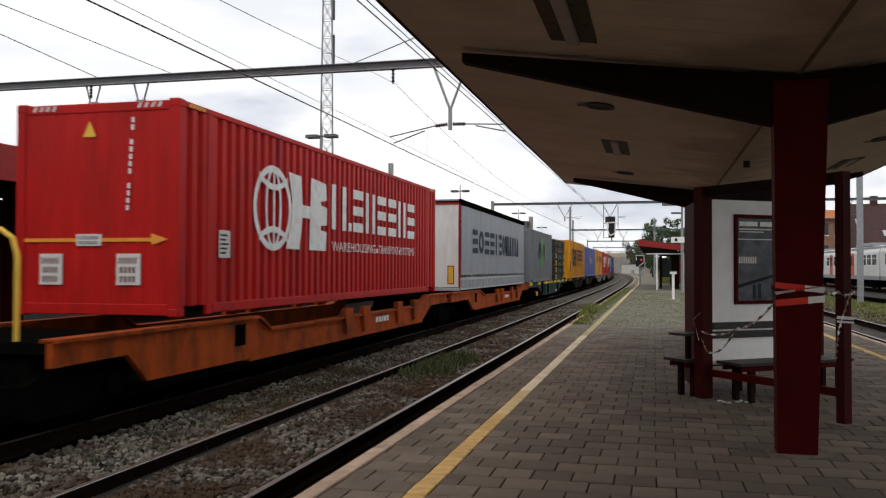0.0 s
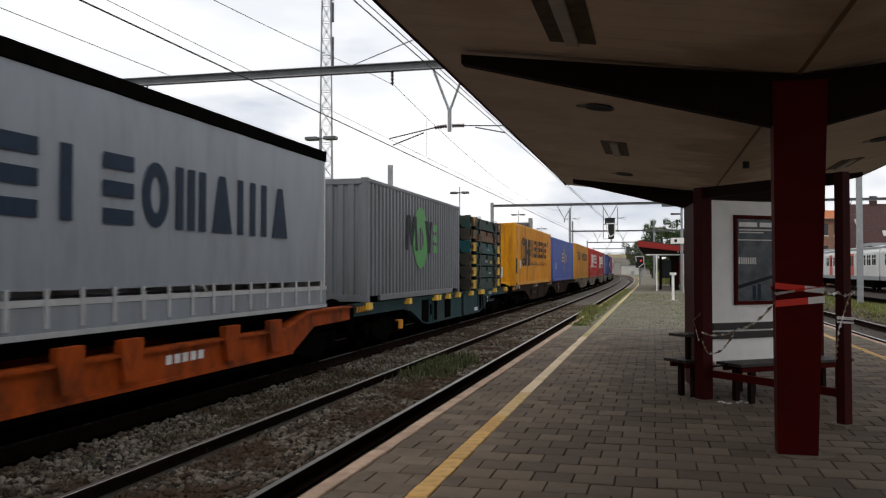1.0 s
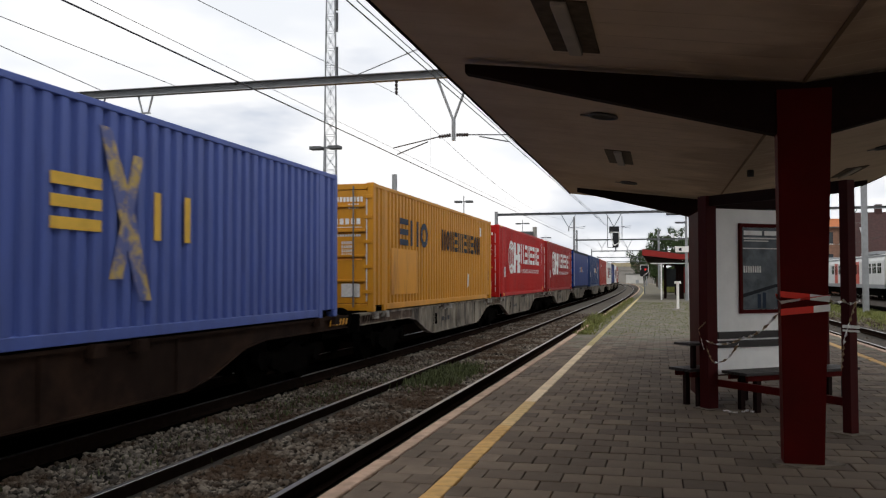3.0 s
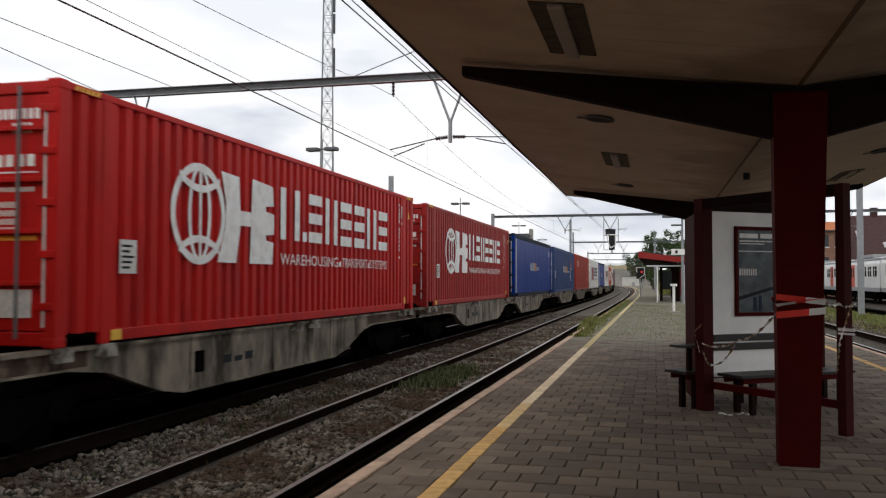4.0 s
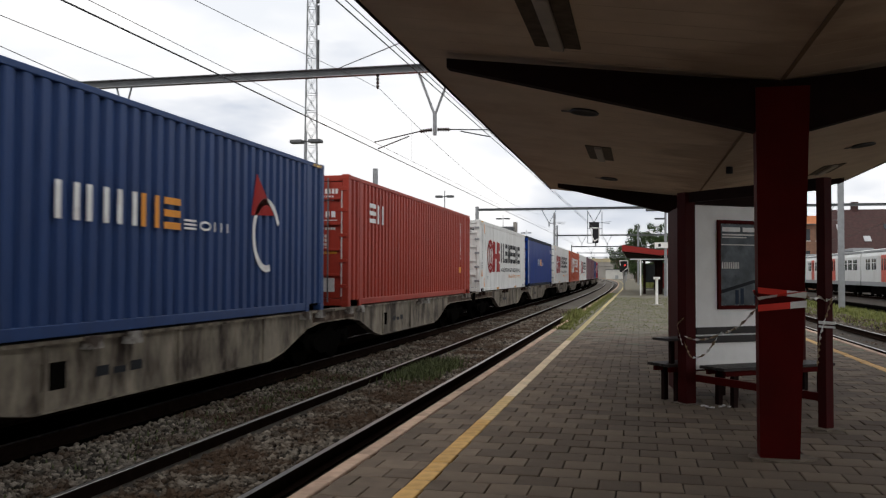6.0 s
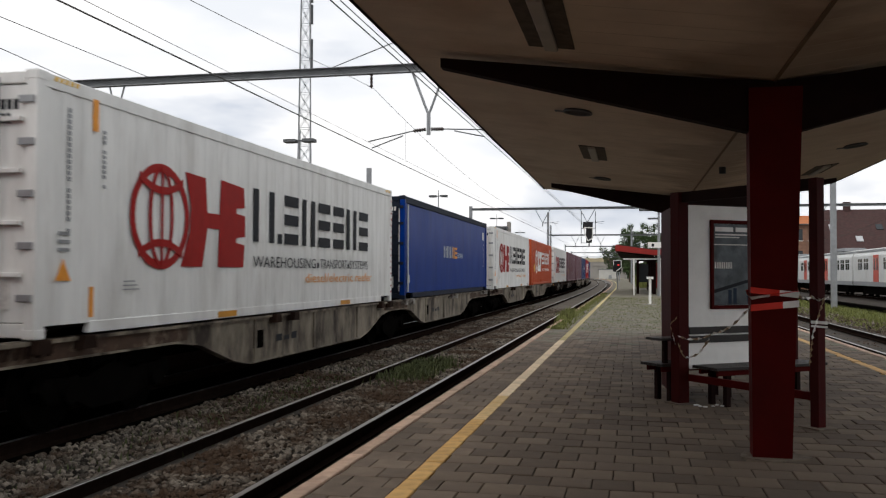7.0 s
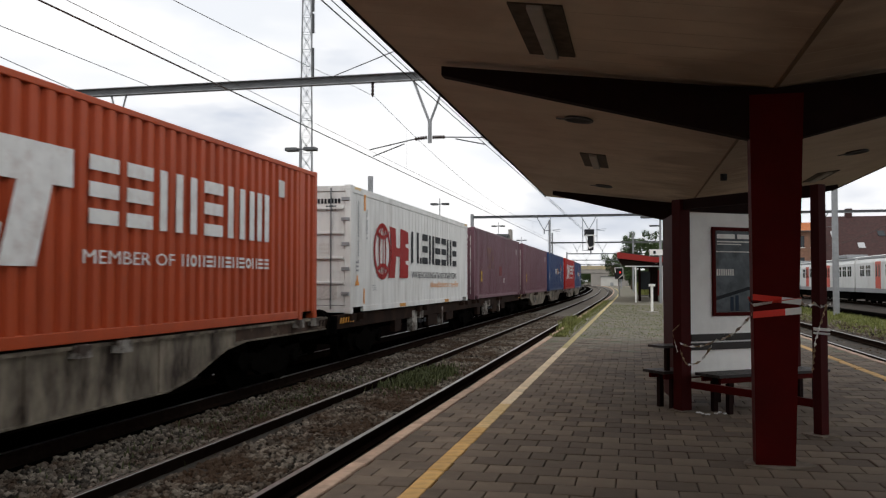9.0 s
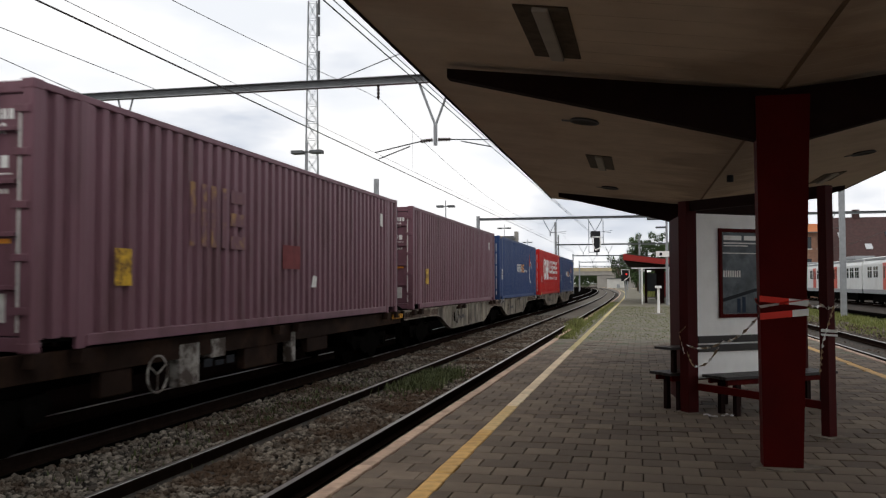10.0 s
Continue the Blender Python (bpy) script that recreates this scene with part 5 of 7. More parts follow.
# lorry trailer and red box on the orange pocket wagon
c = container(10.2, M_RED, "bright red corrugated container with white emblem on a pocket wagon", height=2.90, deck=RAIL_Z + 1.175, doors=False, front=0.010)
house_livery(c, M_INK_W, M_INK_W, M_INK_W)
twist_marks(c, 2.90)
bm = bmesh.new()
prism(bm, [(-1.2, 1.0), (0.85, 1.0), (0.85, 0.95), (1.1, 1.03), (0.85, 1.11), (0.85, 1.05), (-1.2, 1.05)], "y", -LEN / 2 + 0.008, -LEN / 2 + 0.014)
part("arrow_mark", bm, M_INK_O, c, "orange painted arrow")


def end_sticker(th, x0, x1, z0, z1, rows=3, ink=None):
    """A white sticker on a leading end wall with rows of small unreadable print."""
    y = -LEN / 2
    bm = bmesh.new()
    prism(bm, [(x0, z0), (x1, z0), (x1, z1), (x0, z1)], "y", y - 0.004, y + 0.016)
    p = part("label_plate", bm, M_LABEL, th, "white warning sticker")
    bm = bmesh.new()
    w, h = x1 - x0, (z1 - z0) / (rows + 0.4)
    for k in range(rows):
        n = (6, 4, 4)[k % 3] if rows > 2 else 9
        for j in range(n):
            u = x0 + w * (0.10 + 0.80 * (j + (0 if n > 5 else 0.3)) / (n + (0 if n > 5 else 0.6)))
            zz = z1 - (k + 1.1) * h
            prism(bm, [(u, zz), (u + 0.55 * w * 0.8 / n, zz), (u + 0.55 * w * 0.8 / n, zz + 0.66 * h), (u, zz + 0.66 * h)], "y", y - 0.007, y - 0.004)
    tagged(part("print_bar", bm, ink or M_PRINT, p), kind="stuff")


M_PRINT = mat("faded_maroon_print", (0.16, 0.075, 0.07), 0.6, vary=0.4, scale=30, bump=0)
end_sticker(c, -0.85, -0.50, 0.42, 0.84)
end_sticker(c, 0.34, 0.70, 0.42, 0.84)
end_sticker(c, -0.28, 0.10, 0.945, 1.105, 2, M_STEELD)
for x0 in (-1.0, 0.62):
    bm = bmesh.new()
    for k in range(4):
        u = x0 + 0.10 * k
        prism(bm, [(u, 2.79), (u + 0.045, 2.79), (u + 0.085, 2.86), (u + 0.04, 2.86)], "y", -LEN / 2 + 0.004, -LEN / 2 + 0.012)
    part("hazard_stripes", bm, M_LABEL, c, "worn pale height stripes")
bm = bmesh.new()
prism(bm, [(-0.2, 2.42), (0.0, 2.42), (-0.1, 2.63)], "y", -LEN / 2 + 0.002, -LEN / 2 + 0.016)
part("warning_triangle", bm, M_INK_Y, c)
bm = bmesh.new()
for k in range(13):
    if k not in (4, 10):
        z = 1.42 + 0.098 * k
        u = 0.47 + 0.006 * k
        prism(bm, [(u, z), (u + 0.038, z), (u + 0.038, z + 0.07), (u, z + 0.07)], "y", -LEN / 2 + 0.004, -LEN / 2 + 0.014)
tagged(part("code_mark", bm, M_INK_W, c), kind="stuff")
pocket_wagon(10.2, LEN, True, "orange pocket wagon half carrying a red container")


def trailer(s0, L=13.85):
    """A curtain-sided lorry trailer; its rear doors lead."""
    w, H = 1.275, 2.98
    th = thing("lorry_trailer", pose(TRACK_B, s0 + L / 2, RAIL_Z + 1.10), "grey curtain-sided lorry trailer with dark word mark", "lorry trailer", TRAIN)
    for side in (-1, 1):
        bm = bmesh.new()
        n, m = 56, 8
        g = [[bm.verts.new((side * (w - 0.012 + 0.010 * noise.noise((k * 0.3, j * 0.6, 2.0))), -L / 2 + 0.08 + (L - 0.16) * k / n, 0.52 + (H - 0.72) * j / m)) for j in range(m + 1)] for k in range(n + 1)]
        for k in range(n):
            for j in range(m):
                bm.faces.new((g[k][j], g[k + 1][j], g[k + 1][j + 1], g[k][j + 1]))
        bmesh.ops.recalc_face_normals(bm, faces=bm.faces[:])
        for f in bm.faces:
            f.smooth = True
        part("curtain", bm, M_TARP, th, "taut grey tarpaulin curtain")
        part("top_rail", rbox(*sorted((side * (w - 0.08), side * (w + 0.012))), -L / 2, L / 2, H - 0.20, H, 0.02), M_BOGIE_SHADE, th, "black roof rail")
        b = part("side_board", rbox(*sorted((side * (w - 0.05), side * (w + 0.004))), -L / 2, L / 2, 0.06, 0.36, 0.01), M_TARP, th)
        bm = bmesh.new()
        box(bm, *sorted((side * (w - 0.02), side * (w + 0.014))), -L / 2, L / 2, 0.36, 0.43)
        box(bm, *sorted((side * (w - 0.02), side * (w + 0.014))), -L / 2, L / 2, 0.03, 0.09)
        part("aluminium_rail", bm, M_ALU, b)
        bm = bmesh.new()
        for k in range(24):
            y = -L / 2 + 0.3 + k * (L - 0.6) / 23
            box(bm, *sorted((side * (w + 0.004), side * (w + 0.022))), y - 0.035, y + 0.035, 0.13, 0.54)
        part("curtain_buckle", bm, M_ALU, b, "row of curtain buckles")
    part("roof", rbox(-w + 0.05, w - 0.05, -L / 2 + 0.02, L / 2 - 0.02, H - 0.06, H - 0.01), M_TARP, th)
    part("front_wall", rbox(-w + 0.02, w - 0.02, L / 2 - 0.08, L / 2 - 0.01, 0.1, H - 0.15), M_WHITE, th)
    for side in (-1, 1):
        x0, x1 = sorted((side * 0.008, side * (w - 0.09)))
        part("rear_door", rbox(x0, x1, -L / 2 + 0.02, -L / 2 + 0.07, 0.12, H - 0.18, 0.008), M_WHITE, th)
        part("door_edge", rbox(*sorted((side * (w - 0.088), side * (w - 0.03))), -L / 2 - 0.004, -L / 2 + 0.06, 0.1, H - 0.15), M_INK_R, th, "red reflective edge")
    part("door_edge", rbox(-w + 0.09, w - 0.09, -L / 2 - 0.004, -L / 2 + 0.06, H - 0.178, H - 0.12), M_INK_R, th)
    part("rear_bumper", rbox(-w + 0.05, w - 0.05, -L / 2 - 0.01, -L / 2 + 0.08, 0.0, 0.10, 0.01), M_ALU, th)
    bm = rbox(0.82, 1.04, -L / 2 + 0.008, -L / 2 + 0.019, 0.22, 0.82)
    p = part("marker_board", bm, M_INK_R, th, "yellow and red marker board")
    part("marker_field", rbox(0.85, 1.01, -L / 2 + 0.004, -L / 2 + 0.0075, 0.25, 0.79), M_INK_Y, p)
    mark_blocks(th, w + 0.004, -L / 2 + 1.85, -L / 2 + 6.55, 1.26, 2.08, "eoeei", M_INK_N)
    mark_blocks(th, w + 0.004, -L / 2 + 7.0, -L / 2 + 12.05, 1.26, 2.08, "eomahia", M_INK_N)
    for y in (-L / 2 + 2.2, -L / 2 + 3.5, -L / 2 + 4.8):
        bm = bmesh.new()
        for side in (-1, 1):
            rod(bm, (side * 0.75, y, -0.30), (side * 1.15, y, -0.30), 0.45, 24)
        part("axle_wheels", bm, M_BOGIE_SHADE, th, "black rubber trailer tyres")
    part("chassis", rbox(-0.5, 0.5, -L / 2 + 0.3, L / 2 - 0.3, -0.25, 0.0), M_BOGIE_SHADE, th)
    LOADS.append((th, s0 + L / 2))


trailer(27.2)
pocket_wagon(27.2, 13.85, False, "orange pocket wagon half carrying a lorry trailer")

# grey box and stacked racks
c = container(43.55, M_GREY, "grey corrugated thirty foot container with green disc mark", length=9.15, height=2.75, doors=False)
y0 = -9.15 / 2
bm = bmesh.new()
for k in range(32):
    a, b = 2 * math.pi * k / 32, 2 * math.pi * (k + 1) / 32
    prism(bm, [(y0 + 4.42 + 0.74 * math.cos(a), 1.57 + 0.82 * math.sin(a)), (y0 + 4.42 + 0.74 * math.cos(b), 1.57 + 0.82 * math.sin(b)),
               (y0 + 4.42 + 0.27 * math.cos(b), 1.55 + 0.30 * math.sin(b)), (y0 + 4.42 + 0.27 * math.cos(a), 1.55 + 0.30 * math.sin(a))], "x", W, W + 0.003)
bmesh.ops.remove_doubles(bm, verts=bm.verts[:], dist=1e-4)
part("disc_mark", bm, M_INK_G, c, "green painted ring with a grey middle")
bm = bmesh.new()
prism(bm, [(y0 + 2.98, 1.22), (y0 + 3.20, 1.22), (y0 + 3.30, 1.85), (y0 + 3.50, 1.35), (y0 + 3.62, 1.35), (y0 + 3.82, 1.85), (y0 + 3.90, 1.22), (y0 + 4.12, 1.22), (y0 + 3.98, 2.12), (y0 + 3.72, 2.12), (y0 + 3.56, 1.68), (y0 + 3.40, 2.12), (y0 + 3.12, 2.12)], "x", W + 0.004, W + 0.008)
part("zigzag_mark", bm, M_INK_K, c)
bm = bmesh.new()
prism(bm, [(y0 + 4.85, 2.06), (y0 + 5.2, 2.06), (y0 + 5.35, 1.6), (y0 + 5.4, 2.06), (y0 + 5.65, 2.06), (y0 + 5.4, 1.18), (y0 + 5.2, 1.18)], "x", W + 0.004, W + 0.008)
part("wedge_mark", bm, M_INK_K, c)
bm = bmesh.new()
for k in range(3):
    prism(bm, rect(y0 + 5.75, y0 + 6.25, 1.2 + 0.3 * k, 1.4 + 0.3 * k), "x", W, W + 0.004)
part("bar_mark", bm, M_INK_G, c)
w = wagon(43.55, 9.15, True, M_WAGON_G, "dark green-grey container wagon half with deep sill and yellow brackets", style="belly", bracket=M_INK_Y, gaps=((4.85, 5.75), (6.1, 6.6), (7.5, 8.3)), supports=(0.12, 3.3, 6.1, 6.45, 7.67, 9.03), runs_on=True)
part("hanging_cap", rod(bmesh.new(), (1.14, 2.79 - 9.15 / 2, 0.38), (1.14, 2.79 - 9.15 / 2, 0.60), 0.10, 12), M_INK_O, w, "small orange hanging cap")


M_PLATE = mat("chipped_yellow_paint", (0.60, 0.36, 0.03), 0.6, vary=0.2, scale=5, dirt=(0.10, 0.045, 0.015), dirt_amount=0.95, dscale=4.0, cover=0.46, edge=0.12)
M_RUSTY = mat("rusty_plate_paint", (0.13, 0.075, 0.045), 0.8, vary=0.35, scale=5, dirt=(0.04, 0.02, 0.012), dirt_amount=0.9, dscale=4.0)


M_TEAL = mat("teal_rack_paint", (0.003, 0.052, 0.056), 0.6, vary=0.2, scale=2, dirt=(0.02, 0.022, 0.02), dirt_amount=0.8, dscale=2.2)
M_OLIVE = mat("sooty_olive_rack_paint", (0.030, 0.027, 0.021), 0.8, vary=0.3, scale=3, dirt=(0.07, 0.045, 0.03), dirt_amount=0.6, dscale=3)
M_RACKG = mat("dull_green_rack_paint", (0.012, 0.040, 0.033), 0.7, vary=0.25, scale=2, dirt=(0.06, 0.036, 0.022), dirt_amount=0.7, dscale=1.6)


def rack_stack(s0, L=6.1):
    w = 1.22
    group = "stacked folding racks"
    rnd = random.Random(21)
    beams = (M_OLIVE, M_OLIVE, M_OLIVE, M_TEAL, M_OLIVE, M_RACKG)
    sides = (M_RACKG, M_RACKG, M_RACKG, M_TEAL, M_RUSTY, M_RACKG)
    for k in range(6):
        z = 0.435 * k
        shift = rnd.uniform(-0.03, 0.03)
        th = thing("flat_rack", pose(TRACK_B, s0 + L / 2 + shift, DECK + z), ("teal" if k == 3 else "sooty dark green") + " folded flat rack in a stack of six", "flat rack", group)
        beam, side_m = beams[k], sides[k]
        # near-black block fills the gaps in place of their shade
        part("core", rbox(-w + 0.14, w - 0.14, -L / 2 + 0.40, L / 2 - 0.40, -0.005, 0.428), M_BOGIE_SHADE, th)
        for end in (-1, 1):
            y0, y1 = sorted((end * (L / 2 - 0.16), end * (L / 2 - 0.01)))
            part("end_beam", rbox(-w + 0.18, w - 0.18, y0, y1, 0.30, 0.415, 0.012), beam, th)
            part("end_lip", rbox(-w + 0.3, w - 0.3, *sorted((end * (L / 2 - 0.30), end * (L / 2 - 0.17))), 0.235, 0.285, 0.006), M_RUSTY, th)
            for side in (-1, 1):
                bm = bmesh.new()
                prism(bm, [(side * (w - 0.18), 0.02), (side * (w - 0.30), 0.02), (side * (w - 0.34), 0.12), (side * (w - 0.46), 0.299), (side * (w - 0.18), 0.299)], "y", y0 + 0.02, y1 - 0.02)
                part("gusset", bm, beam, th)
                c = part("corner_block", rbox(*sorted((side * (w - 0.18), side * w)), *sorted((end * (L / 2 - 0.22), end * L / 2)), 0.0, 0.428, 0.014), beam, th)
                # thin black sheet for the shade inside the recess
                part("pocket", rbox(*sorted((side * (w - 0.01), side * (w + 0.003))), *sorted((end * (L / 2 - 0.18), end * (L / 2 - 0.05))), 0.15, 0.37), M_BOGIE_SHADE, c, "black sheet painting the shade of a lock pocket")
                part("hinge_lug", rbox(*sorted((side * (w - 0.16), side * (w - 0.01))), *sorted((end * (L / 2 - 0.38), end * (L / 2 - 0.25))), 0.05, 0.36, 0.03), M_OLIVE, th)
                bm = rbox(*sorted((side * (w - 0.03), side * (w + 0.035))), *sorted((end * (L / 2 - 0.42), end * (L / 2 - 0.92))), 0.07, 0.37, 0.008)
                plate = part("end_plate", bm, M_PLATE if k < 4 else M_RUSTY, th, "rust-streaked yellow plate" if k < 4 else "rusty brown plate")
                if k == 5:
                    part("paint_rest", rbox(*sorted((side * (w + 0.034), side * (w + 0.038))), *sorted((end * (L / 2 - 0.44), end * (L / 2 - 0.62))), 0.20, 0.36), M_PLATE, plate, "flaking yellow remains")
                part("shoulder", rbox(*sorted((side * (w - 0.12), side * (w + 0.008))), *sorted((end * (L / 2 - 0.93), end * (L / 2 - 1.42))), 0.235, 0.405, 0.01), side_m if k != 4 else M_RACKG, th)
                part("lug", rbox(*sorted((side * (w - 0.1), side * w)), *sorted((end * (L / 2 - 1.06), end * (L / 2 - 1.32))), 0.05, 0.22, 0.03), M_RUSTY if k in (0, 4) else M_OLIVE, th)
        for side in (-1, 1):
            sb = part("side_beam", rbox(*sorted((side * (w - 0.09), side * (w - 0.03))), -L / 2 + 1.75, L / 2 - 1.55, 0.04, 0.40, 0.01), side_m, th)
            part("flange", rbox(*sorted((side * (w - 0.088), side * (w + 0.012))), -L / 2 + 0.95, L / 2 - 0.95, 0.01, 0.045, 0.006), side_m, sb)
            for j, y in enumerate((-L / 2 + 1.80, -L / 2 + 3.2, L / 2 - 1.62)):
                part("stake_pocket", rbox(*sorted((side * (w - 0.04), side * (w + 0.02))), y - 0.09, y + 0.09, 0.26, 0.40, 0.014), side_m if j == 1 else M_OLIVE, sb)
            # darker box puts the step's shade into the colour
            part("shadowed_step", rbox(*sorted((side * (w - 0.04), side * (w - 0.012))), -L / 2 + 1.9, -L / 2 + 2.15 + 0.1 * (k % 2), 0.05, 0.20, 0.01), M_OLIVE, sb)
            if k in (0, 1, 2, 3):
                yy = (-0.3, 0.5, -0.2, 0.2)[k]
                for j in range(5):
                    part("stencil_bar", rbox(*sorted((side * (w - 0.03), side * (w - 0.027))), yy + 0.11 * j, yy + 0.07 + 0.11 * j, 0.13, 0.20), M_STEEL if k else M_OLIVE, sb)
            if k in (2, 3):
                part("label_plate", rbox(*sorted((side * (w - 0.03), side * (w - 0.026))), (0.8, -1.0)[k - 2], (1.1, -0.75)[k - 2], 0.09, 0.19), M_PLATE, sb, "small worn yellow plate")
        LOADS.append((th, s0 + L / 2 + shift))
    for y in (-L / 2 + 1.55, L / 2 - 1.30):
        th = thing("lashing_bar", pose(TRACK_B, s0 + L / 2, DECK), "thin grey steel bar that ties the rack stack", "lashing bar", "bars tying the racks")
        part("rod", rod(bmesh.new(), (w + 0.05, y, 0.0), (w + 0.05, y, 2.60), 0.012, 8), M_STEELD, th)
        part("hook", rbox(w - 0.1, w + 0.07, y - 0.03, y + 0.03, 2.60, 2.63, 0.005), M_STEEL, th)
        LOADS.append((th, s0 + L / 2))


rack_stack(54.5)
w = wagon(54.5, 7.2, False, M_WAGON_G, "dark teal container wagon half with yellow brackets under racks", bracket=M_INK_Y, supports=(0.12, 1.7, 2.1, 4.6, 7.08), runs_on=True)
flat(rect(-2.6, -1.9, 0.40, 0.52), 1.165, "label_plate", M_LABEL, w, "white stencilled plate")
flat(rect(-0.2, -0.12, 0.62, 0.84), 1.165, "label_plate", M_LABEL, w, "small white plate")
flat(rect(0.1, 0.75, 0.90, 1.02), 1.165, "label_plate", M_STEEL, w, "grey print field")
flat(rect(-1.75, -0.95, 0.36, 1.05), 1.1625, "soot_patch", M_BOGIE_SHADE, w, "black patch on the sill")

c = container(64.2, M_YELLOW, "yellow corrugated container with dark blue emblem", height=2.86, doors=False)
house_livery(c, M_INK_K, M_INK_K, M_INK_K, globe=2.50, block=(2.97, 4.83), word=(5.02, 11.36), z=0.93, label=False)
twist_marks(c, 2.86)
upright_code(c, W, LEN / 2 - 1.35, 1.5, 2.6, M_INK_K)
flat(rect(LEN / 2 - 1.95, LEN / 2 - 1.65, 2.05, 2.38), W, "blue_plate", M_BLUE, c, "blue and white sticker")
flat(rect(-LEN / 2 + 0.12, -LEN / 2 + 0.55, 0.55, 1.25), W + 0.003, "door_gap", M_INK_K, c, "black panel")
for x0 in (-0.98, 0.32):
    end_sticker(c, x0, x0 + 0.36, 0.40, 0.84)
end_sticker(c, -0.90, -0.62, 1.28, 1.44, 2, M_STEELD)
flat_spot = bmesh.new()
prism(flat_spot, [(-0.26, 1.40), (-0.14, 1.38), (-0.09, 1.50), (-0.13, 1.72), (-0.24, 1.74), (-0.28, 1.58)], "y", -LEN / 2 + 0.008, -LEN / 2 + 0.014)
part("scrape", flat_spot, M_LABEL, c, "white scraped patch")
bm = bmesh.new()
for k in range(11):
    if k != 4:
        prism(bm, [(0.48, 1.45 + 0.105 * k), (0.55, 1.45 + 0.105 * k), (0.55, 1.53 + 0.105 * k), (0.48, 1.53 + 0.105 * k)], "y", -LEN / 2 + 0.002, -LEN / 2 + 0.014)
tagged(part("code_mark", bm, M_INK_K, c), kind="stuff")
bm = bmesh.new()
prism(bm, [(-0.22, 2.28), (0.0, 2.28), (-0.11, 2.5)], "y", -LEN / 2 + 0.002, -LEN / 2 + 0.014)
part("warning_triangle", bm, M_INK_O, c)
flat(rect(-LEN / 2 + 1.25, -LEN / 2 + 1.55, 0.8, 1.18), W + 0.005, "label_plate", M_LABEL, c, "white sticker")
w = wagon(64.2, LEN, True, M_WAGON_B, "brown rusty container wagon half with deep sill", bracket=M_BRKT)
h0 = -LEN / 2 - 0.55
part("handrail", tube([(0.2, h0, 1.08), (0.25, h0, 1.26), (1.02, h0, 1.26), (1.10, h0, 1.08)], 0.018), M_INK_Y, w, "pale yellow bent handrail")

c = container(79.0, M_LILAC, "faded blue corrugated container with yellow mark", height=2.75)
y0 = -LEN / 2
mark_blocks(c, W, y0 + 5.5, y0 + 6.35, 1.25, 1.85, "e", M_INK_Y)
mark_blocks(c, W, y0 + 7.4, y0 + 8.25, 1.2, 1.8, "h", M_INK_Y)
bm = bmesh.new()
prism(bm, [(y0 + 6.30, 2.46), (y0 + 6.50, 2.46), (y0 + 6.95, 1.6), (y0 + 7.35, 0.46), (y0 + 7.1, 0.46), (y0 + 6.7, 1.4)], "x", W, W + 0.004)
prism(bm, [(y0 + 6.95, 2.2), (y0 + 7.15, 2.2), (y0 + 6.95, 1.5), (y0 + 6.75, 0.72), (y0 + 6.5, 0.72), (y0 + 6.75, 1.5)], "x", W + 0.0045, W + 0.008)
part("crossed_mark", bm, mat("faded_yellow_strokes", (0.50, 0.36, 0.12), 0.6, dirt=(0.09, 0.12, 0.32), dirt_amount=0.95, dscale=3.5, cover=0.42, edge=0.14), c, "yellow crossed strokes")
label_plate(c, y0 + 1.5, 0.75, 1.15, 0.34)
wagon(79.0, LEN, False, M_WAGON_B, "brown rusty container wagon half with deep sill", wheel=True)

c = container(94.9, M_YELLOW2, "ochre yellow container with dark word mark", height=2.85)
y0 = -LEN / 2
flat(rect(y0 + 1.3, y0 + 3.6, 0.35, 1.45), W, "patch", M_YELLOW, c, "brighter yellow repaint patch")
mark_blocks(c, W, y0 + 2.0, y0 + 4.6, 1.55, 2.2, "eho", M_INK_N)
mark_blocks(c, W, y0 + 6.2, y0 + 11.6, 1.55, 2.15, "hohehieheoh", M_INK_K)
flat(rect(LEN / 2 - 2.1, LEN / 2 - 1.85, 2.2, 2.5), W, "label_plate", M_LABEL, c)
flat([(LEN / 2 - 4.2, 0.42), (LEN / 2 - 3.95, 0.5), (LEN / 2 - 3.9, 0.85), (LEN / 2 - 4.1, 0.9)], W, "scrape", M_LABEL, c, "white scraped patch")
upright_code(c, W, LEN / 2 - 0.62, 0.5, 1.0, M_INK_K, 6)
wagon(94.9, LEN, True, M_WAGON, "weathered beige container wagon half with deep sill", bracket=M_BRKT)

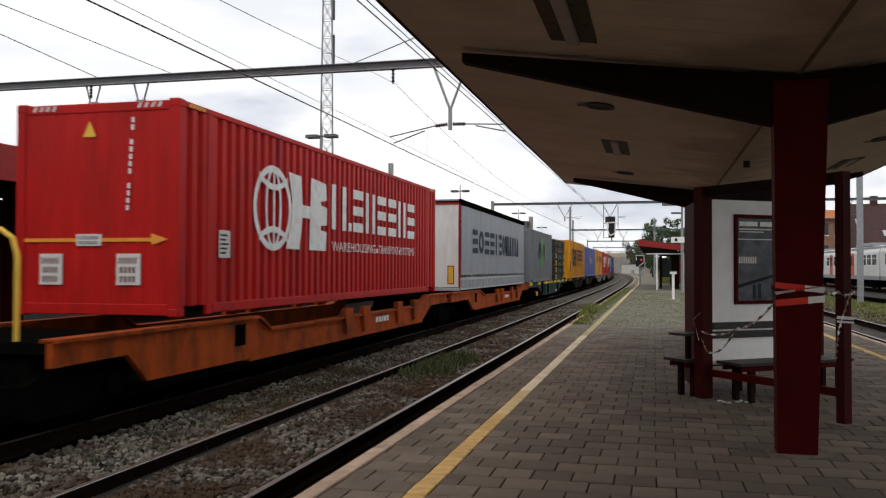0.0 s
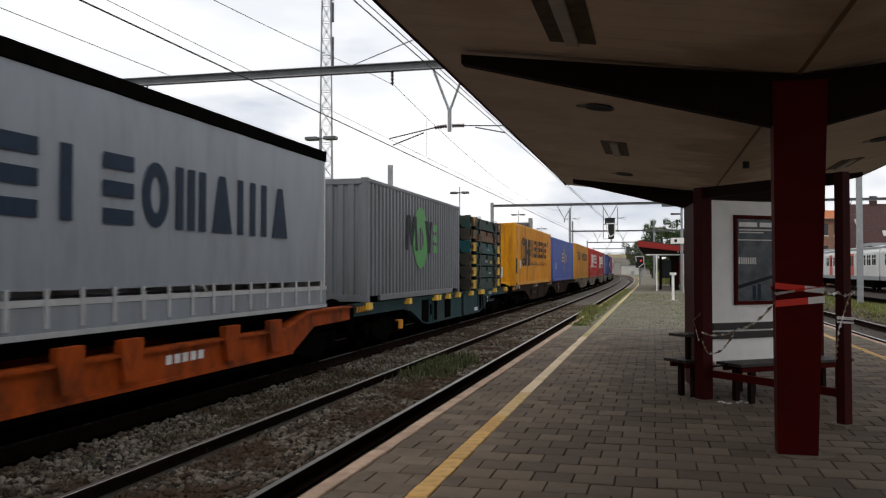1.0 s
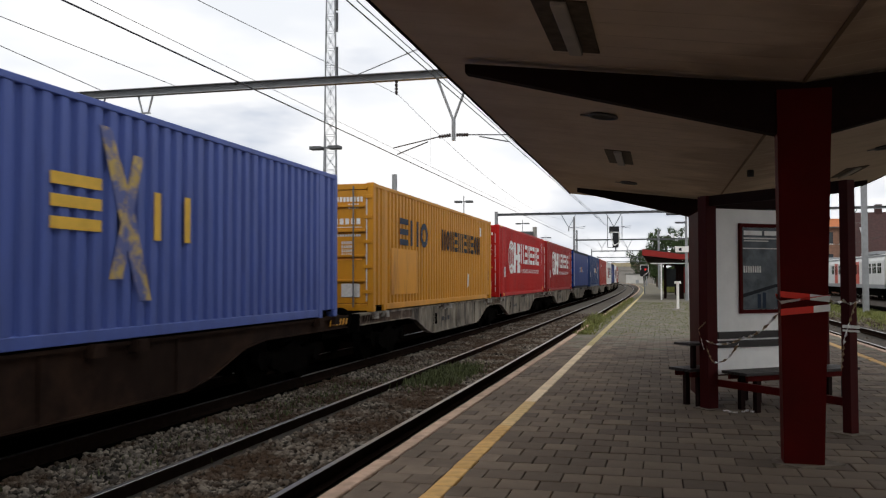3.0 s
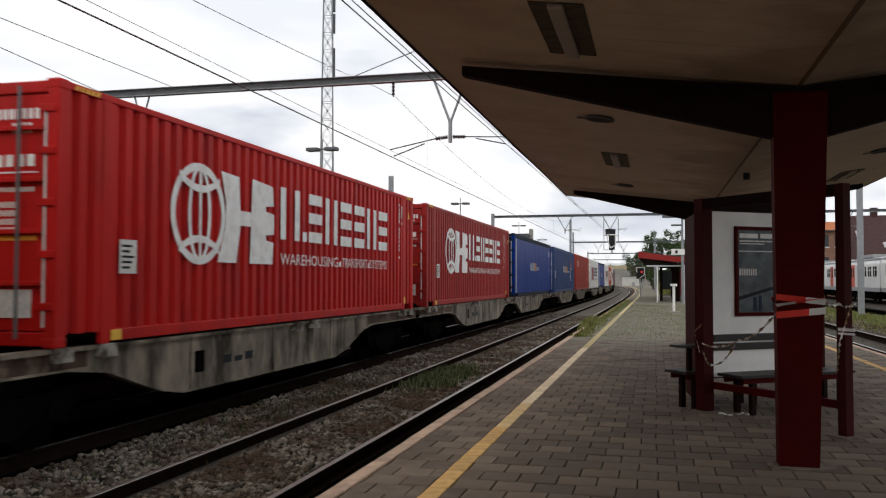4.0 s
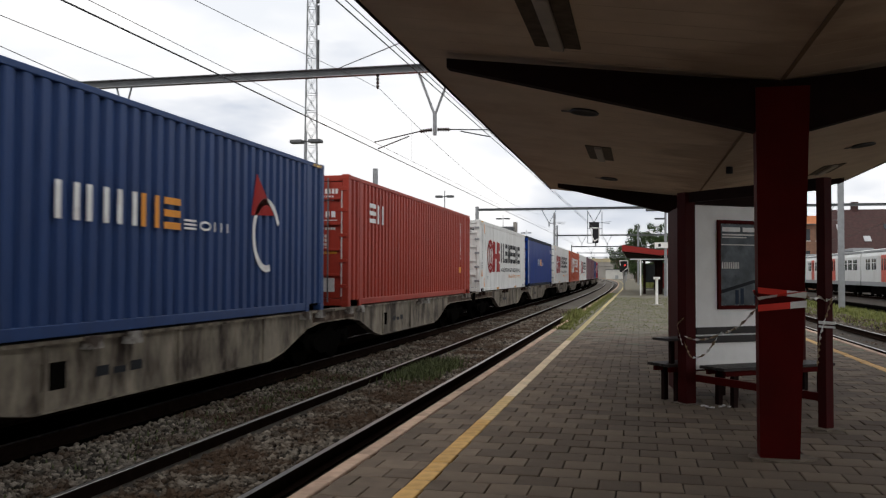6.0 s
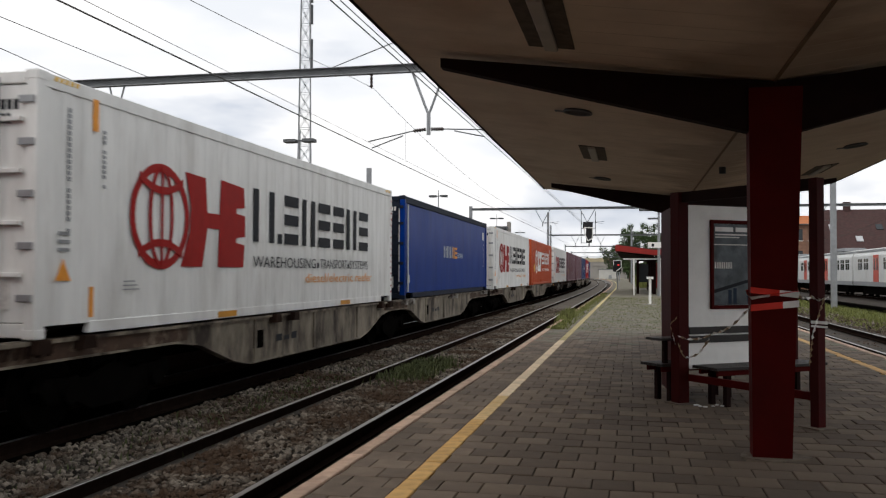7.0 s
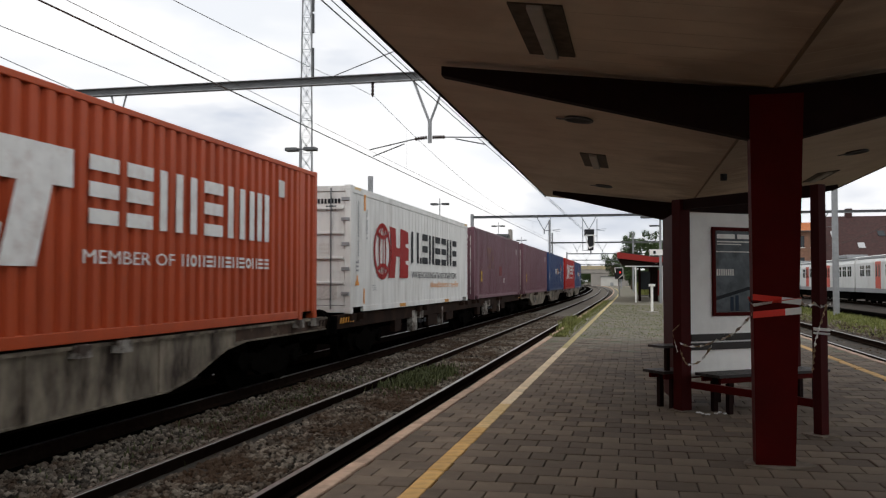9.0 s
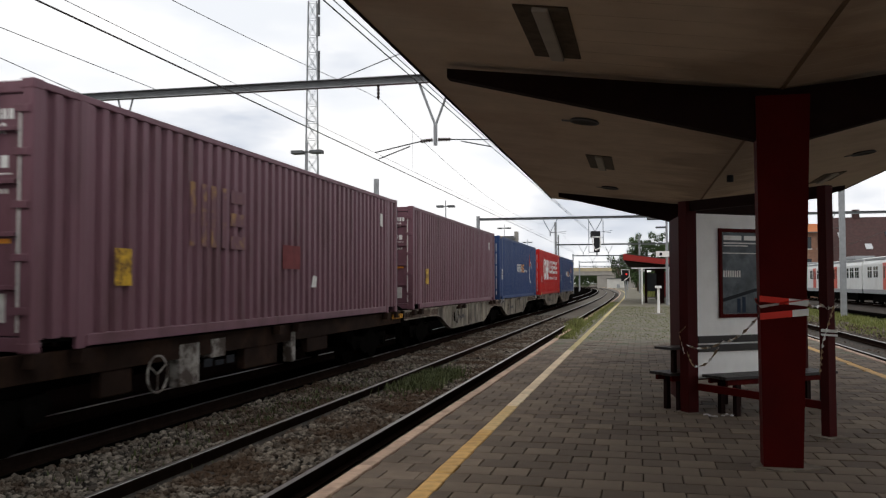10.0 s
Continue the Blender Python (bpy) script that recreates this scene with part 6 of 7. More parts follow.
for s0, m, ink, word, first, text in ((110.3, M_RED, M_INK_W, M_INK_W, False, "bright red corrugated container with white emblem and shut doors"),
                                      (125.4, M_RED2, M_INK_W, M_INK_W, True, "dull red corrugated container with white emblem and shut doors"),
                                      (310.0, M_RED, M_INK_W, M_INK_W, True, "bright red corrugated container near the train's tail")):
    c = container(s0, m, text, height=2.86)
    house_livery(c, ink, word, ink)
    twist_marks(c, 2.86)
    bm = bmesh.new()
    prism(bm, [(-LEN / 2 + 0.95, 0.03), (-LEN / 2 + 1.15, 0.03), (-LEN / 2 + 1.15, 0.15), (-LEN / 2 + 0.95, 0.15)], "x", W, W + 0.004)
    part("label_plate", bm, M_INK_Y, c, "yellow sticker")
    upright_code(c, W, LEN / 2 - 1.28, 1.25, 2.62, M_INK_W)
    upright_code(c, W, LEN / 2 - 1.08, 2.1, 2.58, M_INK_W, 6)
    flat([(LEN / 2 - 0.52, 2.28), (LEN / 2 - 0.34, 2.28), (LEN / 2 - 0.46, 2.47)], W, "warning_triangle", M_INK_Y, c)
    flat(rect(LEN / 2 - 0.85, LEN / 2 - 0.72, 0.16, 0.32), W, "label_plate", M_INK_Y, c, "yellow sticker")
    wagon(s0, LEN, first, M_WAGON, "weathered beige container wagon half with deep sill", bracket=M_BRKT)

for s0, first, text in ((140.7, False, "blue curtain-sided container with a dark roof rail"), (202.26, False, "blue curtain-sided container between white reefers")):
    c = container(s0, M_BLUE, text, height=2.86, style="curtain")
    y0 = -LEN / 2
    mark_blocks(c, W - 0.015, y0 + 5.15, y0 + 6.55, 1.24, 1.63, "hhii", M_INK_P)
    mark_blocks(c, W - 0.015, y0 + 6.6, y0 + 7.35, 1.24, 1.63, "he", M_INK_O)
    mark_blocks(c, W - 0.015, y0 + 7.4, y0 + 8.4, 1.27, 1.44, "eom", M_INK_P)
    flat(rect(LEN / 2 - 1.05, LEN / 2 - 0.72, 2.1, 2.42), W - 0.012, "label_plate", M_LABEL, c, "pale blue sticker")
    flat(rect(y0 + 0.35, y0 + 0.6, 0.45, 0.66), W - 0.012, "label_plate", M_LABEL, c)
    upright_code(c, W - 0.012, LEN / 2 - 0.85, 1.0, 2.0, M_LABEL)
    part("curtain_pole", rod(bmesh.new(), (W + 0.02, y0 + 0.28, 0.2), (W + 0.02, y0 + 0.28, 2.62), 0.028), M_ALU, c)
    wagon(s0, LEN, first, M_WAGON, "weathered beige container wagon half with deep sill", bracket=M_BRKT)

for s0, first, text in ((156.2, True, "dark blue corrugated container with hook mark"), (294.3, False, "dark blue corrugated container near the train's tail"), (324.2, False, "dark blue corrugated container, last of the train")):
    c = container(s0, M_NAVY, text, height=2.86)
    y0 = -LEN / 2
    mark_blocks(c, W, y0 + 5.6, y0 + 7.2, 1.3, 1.72, "hhii", M_INK_W)
    mark_blocks(c, W, y0 + 7.25, y0 + 8.2, 1.3, 1.72, "he", M_INK_O)
    mark_blocks(c, W, y0 + 8.3, y0 + 9.6, 1.32, 1.46, "eom", M_INK_W)
    bm = bmesh.new()
    for k in range(16):
        a, b = 0.35 + 0.29 * k, 0.35 + 0.29 * (k + 1)
        ro, ri = 1.0, 0.82
        prism(bm, [(y0 + 11.0 + 0.55 * ro * math.cos(a), 1.35 + 0.62 * ro * math.sin(a)), (y0 + 11.0 + 0.55 * ro * math.cos(b), 1.35 + 0.62 * ro * math.sin(b)),
                   (y0 + 11.0 + 0.55 * ri * math.cos(b), 1.35 + 0.62 * ri * math.sin(b)), (y0 + 11.0 + 0.55 * ri * math.cos(a), 1.35 + 0.62 * ri * math.sin(a))], "x", W, W + 0.004)
    part("hook_mark", bm, M_INK_W, c, "white hooked ring mark")
    flat([(y0 + 10.4, 1.65), (y0 + 11.3, 1.7), (y0 + 10.6, 2.35)], W, "flag_mark", M_INK_R, c, "red triangular mark")
    label_plate(c, y0 + 0.55, 0.9, 1.35, 0.36)
    twist_marks(c, 2.86)
    wagon(s0, LEN, first, M_WAGON, "weathered beige container wagon half with deep sill", bracket=M_BRKT)

c = container(171.4, M_RUST, "rust red corrugated container with faded white mark", height=2.86)
mark_blocks(c, W, -LEN / 2 + 1.5, -LEN / 2 + 2.6, 1.9, 2.35, "eh", M_INK_W)
upright_code(c, W, LEN / 2 - 1.75, 1.2, 2.5, M_INK_W)
flat(rect(LEN / 2 - 2.0, LEN / 2 - 1.65, 0.75, 0.95), W, "label_plate", M_INK_O, c)
wagon(171.4, LEN, False, M_WAGON, "weathered beige container wagon half with deep sill", bracket=M_BRKT)

for s0, ink, emblem, first, wm, style, text in ((187.25, M_INK_K, M_INK_R, True, M_WAGON, "belly", "white reefer container with red globe emblem"), (217.9, M_INK_K, M_INK_R, True, M_WAGON, "belly", "white reefer container with dark red globe emblem"),
                                         (248.75, M_INK_K, M_INK_R, True, M_WAGON_B, "box", "white reefer container beside purple-brown ones")):
    c = container(s0, M_WHITE, text, height=2.86, style="reefer")
    house_livery(c, ink, emblem, ink, globe=2.46, block=(2.98, 5.0), word=(5.31, 11.62), z=0.80, label=False)
    y0 = -LEN / 2
    side_words(c, "diesel/electric reefer", W, y0 + 7.64, 0.53, 0.19, 4.3, M_INK_O)
    bm = bmesh.new()
    for k in range(16):
        box(bm, W, W + 0.006, LEN / 2 - 0.11, LEN / 2 - 0.055, 0.22 + 0.155 * k, 0.265 + 0.155 * k)
    part("rivet_row", bm, M_INK_R, c, "row of red-rusted rivets")
    flat([(y0 + 0.32, 0.62), (y0 + 0.58, 0.62), (y0 + 0.45, 0.86)], W, "warning_triangle", M_INK_O, c)
    upright_code(c, W, y0 + 0.50, 1.15, 2.55, M_STEEL, 22)
    upright_code(c, W, y0 + 1.15, 1.7, 2.4, M_STEEL, 12)
    for k in range(3):
        flat(rect(y0 + 0.36, y0 + 0.56, 0.94 + 0.09 * k, 0.98 + 0.09 * k), W, "print_bar", M_STEEL, c)
        flat(rect(y0 + 1.6, y0 + 1.95 - 0.05 * k, 0.50 + 0.05 * k, 0.515 + 0.05 * k), W, "print_bar", M_STEEL, c)
    flat(rect(y0 + 0.92, y0 + 1.0, 0.2, 0.55), W, "orange_tab", M_INK_O, c)
    flat(rect(y0 + 0.95, y0 + 1.06, 2.35, 2.72), W, "orange_tab", M_INK_O, c)
    for yy in (4.1, 9.7):
        flat(rect(y0 + yy, y0 + yy + 0.62, 0.04, 0.13), W + 0.002, "fork_pocket_mark", M_YELLOW2, c, "yellow fork pocket mark")
    twist_marks(c, 2.86)
    wagon(s0, LEN, first, wm, "weathered container wagon half under a white reefer", style=style)

c = container(232.95, M_ORANGE, "orange-red corrugated container with white block mark", height=2.86)
y0 = -LEN / 2
globe_mark(c, W, y0 + 2.95, 1.5, 0.75, 0.76, M_INK_W)
bm = bmesh.new()
prism(bm, [(y0 + 3.75, 0.87), (y0 + 4.9, 0.87), (y0 + 5.0, 1.3), (y0 + 4.5, 1.3), (y0 + 4.55, 2.2), (y0 + 3.85, 2.2), (y0 + 4.0, 1.5)], "x", W, W + 0.004)
prism(bm, [(y0 + 4.95, 0.87), (y0 + 5.5, 0.87), (y0 + 5.75, 1.75), (y0 + 6.1, 1.75), (y0 + 6.1, 2.18), (y0 + 4.65, 2.18), (y0 + 4.65, 1.75), (y0 + 5.2, 1.75)], "x", W + 0.0045, W + 0.008)
part("block_emblem", bm, M_INK_W, c, "white slanted block emblem")
mark_blocks(c, W, y0 + 6.4, y0 + 11.4, 1.38, 2.18, "eehiehm", M_INK_W)
side_words(c, "MEMBER OF", W, y0 + 6.3, 0.92, 0.17, 2.0, M_INK_W)
mark_blocks(c, W, y0 + 8.5, y0 + 11.4, 0.92, 1.09, "hohehieheohee", M_INK_W)
flat(rect(y0 + 1.45, y0 + 1.85, 0.85, 1.3), W, "label_plate", M_INK_Y, c, "yellow sticker")
flat(rect(LEN / 2 - 1.9, LEN / 2 - 1.65, 2.2, 2.5), W, "label_plate", M_LABEL, c)
wagon(232.95, LEN, False, M_WAGON, "weathered beige container wagon half with deep sill", bracket=M_BRKT)

M_FADED_R = mat("faded_red_patch", (0.15, 0.028, 0.030), 0.7, vary=0.2)
for s0, first, wm, style, text in ((263.9, False, M_WAGON_B, "box", "purple-brown corrugated container with faded yellow marks"), (279.2, True, M_WAGON, "belly", "purple-brown corrugated container with rusty doors")):
    c = container(s0, M_PURPLE, text, height=2.86)
    y0 = -LEN / 2
    if first is False:
        mark_blocks(c, W, y0 + 3.2, y0 + 4.9, 1.25, 2.15, "hhe", mat("faded_yellow_lettering", (0.30, 0.17, 0.07), 0.7, dirt=(0.150, 0.072, 0.088), dirt_amount=1.0, dscale=3.5, cover=0.38, edge=0.14))
        flat(rect(y0 + 6.4, y0 + 7.2, 0.98, 1.4), W, "patch", M_FADED_R, c, "dull red patch")
        flat([(y0 + 7.75, 0.65), (y0 + 8.0, 0.65), (y0 + 8.05, 0.85), (y0 + 7.85, 0.88)], W, "scrape", M_LABEL, c, "white scraped patch")
    flat(rect(y0 + 1.45, y0 + 1.8, 0.7, 1.15), W, "label_plate", M_PLATE, c, "worn yellow sticker")
    flat(rect(LEN / 2 - 1.5, LEN / 2 - 1.3, 2.1, 2.4), W, "label_plate", M_LABEL, c)
    wagon(s0, LEN, first, wm, "weathered container wagon half under a purple box", style=style, wheel=True)


# ---- overhead line ----
def gantry(s, x0, x1, masts, label, z=7.02):
    x, y, a = along(s)
    th = thing("catenary_gantry", pose(x, y, 0, 0, 0, math.degrees(a)), label, "gantry", "gantries over the tracks")
    bm = bmesh.new()
    h, w, t = 0.11, 0.10, 0.018
    for zz in (z - h, z + h - t):
        box(bm, x0, x1, -w, w, zz, zz + t)
    part("flange", bm, M_STEEL, th)
    part("web", rbox(x0, x1, -0.012, 0.012, z - h + t, z + h - t), M_STEELD, th)
    for mx, top in masts:
        bm = bmesh.new()
        box(bm, mx - 0.13, mx + 0.13, -0.14, -0.12, -0.9, top)
        box(bm, mx - 0.13, mx + 0.13, 0.12, 0.14, -0.9, top)
        box(bm, mx - 0.01, mx + 0.01, -0.12, 0.12, -0.9, top)
        part("mast", bm, M_STEEL, th, "galvanised mast")
    return th


def hanger(th, x, z, half, drop, stem):
    """A V of two bars below the beam, with a stem."""
    part("hanger_bar", rods([((x - half, 0, z - 0.11), (x, 0, z - drop))], 0.035, 8), M_STEEL, th)
    part("hanger_bar", rods([((x + half, 0, z - 0.11), (x, 0, z - drop))], 0.035, 8), M_STEEL, th)
    part("stem", rods([((x, 0, z - drop + 0.03), (x, 0, z - drop - stem))], 0.055, 8), M_STEEL, th)


def insulator(bm, a, b, r=0.05, n=5):
    a, b = Vector(a), Vector(b)
    for k in range(n):
        f0, f1 = k / n, (k + 0.55) / n
        rod(bm, a.lerp(b, f0), a.lerp(b, f1), r, 10)
        rod(bm, a.lerp(b, f1), a.lerp(b, (k + 1) / n), r * 0.5, 8)


def side_arm(th, x, z, sg, reach, rise):
    """A cantilever arm with its insulator that steadies the wire."""
    ins = bmesh.new()
    insulator(ins, (x + sg * 0.08, 0, z), (x + sg * 0.42, 0, z + rise * 0.12))
    part("insulator", ins, M_INSUL, th, "dark ribbed insulator")
    part("steady_arm", rods([((x + sg * 0.42, 0, z + rise * 0.12), (x + sg * reach, 0, z + rise)), ((x + sg * 0.7, 0, z + rise * 0.4 - 0.04), (x + sg * (reach - 0.1), 0, z + rise - 0.18))], 0.018), M_STEELD, th)


g1 = gantry(22.3, -34.0, 12.4, ((-34.0, 7.3), (12.4, 7.3)), "long galvanised steel catenary gantry beam")
hanger(g1, -5.27, 7.03, 0.45, 1.29, 0.53)
side_arm(g1, -5.27, 5.36, -1, 1.67, -0.28)
side_arm(g1, -5.27, 5.36, 1, 1.6, -0.06)
for x in (-14.53, -16.12):
    for sg in (-1, 1):
        part("hanger_bar", rods([((x + sg * 0.24, 0, 6.91), (x + sg * 0.10, 0, 6.42))], 0.028), M_STEEL, g1)
    part("hanger_foot", rbox(x - 0.16, x + 0.16, -0.03, 0.03, 6.38, 6.42), M_STEEL, g1)
for x in (-6.86, -16.2):
    bm = bmesh.new()
    insulator(bm, (x, 0, 6.91), (x, 0, 6.52), 0.045, 4)
    part("insulator", bm, M_INSUL, g1, "hanging dark insulator")
g2 = gantry(73.0, -13.5, 36.0, ((-13.5, 7.3), (12.4, 7.3), (36, 7.3)), "far steel catenary gantry beam over all tracks")
for x in (-7.33, -3.6, 6.5, 14.4):
    hanger(g2, x, 7.02, 0.6, 1.2, 0.3)
    side_arm(g2, x, 5.8, 1, 1.4, 0.1)
for s, xr in ((124, 8.9), (175, 8.9), (228, 9.0), (285, 9.0)):
    gg = gantry(s, -11.2, xr, ((-11.2, 7.4), (xr, 7.4)), "distant steel catenary gantry beam")
    for x in (-7.33, -3.8):
        hanger(gg, x, 7.02, 0.6, 1.2, 0.3)
for s, off, top in ((110.0, -10.1, 9.3), (150.0, -12.6, 9.9), (96.0, 4.4, 7.6), (132.0, 0.6, 8.6), (190.0, -0.2, 8.0)):
    x, y, a = along(s, off)
    bm = bmesh.new()
    box(bm, -0.14, 0.14, -0.15, 0.15, -0.9, top, 0.01)
    ob = part("line_mast", bm, M_STEEL)
    ob.location = (x, y, 0)
    tagged(ob, "grey steel catenary mast standing beside the track", "mast", "masts along the line")


def wire(name, off, z, s0, s1, r, label, drop_to=None, drift=0.0, sagging=1.15):
    """A wire along the line; drop_to: hangs droppers to a lower wire every few metres."""
    th = thing(name, pose(0, 0, 0), label, "overhead wire", "overhead wires")
    pts = []
    s, k = s0, 0
    while s <= s1 + 0.01:
        f = ((s - 22.3) / 50.7) % 1.0
        sag = (sagging * 4 * f * (1 - f)) if drop_to is not None else 0.0
        x, y, _ = along(s, off + drift * min(s, 60.0))
        p = Vector((x, y, z - sag))
        if drop_to is not None and k % 5 == 0 and s < 90:
            part("dropper", rods([(p, (p.x, p.y, drop_to))], r * 0.5, 4), M_WIRE, th)
        pts.append(p)
        s += 1.7 if s < 30 else 4.2
        k += 1
    part("strand", tube(pts, r), M_WIRE, th)


wire("contact_wire", -4.04, 5.20, -8, 280, 0.010, "dark copper contact wire over the platform track", drift=0.0083)
wire("contact_wire", -3.93, 5.22, -8, 280, 0.008, "twin dark copper contact wire over the platform track", drift=0.0078)
wire("contact_wire", -7.33, 5.09, -8, 280, 0.013, "dark copper contact wire over the goods line")
wire("contact_wire", -7.36, 5.28, -8, 280, 0.005, "thin auxiliary wire over the goods line")
wire("carrier_wire", -6.88, 6.60, -8, 280, 0.006, "thin carrier wire with droppers over the goods line", drop_to=5.07)
wire("carrier_wire", -3.93, 6.60, -8, 280, 0.006, "thin carrier wire with droppers over the platform track", drop_to=5.22)
wire("feeder_wire", -13.5, 7.12, -8.3, 22.3, 0.009, "thin feeder wire strung beside the tracks")
wire("contact_wire", 6.5, 5.2, 5, 280, 0.010, "dark copper contact wire over the eastern track")
wire("carrier_wire", 20.2, 6.4, 20, 280, 0.010, "thin carrier wire with droppers over the far siding", drop_to=5.2)
for a, b in (((-7.98, 22.3, 7.14), (-4.9, 17.5, 6.40)), ((-15.9, 22.3, 7.1), (-18.5, 20.0, 8.4))):
    tagged(part("cross_span_wire", rods([(a, b)], 0.012), M_WIRE), "thin slanting stay wire above the gantry", "overhead wire")


# ---- signals, lamps, masts ----
def hanging_signal():
    th = thing("railway_signal", pose(-3.55, 72.7, -0.2), "black hanging colour light signal with white rim", "signal")
    part("head", rbox(-0.42, 0.40, -0.15, 0.15, 5.50, 6.05, 0.05), M_SIGNAL, th)
    part("head", rbox(-0.16, 0.34, -0.15, 0.15, 4.3, 5.50, 0.05), M_SIGNAL, th)
    bm = rods([((-0.30, -0.17, 5.55), (0.40, -0.17, 5.55)), ((0.40, -0.17, 5.55), (0.40, -0.17, 4.7)), ((0.40, -0.17, 4.7), (0.0, -0.17, 4.45)), ((-0.30, -0.17, 5.55), (-0.2, -0.17, 4.9)), ((-0.2, -0.17, 4.9), (0.0, -0.17, 4.45))], 0.05)
    part("rim", bm, M_PANEL, th, "pale outline rim")
    part("cage", rods([((-0.55, 0, 6.91), (-0.55, 0, 4.3)), ((0.62, 0, 6.91), (0.62, 0, 5.0)), ((-0.55, 0, 4.3), (0.0, 0, 4.3)), ((-0.55, 0, 5.5), (0.62, 0, 5.5))], 0.03), M_STEELD, th)
    part("drop_tube", rods([((0.1, 0, 4.3), (0.1, 0, 3.95))], 0.07, 10), M_STEEL, th)


hanging_signal()
sg = thing("railway_signal", pose(-1.45, 90.0, 0), "black platform signal showing a red light", "signal")
part("head", rbox(-0.42, 0.42, -0.15, 0.15, 1.75, 2.95, 0.08), M_SIGNAL, sg)
part("rim", rods([((-0.40, -0.17, 2.9), (0.40, -0.17, 2.9)), ((0.40, -0.17, 2.9), (0.40, -0.17, 2.2)), ((0.40, -0.17, 2.2), (-0.1, -0.17, 1.8)), ((-0.40, -0.17, 2.9), (-0.35, -0.17, 2.4))], 0.04), M_PANEL, sg, "white outline rim")
part("lens", rod(bmesh.new(), (0.12, -0.16, 2.45), (0.12, -0.20, 2.45), 0.09, 16), M_LED_RED, sg, "glowing red lens")
part("post", rods([((0, 0, 0.0), (0, 0, 1.8))], 0.07, 10), M_STEEL, sg)


def yard_lamp(x, y, top, width):
    th = thing("yard_lamp", pose(x, y, 0), "tall slender mast with a flat double lamp head", "street lamp", "yard lamps")
    part("pole", rod(bmesh.new(), (0, 0, -0.95), (0, 0, top + 0.7), 0.10, 8, 0.06), M_STEEL, th)
    for s in (-1, 1):
        bm = bmesh.new()
        box(bm, *sorted((s * 0.25, s * width / 2)), -0.35, 0.35, top - 0.14, top + 0.12, 0.05)
        part("lamp_head", bm, M_STEELD, th)
    part("cross_arm", rbox(-0.3, 0.3, -0.06, 0.06, top - 0.05, top + 0.05), M_STEELD, th)


for x, y, top, w in ((-23.95, 60, 11.3, 2.4), (-22.4, 100, 10.7, 2.2), (-23.1, 150, 11.2, 2.4), (-26.0, 205, 11.3, 2.4)):
    yard_lamp(x, y, top, w)
bm = rbox(-0.16, 0.16, -0.16, 0.16, -0.95, 9.15, 0.02)
ob = part("line_mast", bm, M_STEEL)
ob.location = (-18.6, 60, 0)
tagged(ob, "grey steel mast behind the goods train", "mast", "masts along the line")


def lattice_tower(x, y, top):
    th = thing("lattice_tower", pose(x, y, 0, 0, 0, 20), "tall slim lattice radio tower with antennas", "radio tower")
    w0, w1 = 1.35, 0.72
    def corner(k, z):
        w = w0 + (w1 - w0) * z / top
        a = math.pi / 2 * k + math.pi / 4
        return Vector((w * math.cos(a), w * math.sin(a), z))
    for k in range(4):
        part("leg", rods([(corner(k, -0.95), corner(k, top))], 0.085), M_STEEL, th)
    n = 17
    for i in range(n):
        z0, z1 = top * i / n, top * (i + 1) / n
        bm = bmesh.new()
        for k in range(4):
            rod(bm, corner(k, z0), corner((k + 1) % 4, z1), 0.032, 5)
            rod(bm, corner((k + 1) % 4, z0), corner(k, z1), 0.032, 5)
            rod(bm, corner(k, z1), corner((k + 1) % 4, z1), 0.035, 5)
        tagged(part("bracing", bm, M_STEEL, th), kind="stuff")
    for z in (top - 10.5, top - 4.2, top - 1.5):
        part("antenna", rbox(0.62, 0.95, -0.2, 0.2, z, z + 4.4 if z < top - 9 else z + 2.4, 0.05), M_STEELD, th, "grey panel antenna")
    part("ladder", rods([((0.75, 0.25, 0), (0.6, 0.2, top))], 0.09), M_STEEL, th)


lattice_tower(-39.3, 100.0, 36.5)

# ---- platform furniture further up ----
th = thing("marker_post", pose(0.88, 44.0, 0), "short white marker post with flat round cap", "marker post")
part("post", rod(bmesh.new(), (0, 0, 0.03), (0, 0, 1.28), 0.065, 16), M_PANEL, th)
part("cap", rod(bmesh.new(), (0, 0, 1.28), (0, 0, 1.40), 0.16, 20), M_PANEL, th)
part("foot", rod(bmesh.new(), (0, 0, 0.0), (0, 0, 0.05), 0.28, 20), M_CONCRETE, th)


def platform_lamp(x, y, top):
    th = thing("platform_lamp", pose(x, y, 0), "grey platform lamp with a flat side head and white sign", "street lamp")
    part("pole", rod(bmesh.new(), (0, 0, 0), (0, 0, top), 0.11, 10, 0.08), M_STEEL, th)
    part("arm", rods([((0, 0, top - 0.05), (-1.1, 0, top - 0.02))], 0.05), M_STEEL, th)
    part("lamp_head", rbox(-1.35, -0.25, -0.18, 0.18, top - 0.16, top + 0.06, 0.04), M_STEELD, th)
    part("lamp_head", rbox(-0.75, -0.05, -0.12, 0.12, top - 0.75, top - 0.62, 0.03), M_STEELD, th)
    part("sign_plate", rbox(-0.75, 0.15, -0.16, -0.12, top - 2.75, top - 2.35, 0.02), M_PANEL, th, "white station sign plate")
    part("sign_bar", rbox(-0.5, -0.32, -0.17, -0.162, top - 2.65, top - 2.45), M_INK_K, th)


platform_lamp(1.85, 62.2, 6.1)


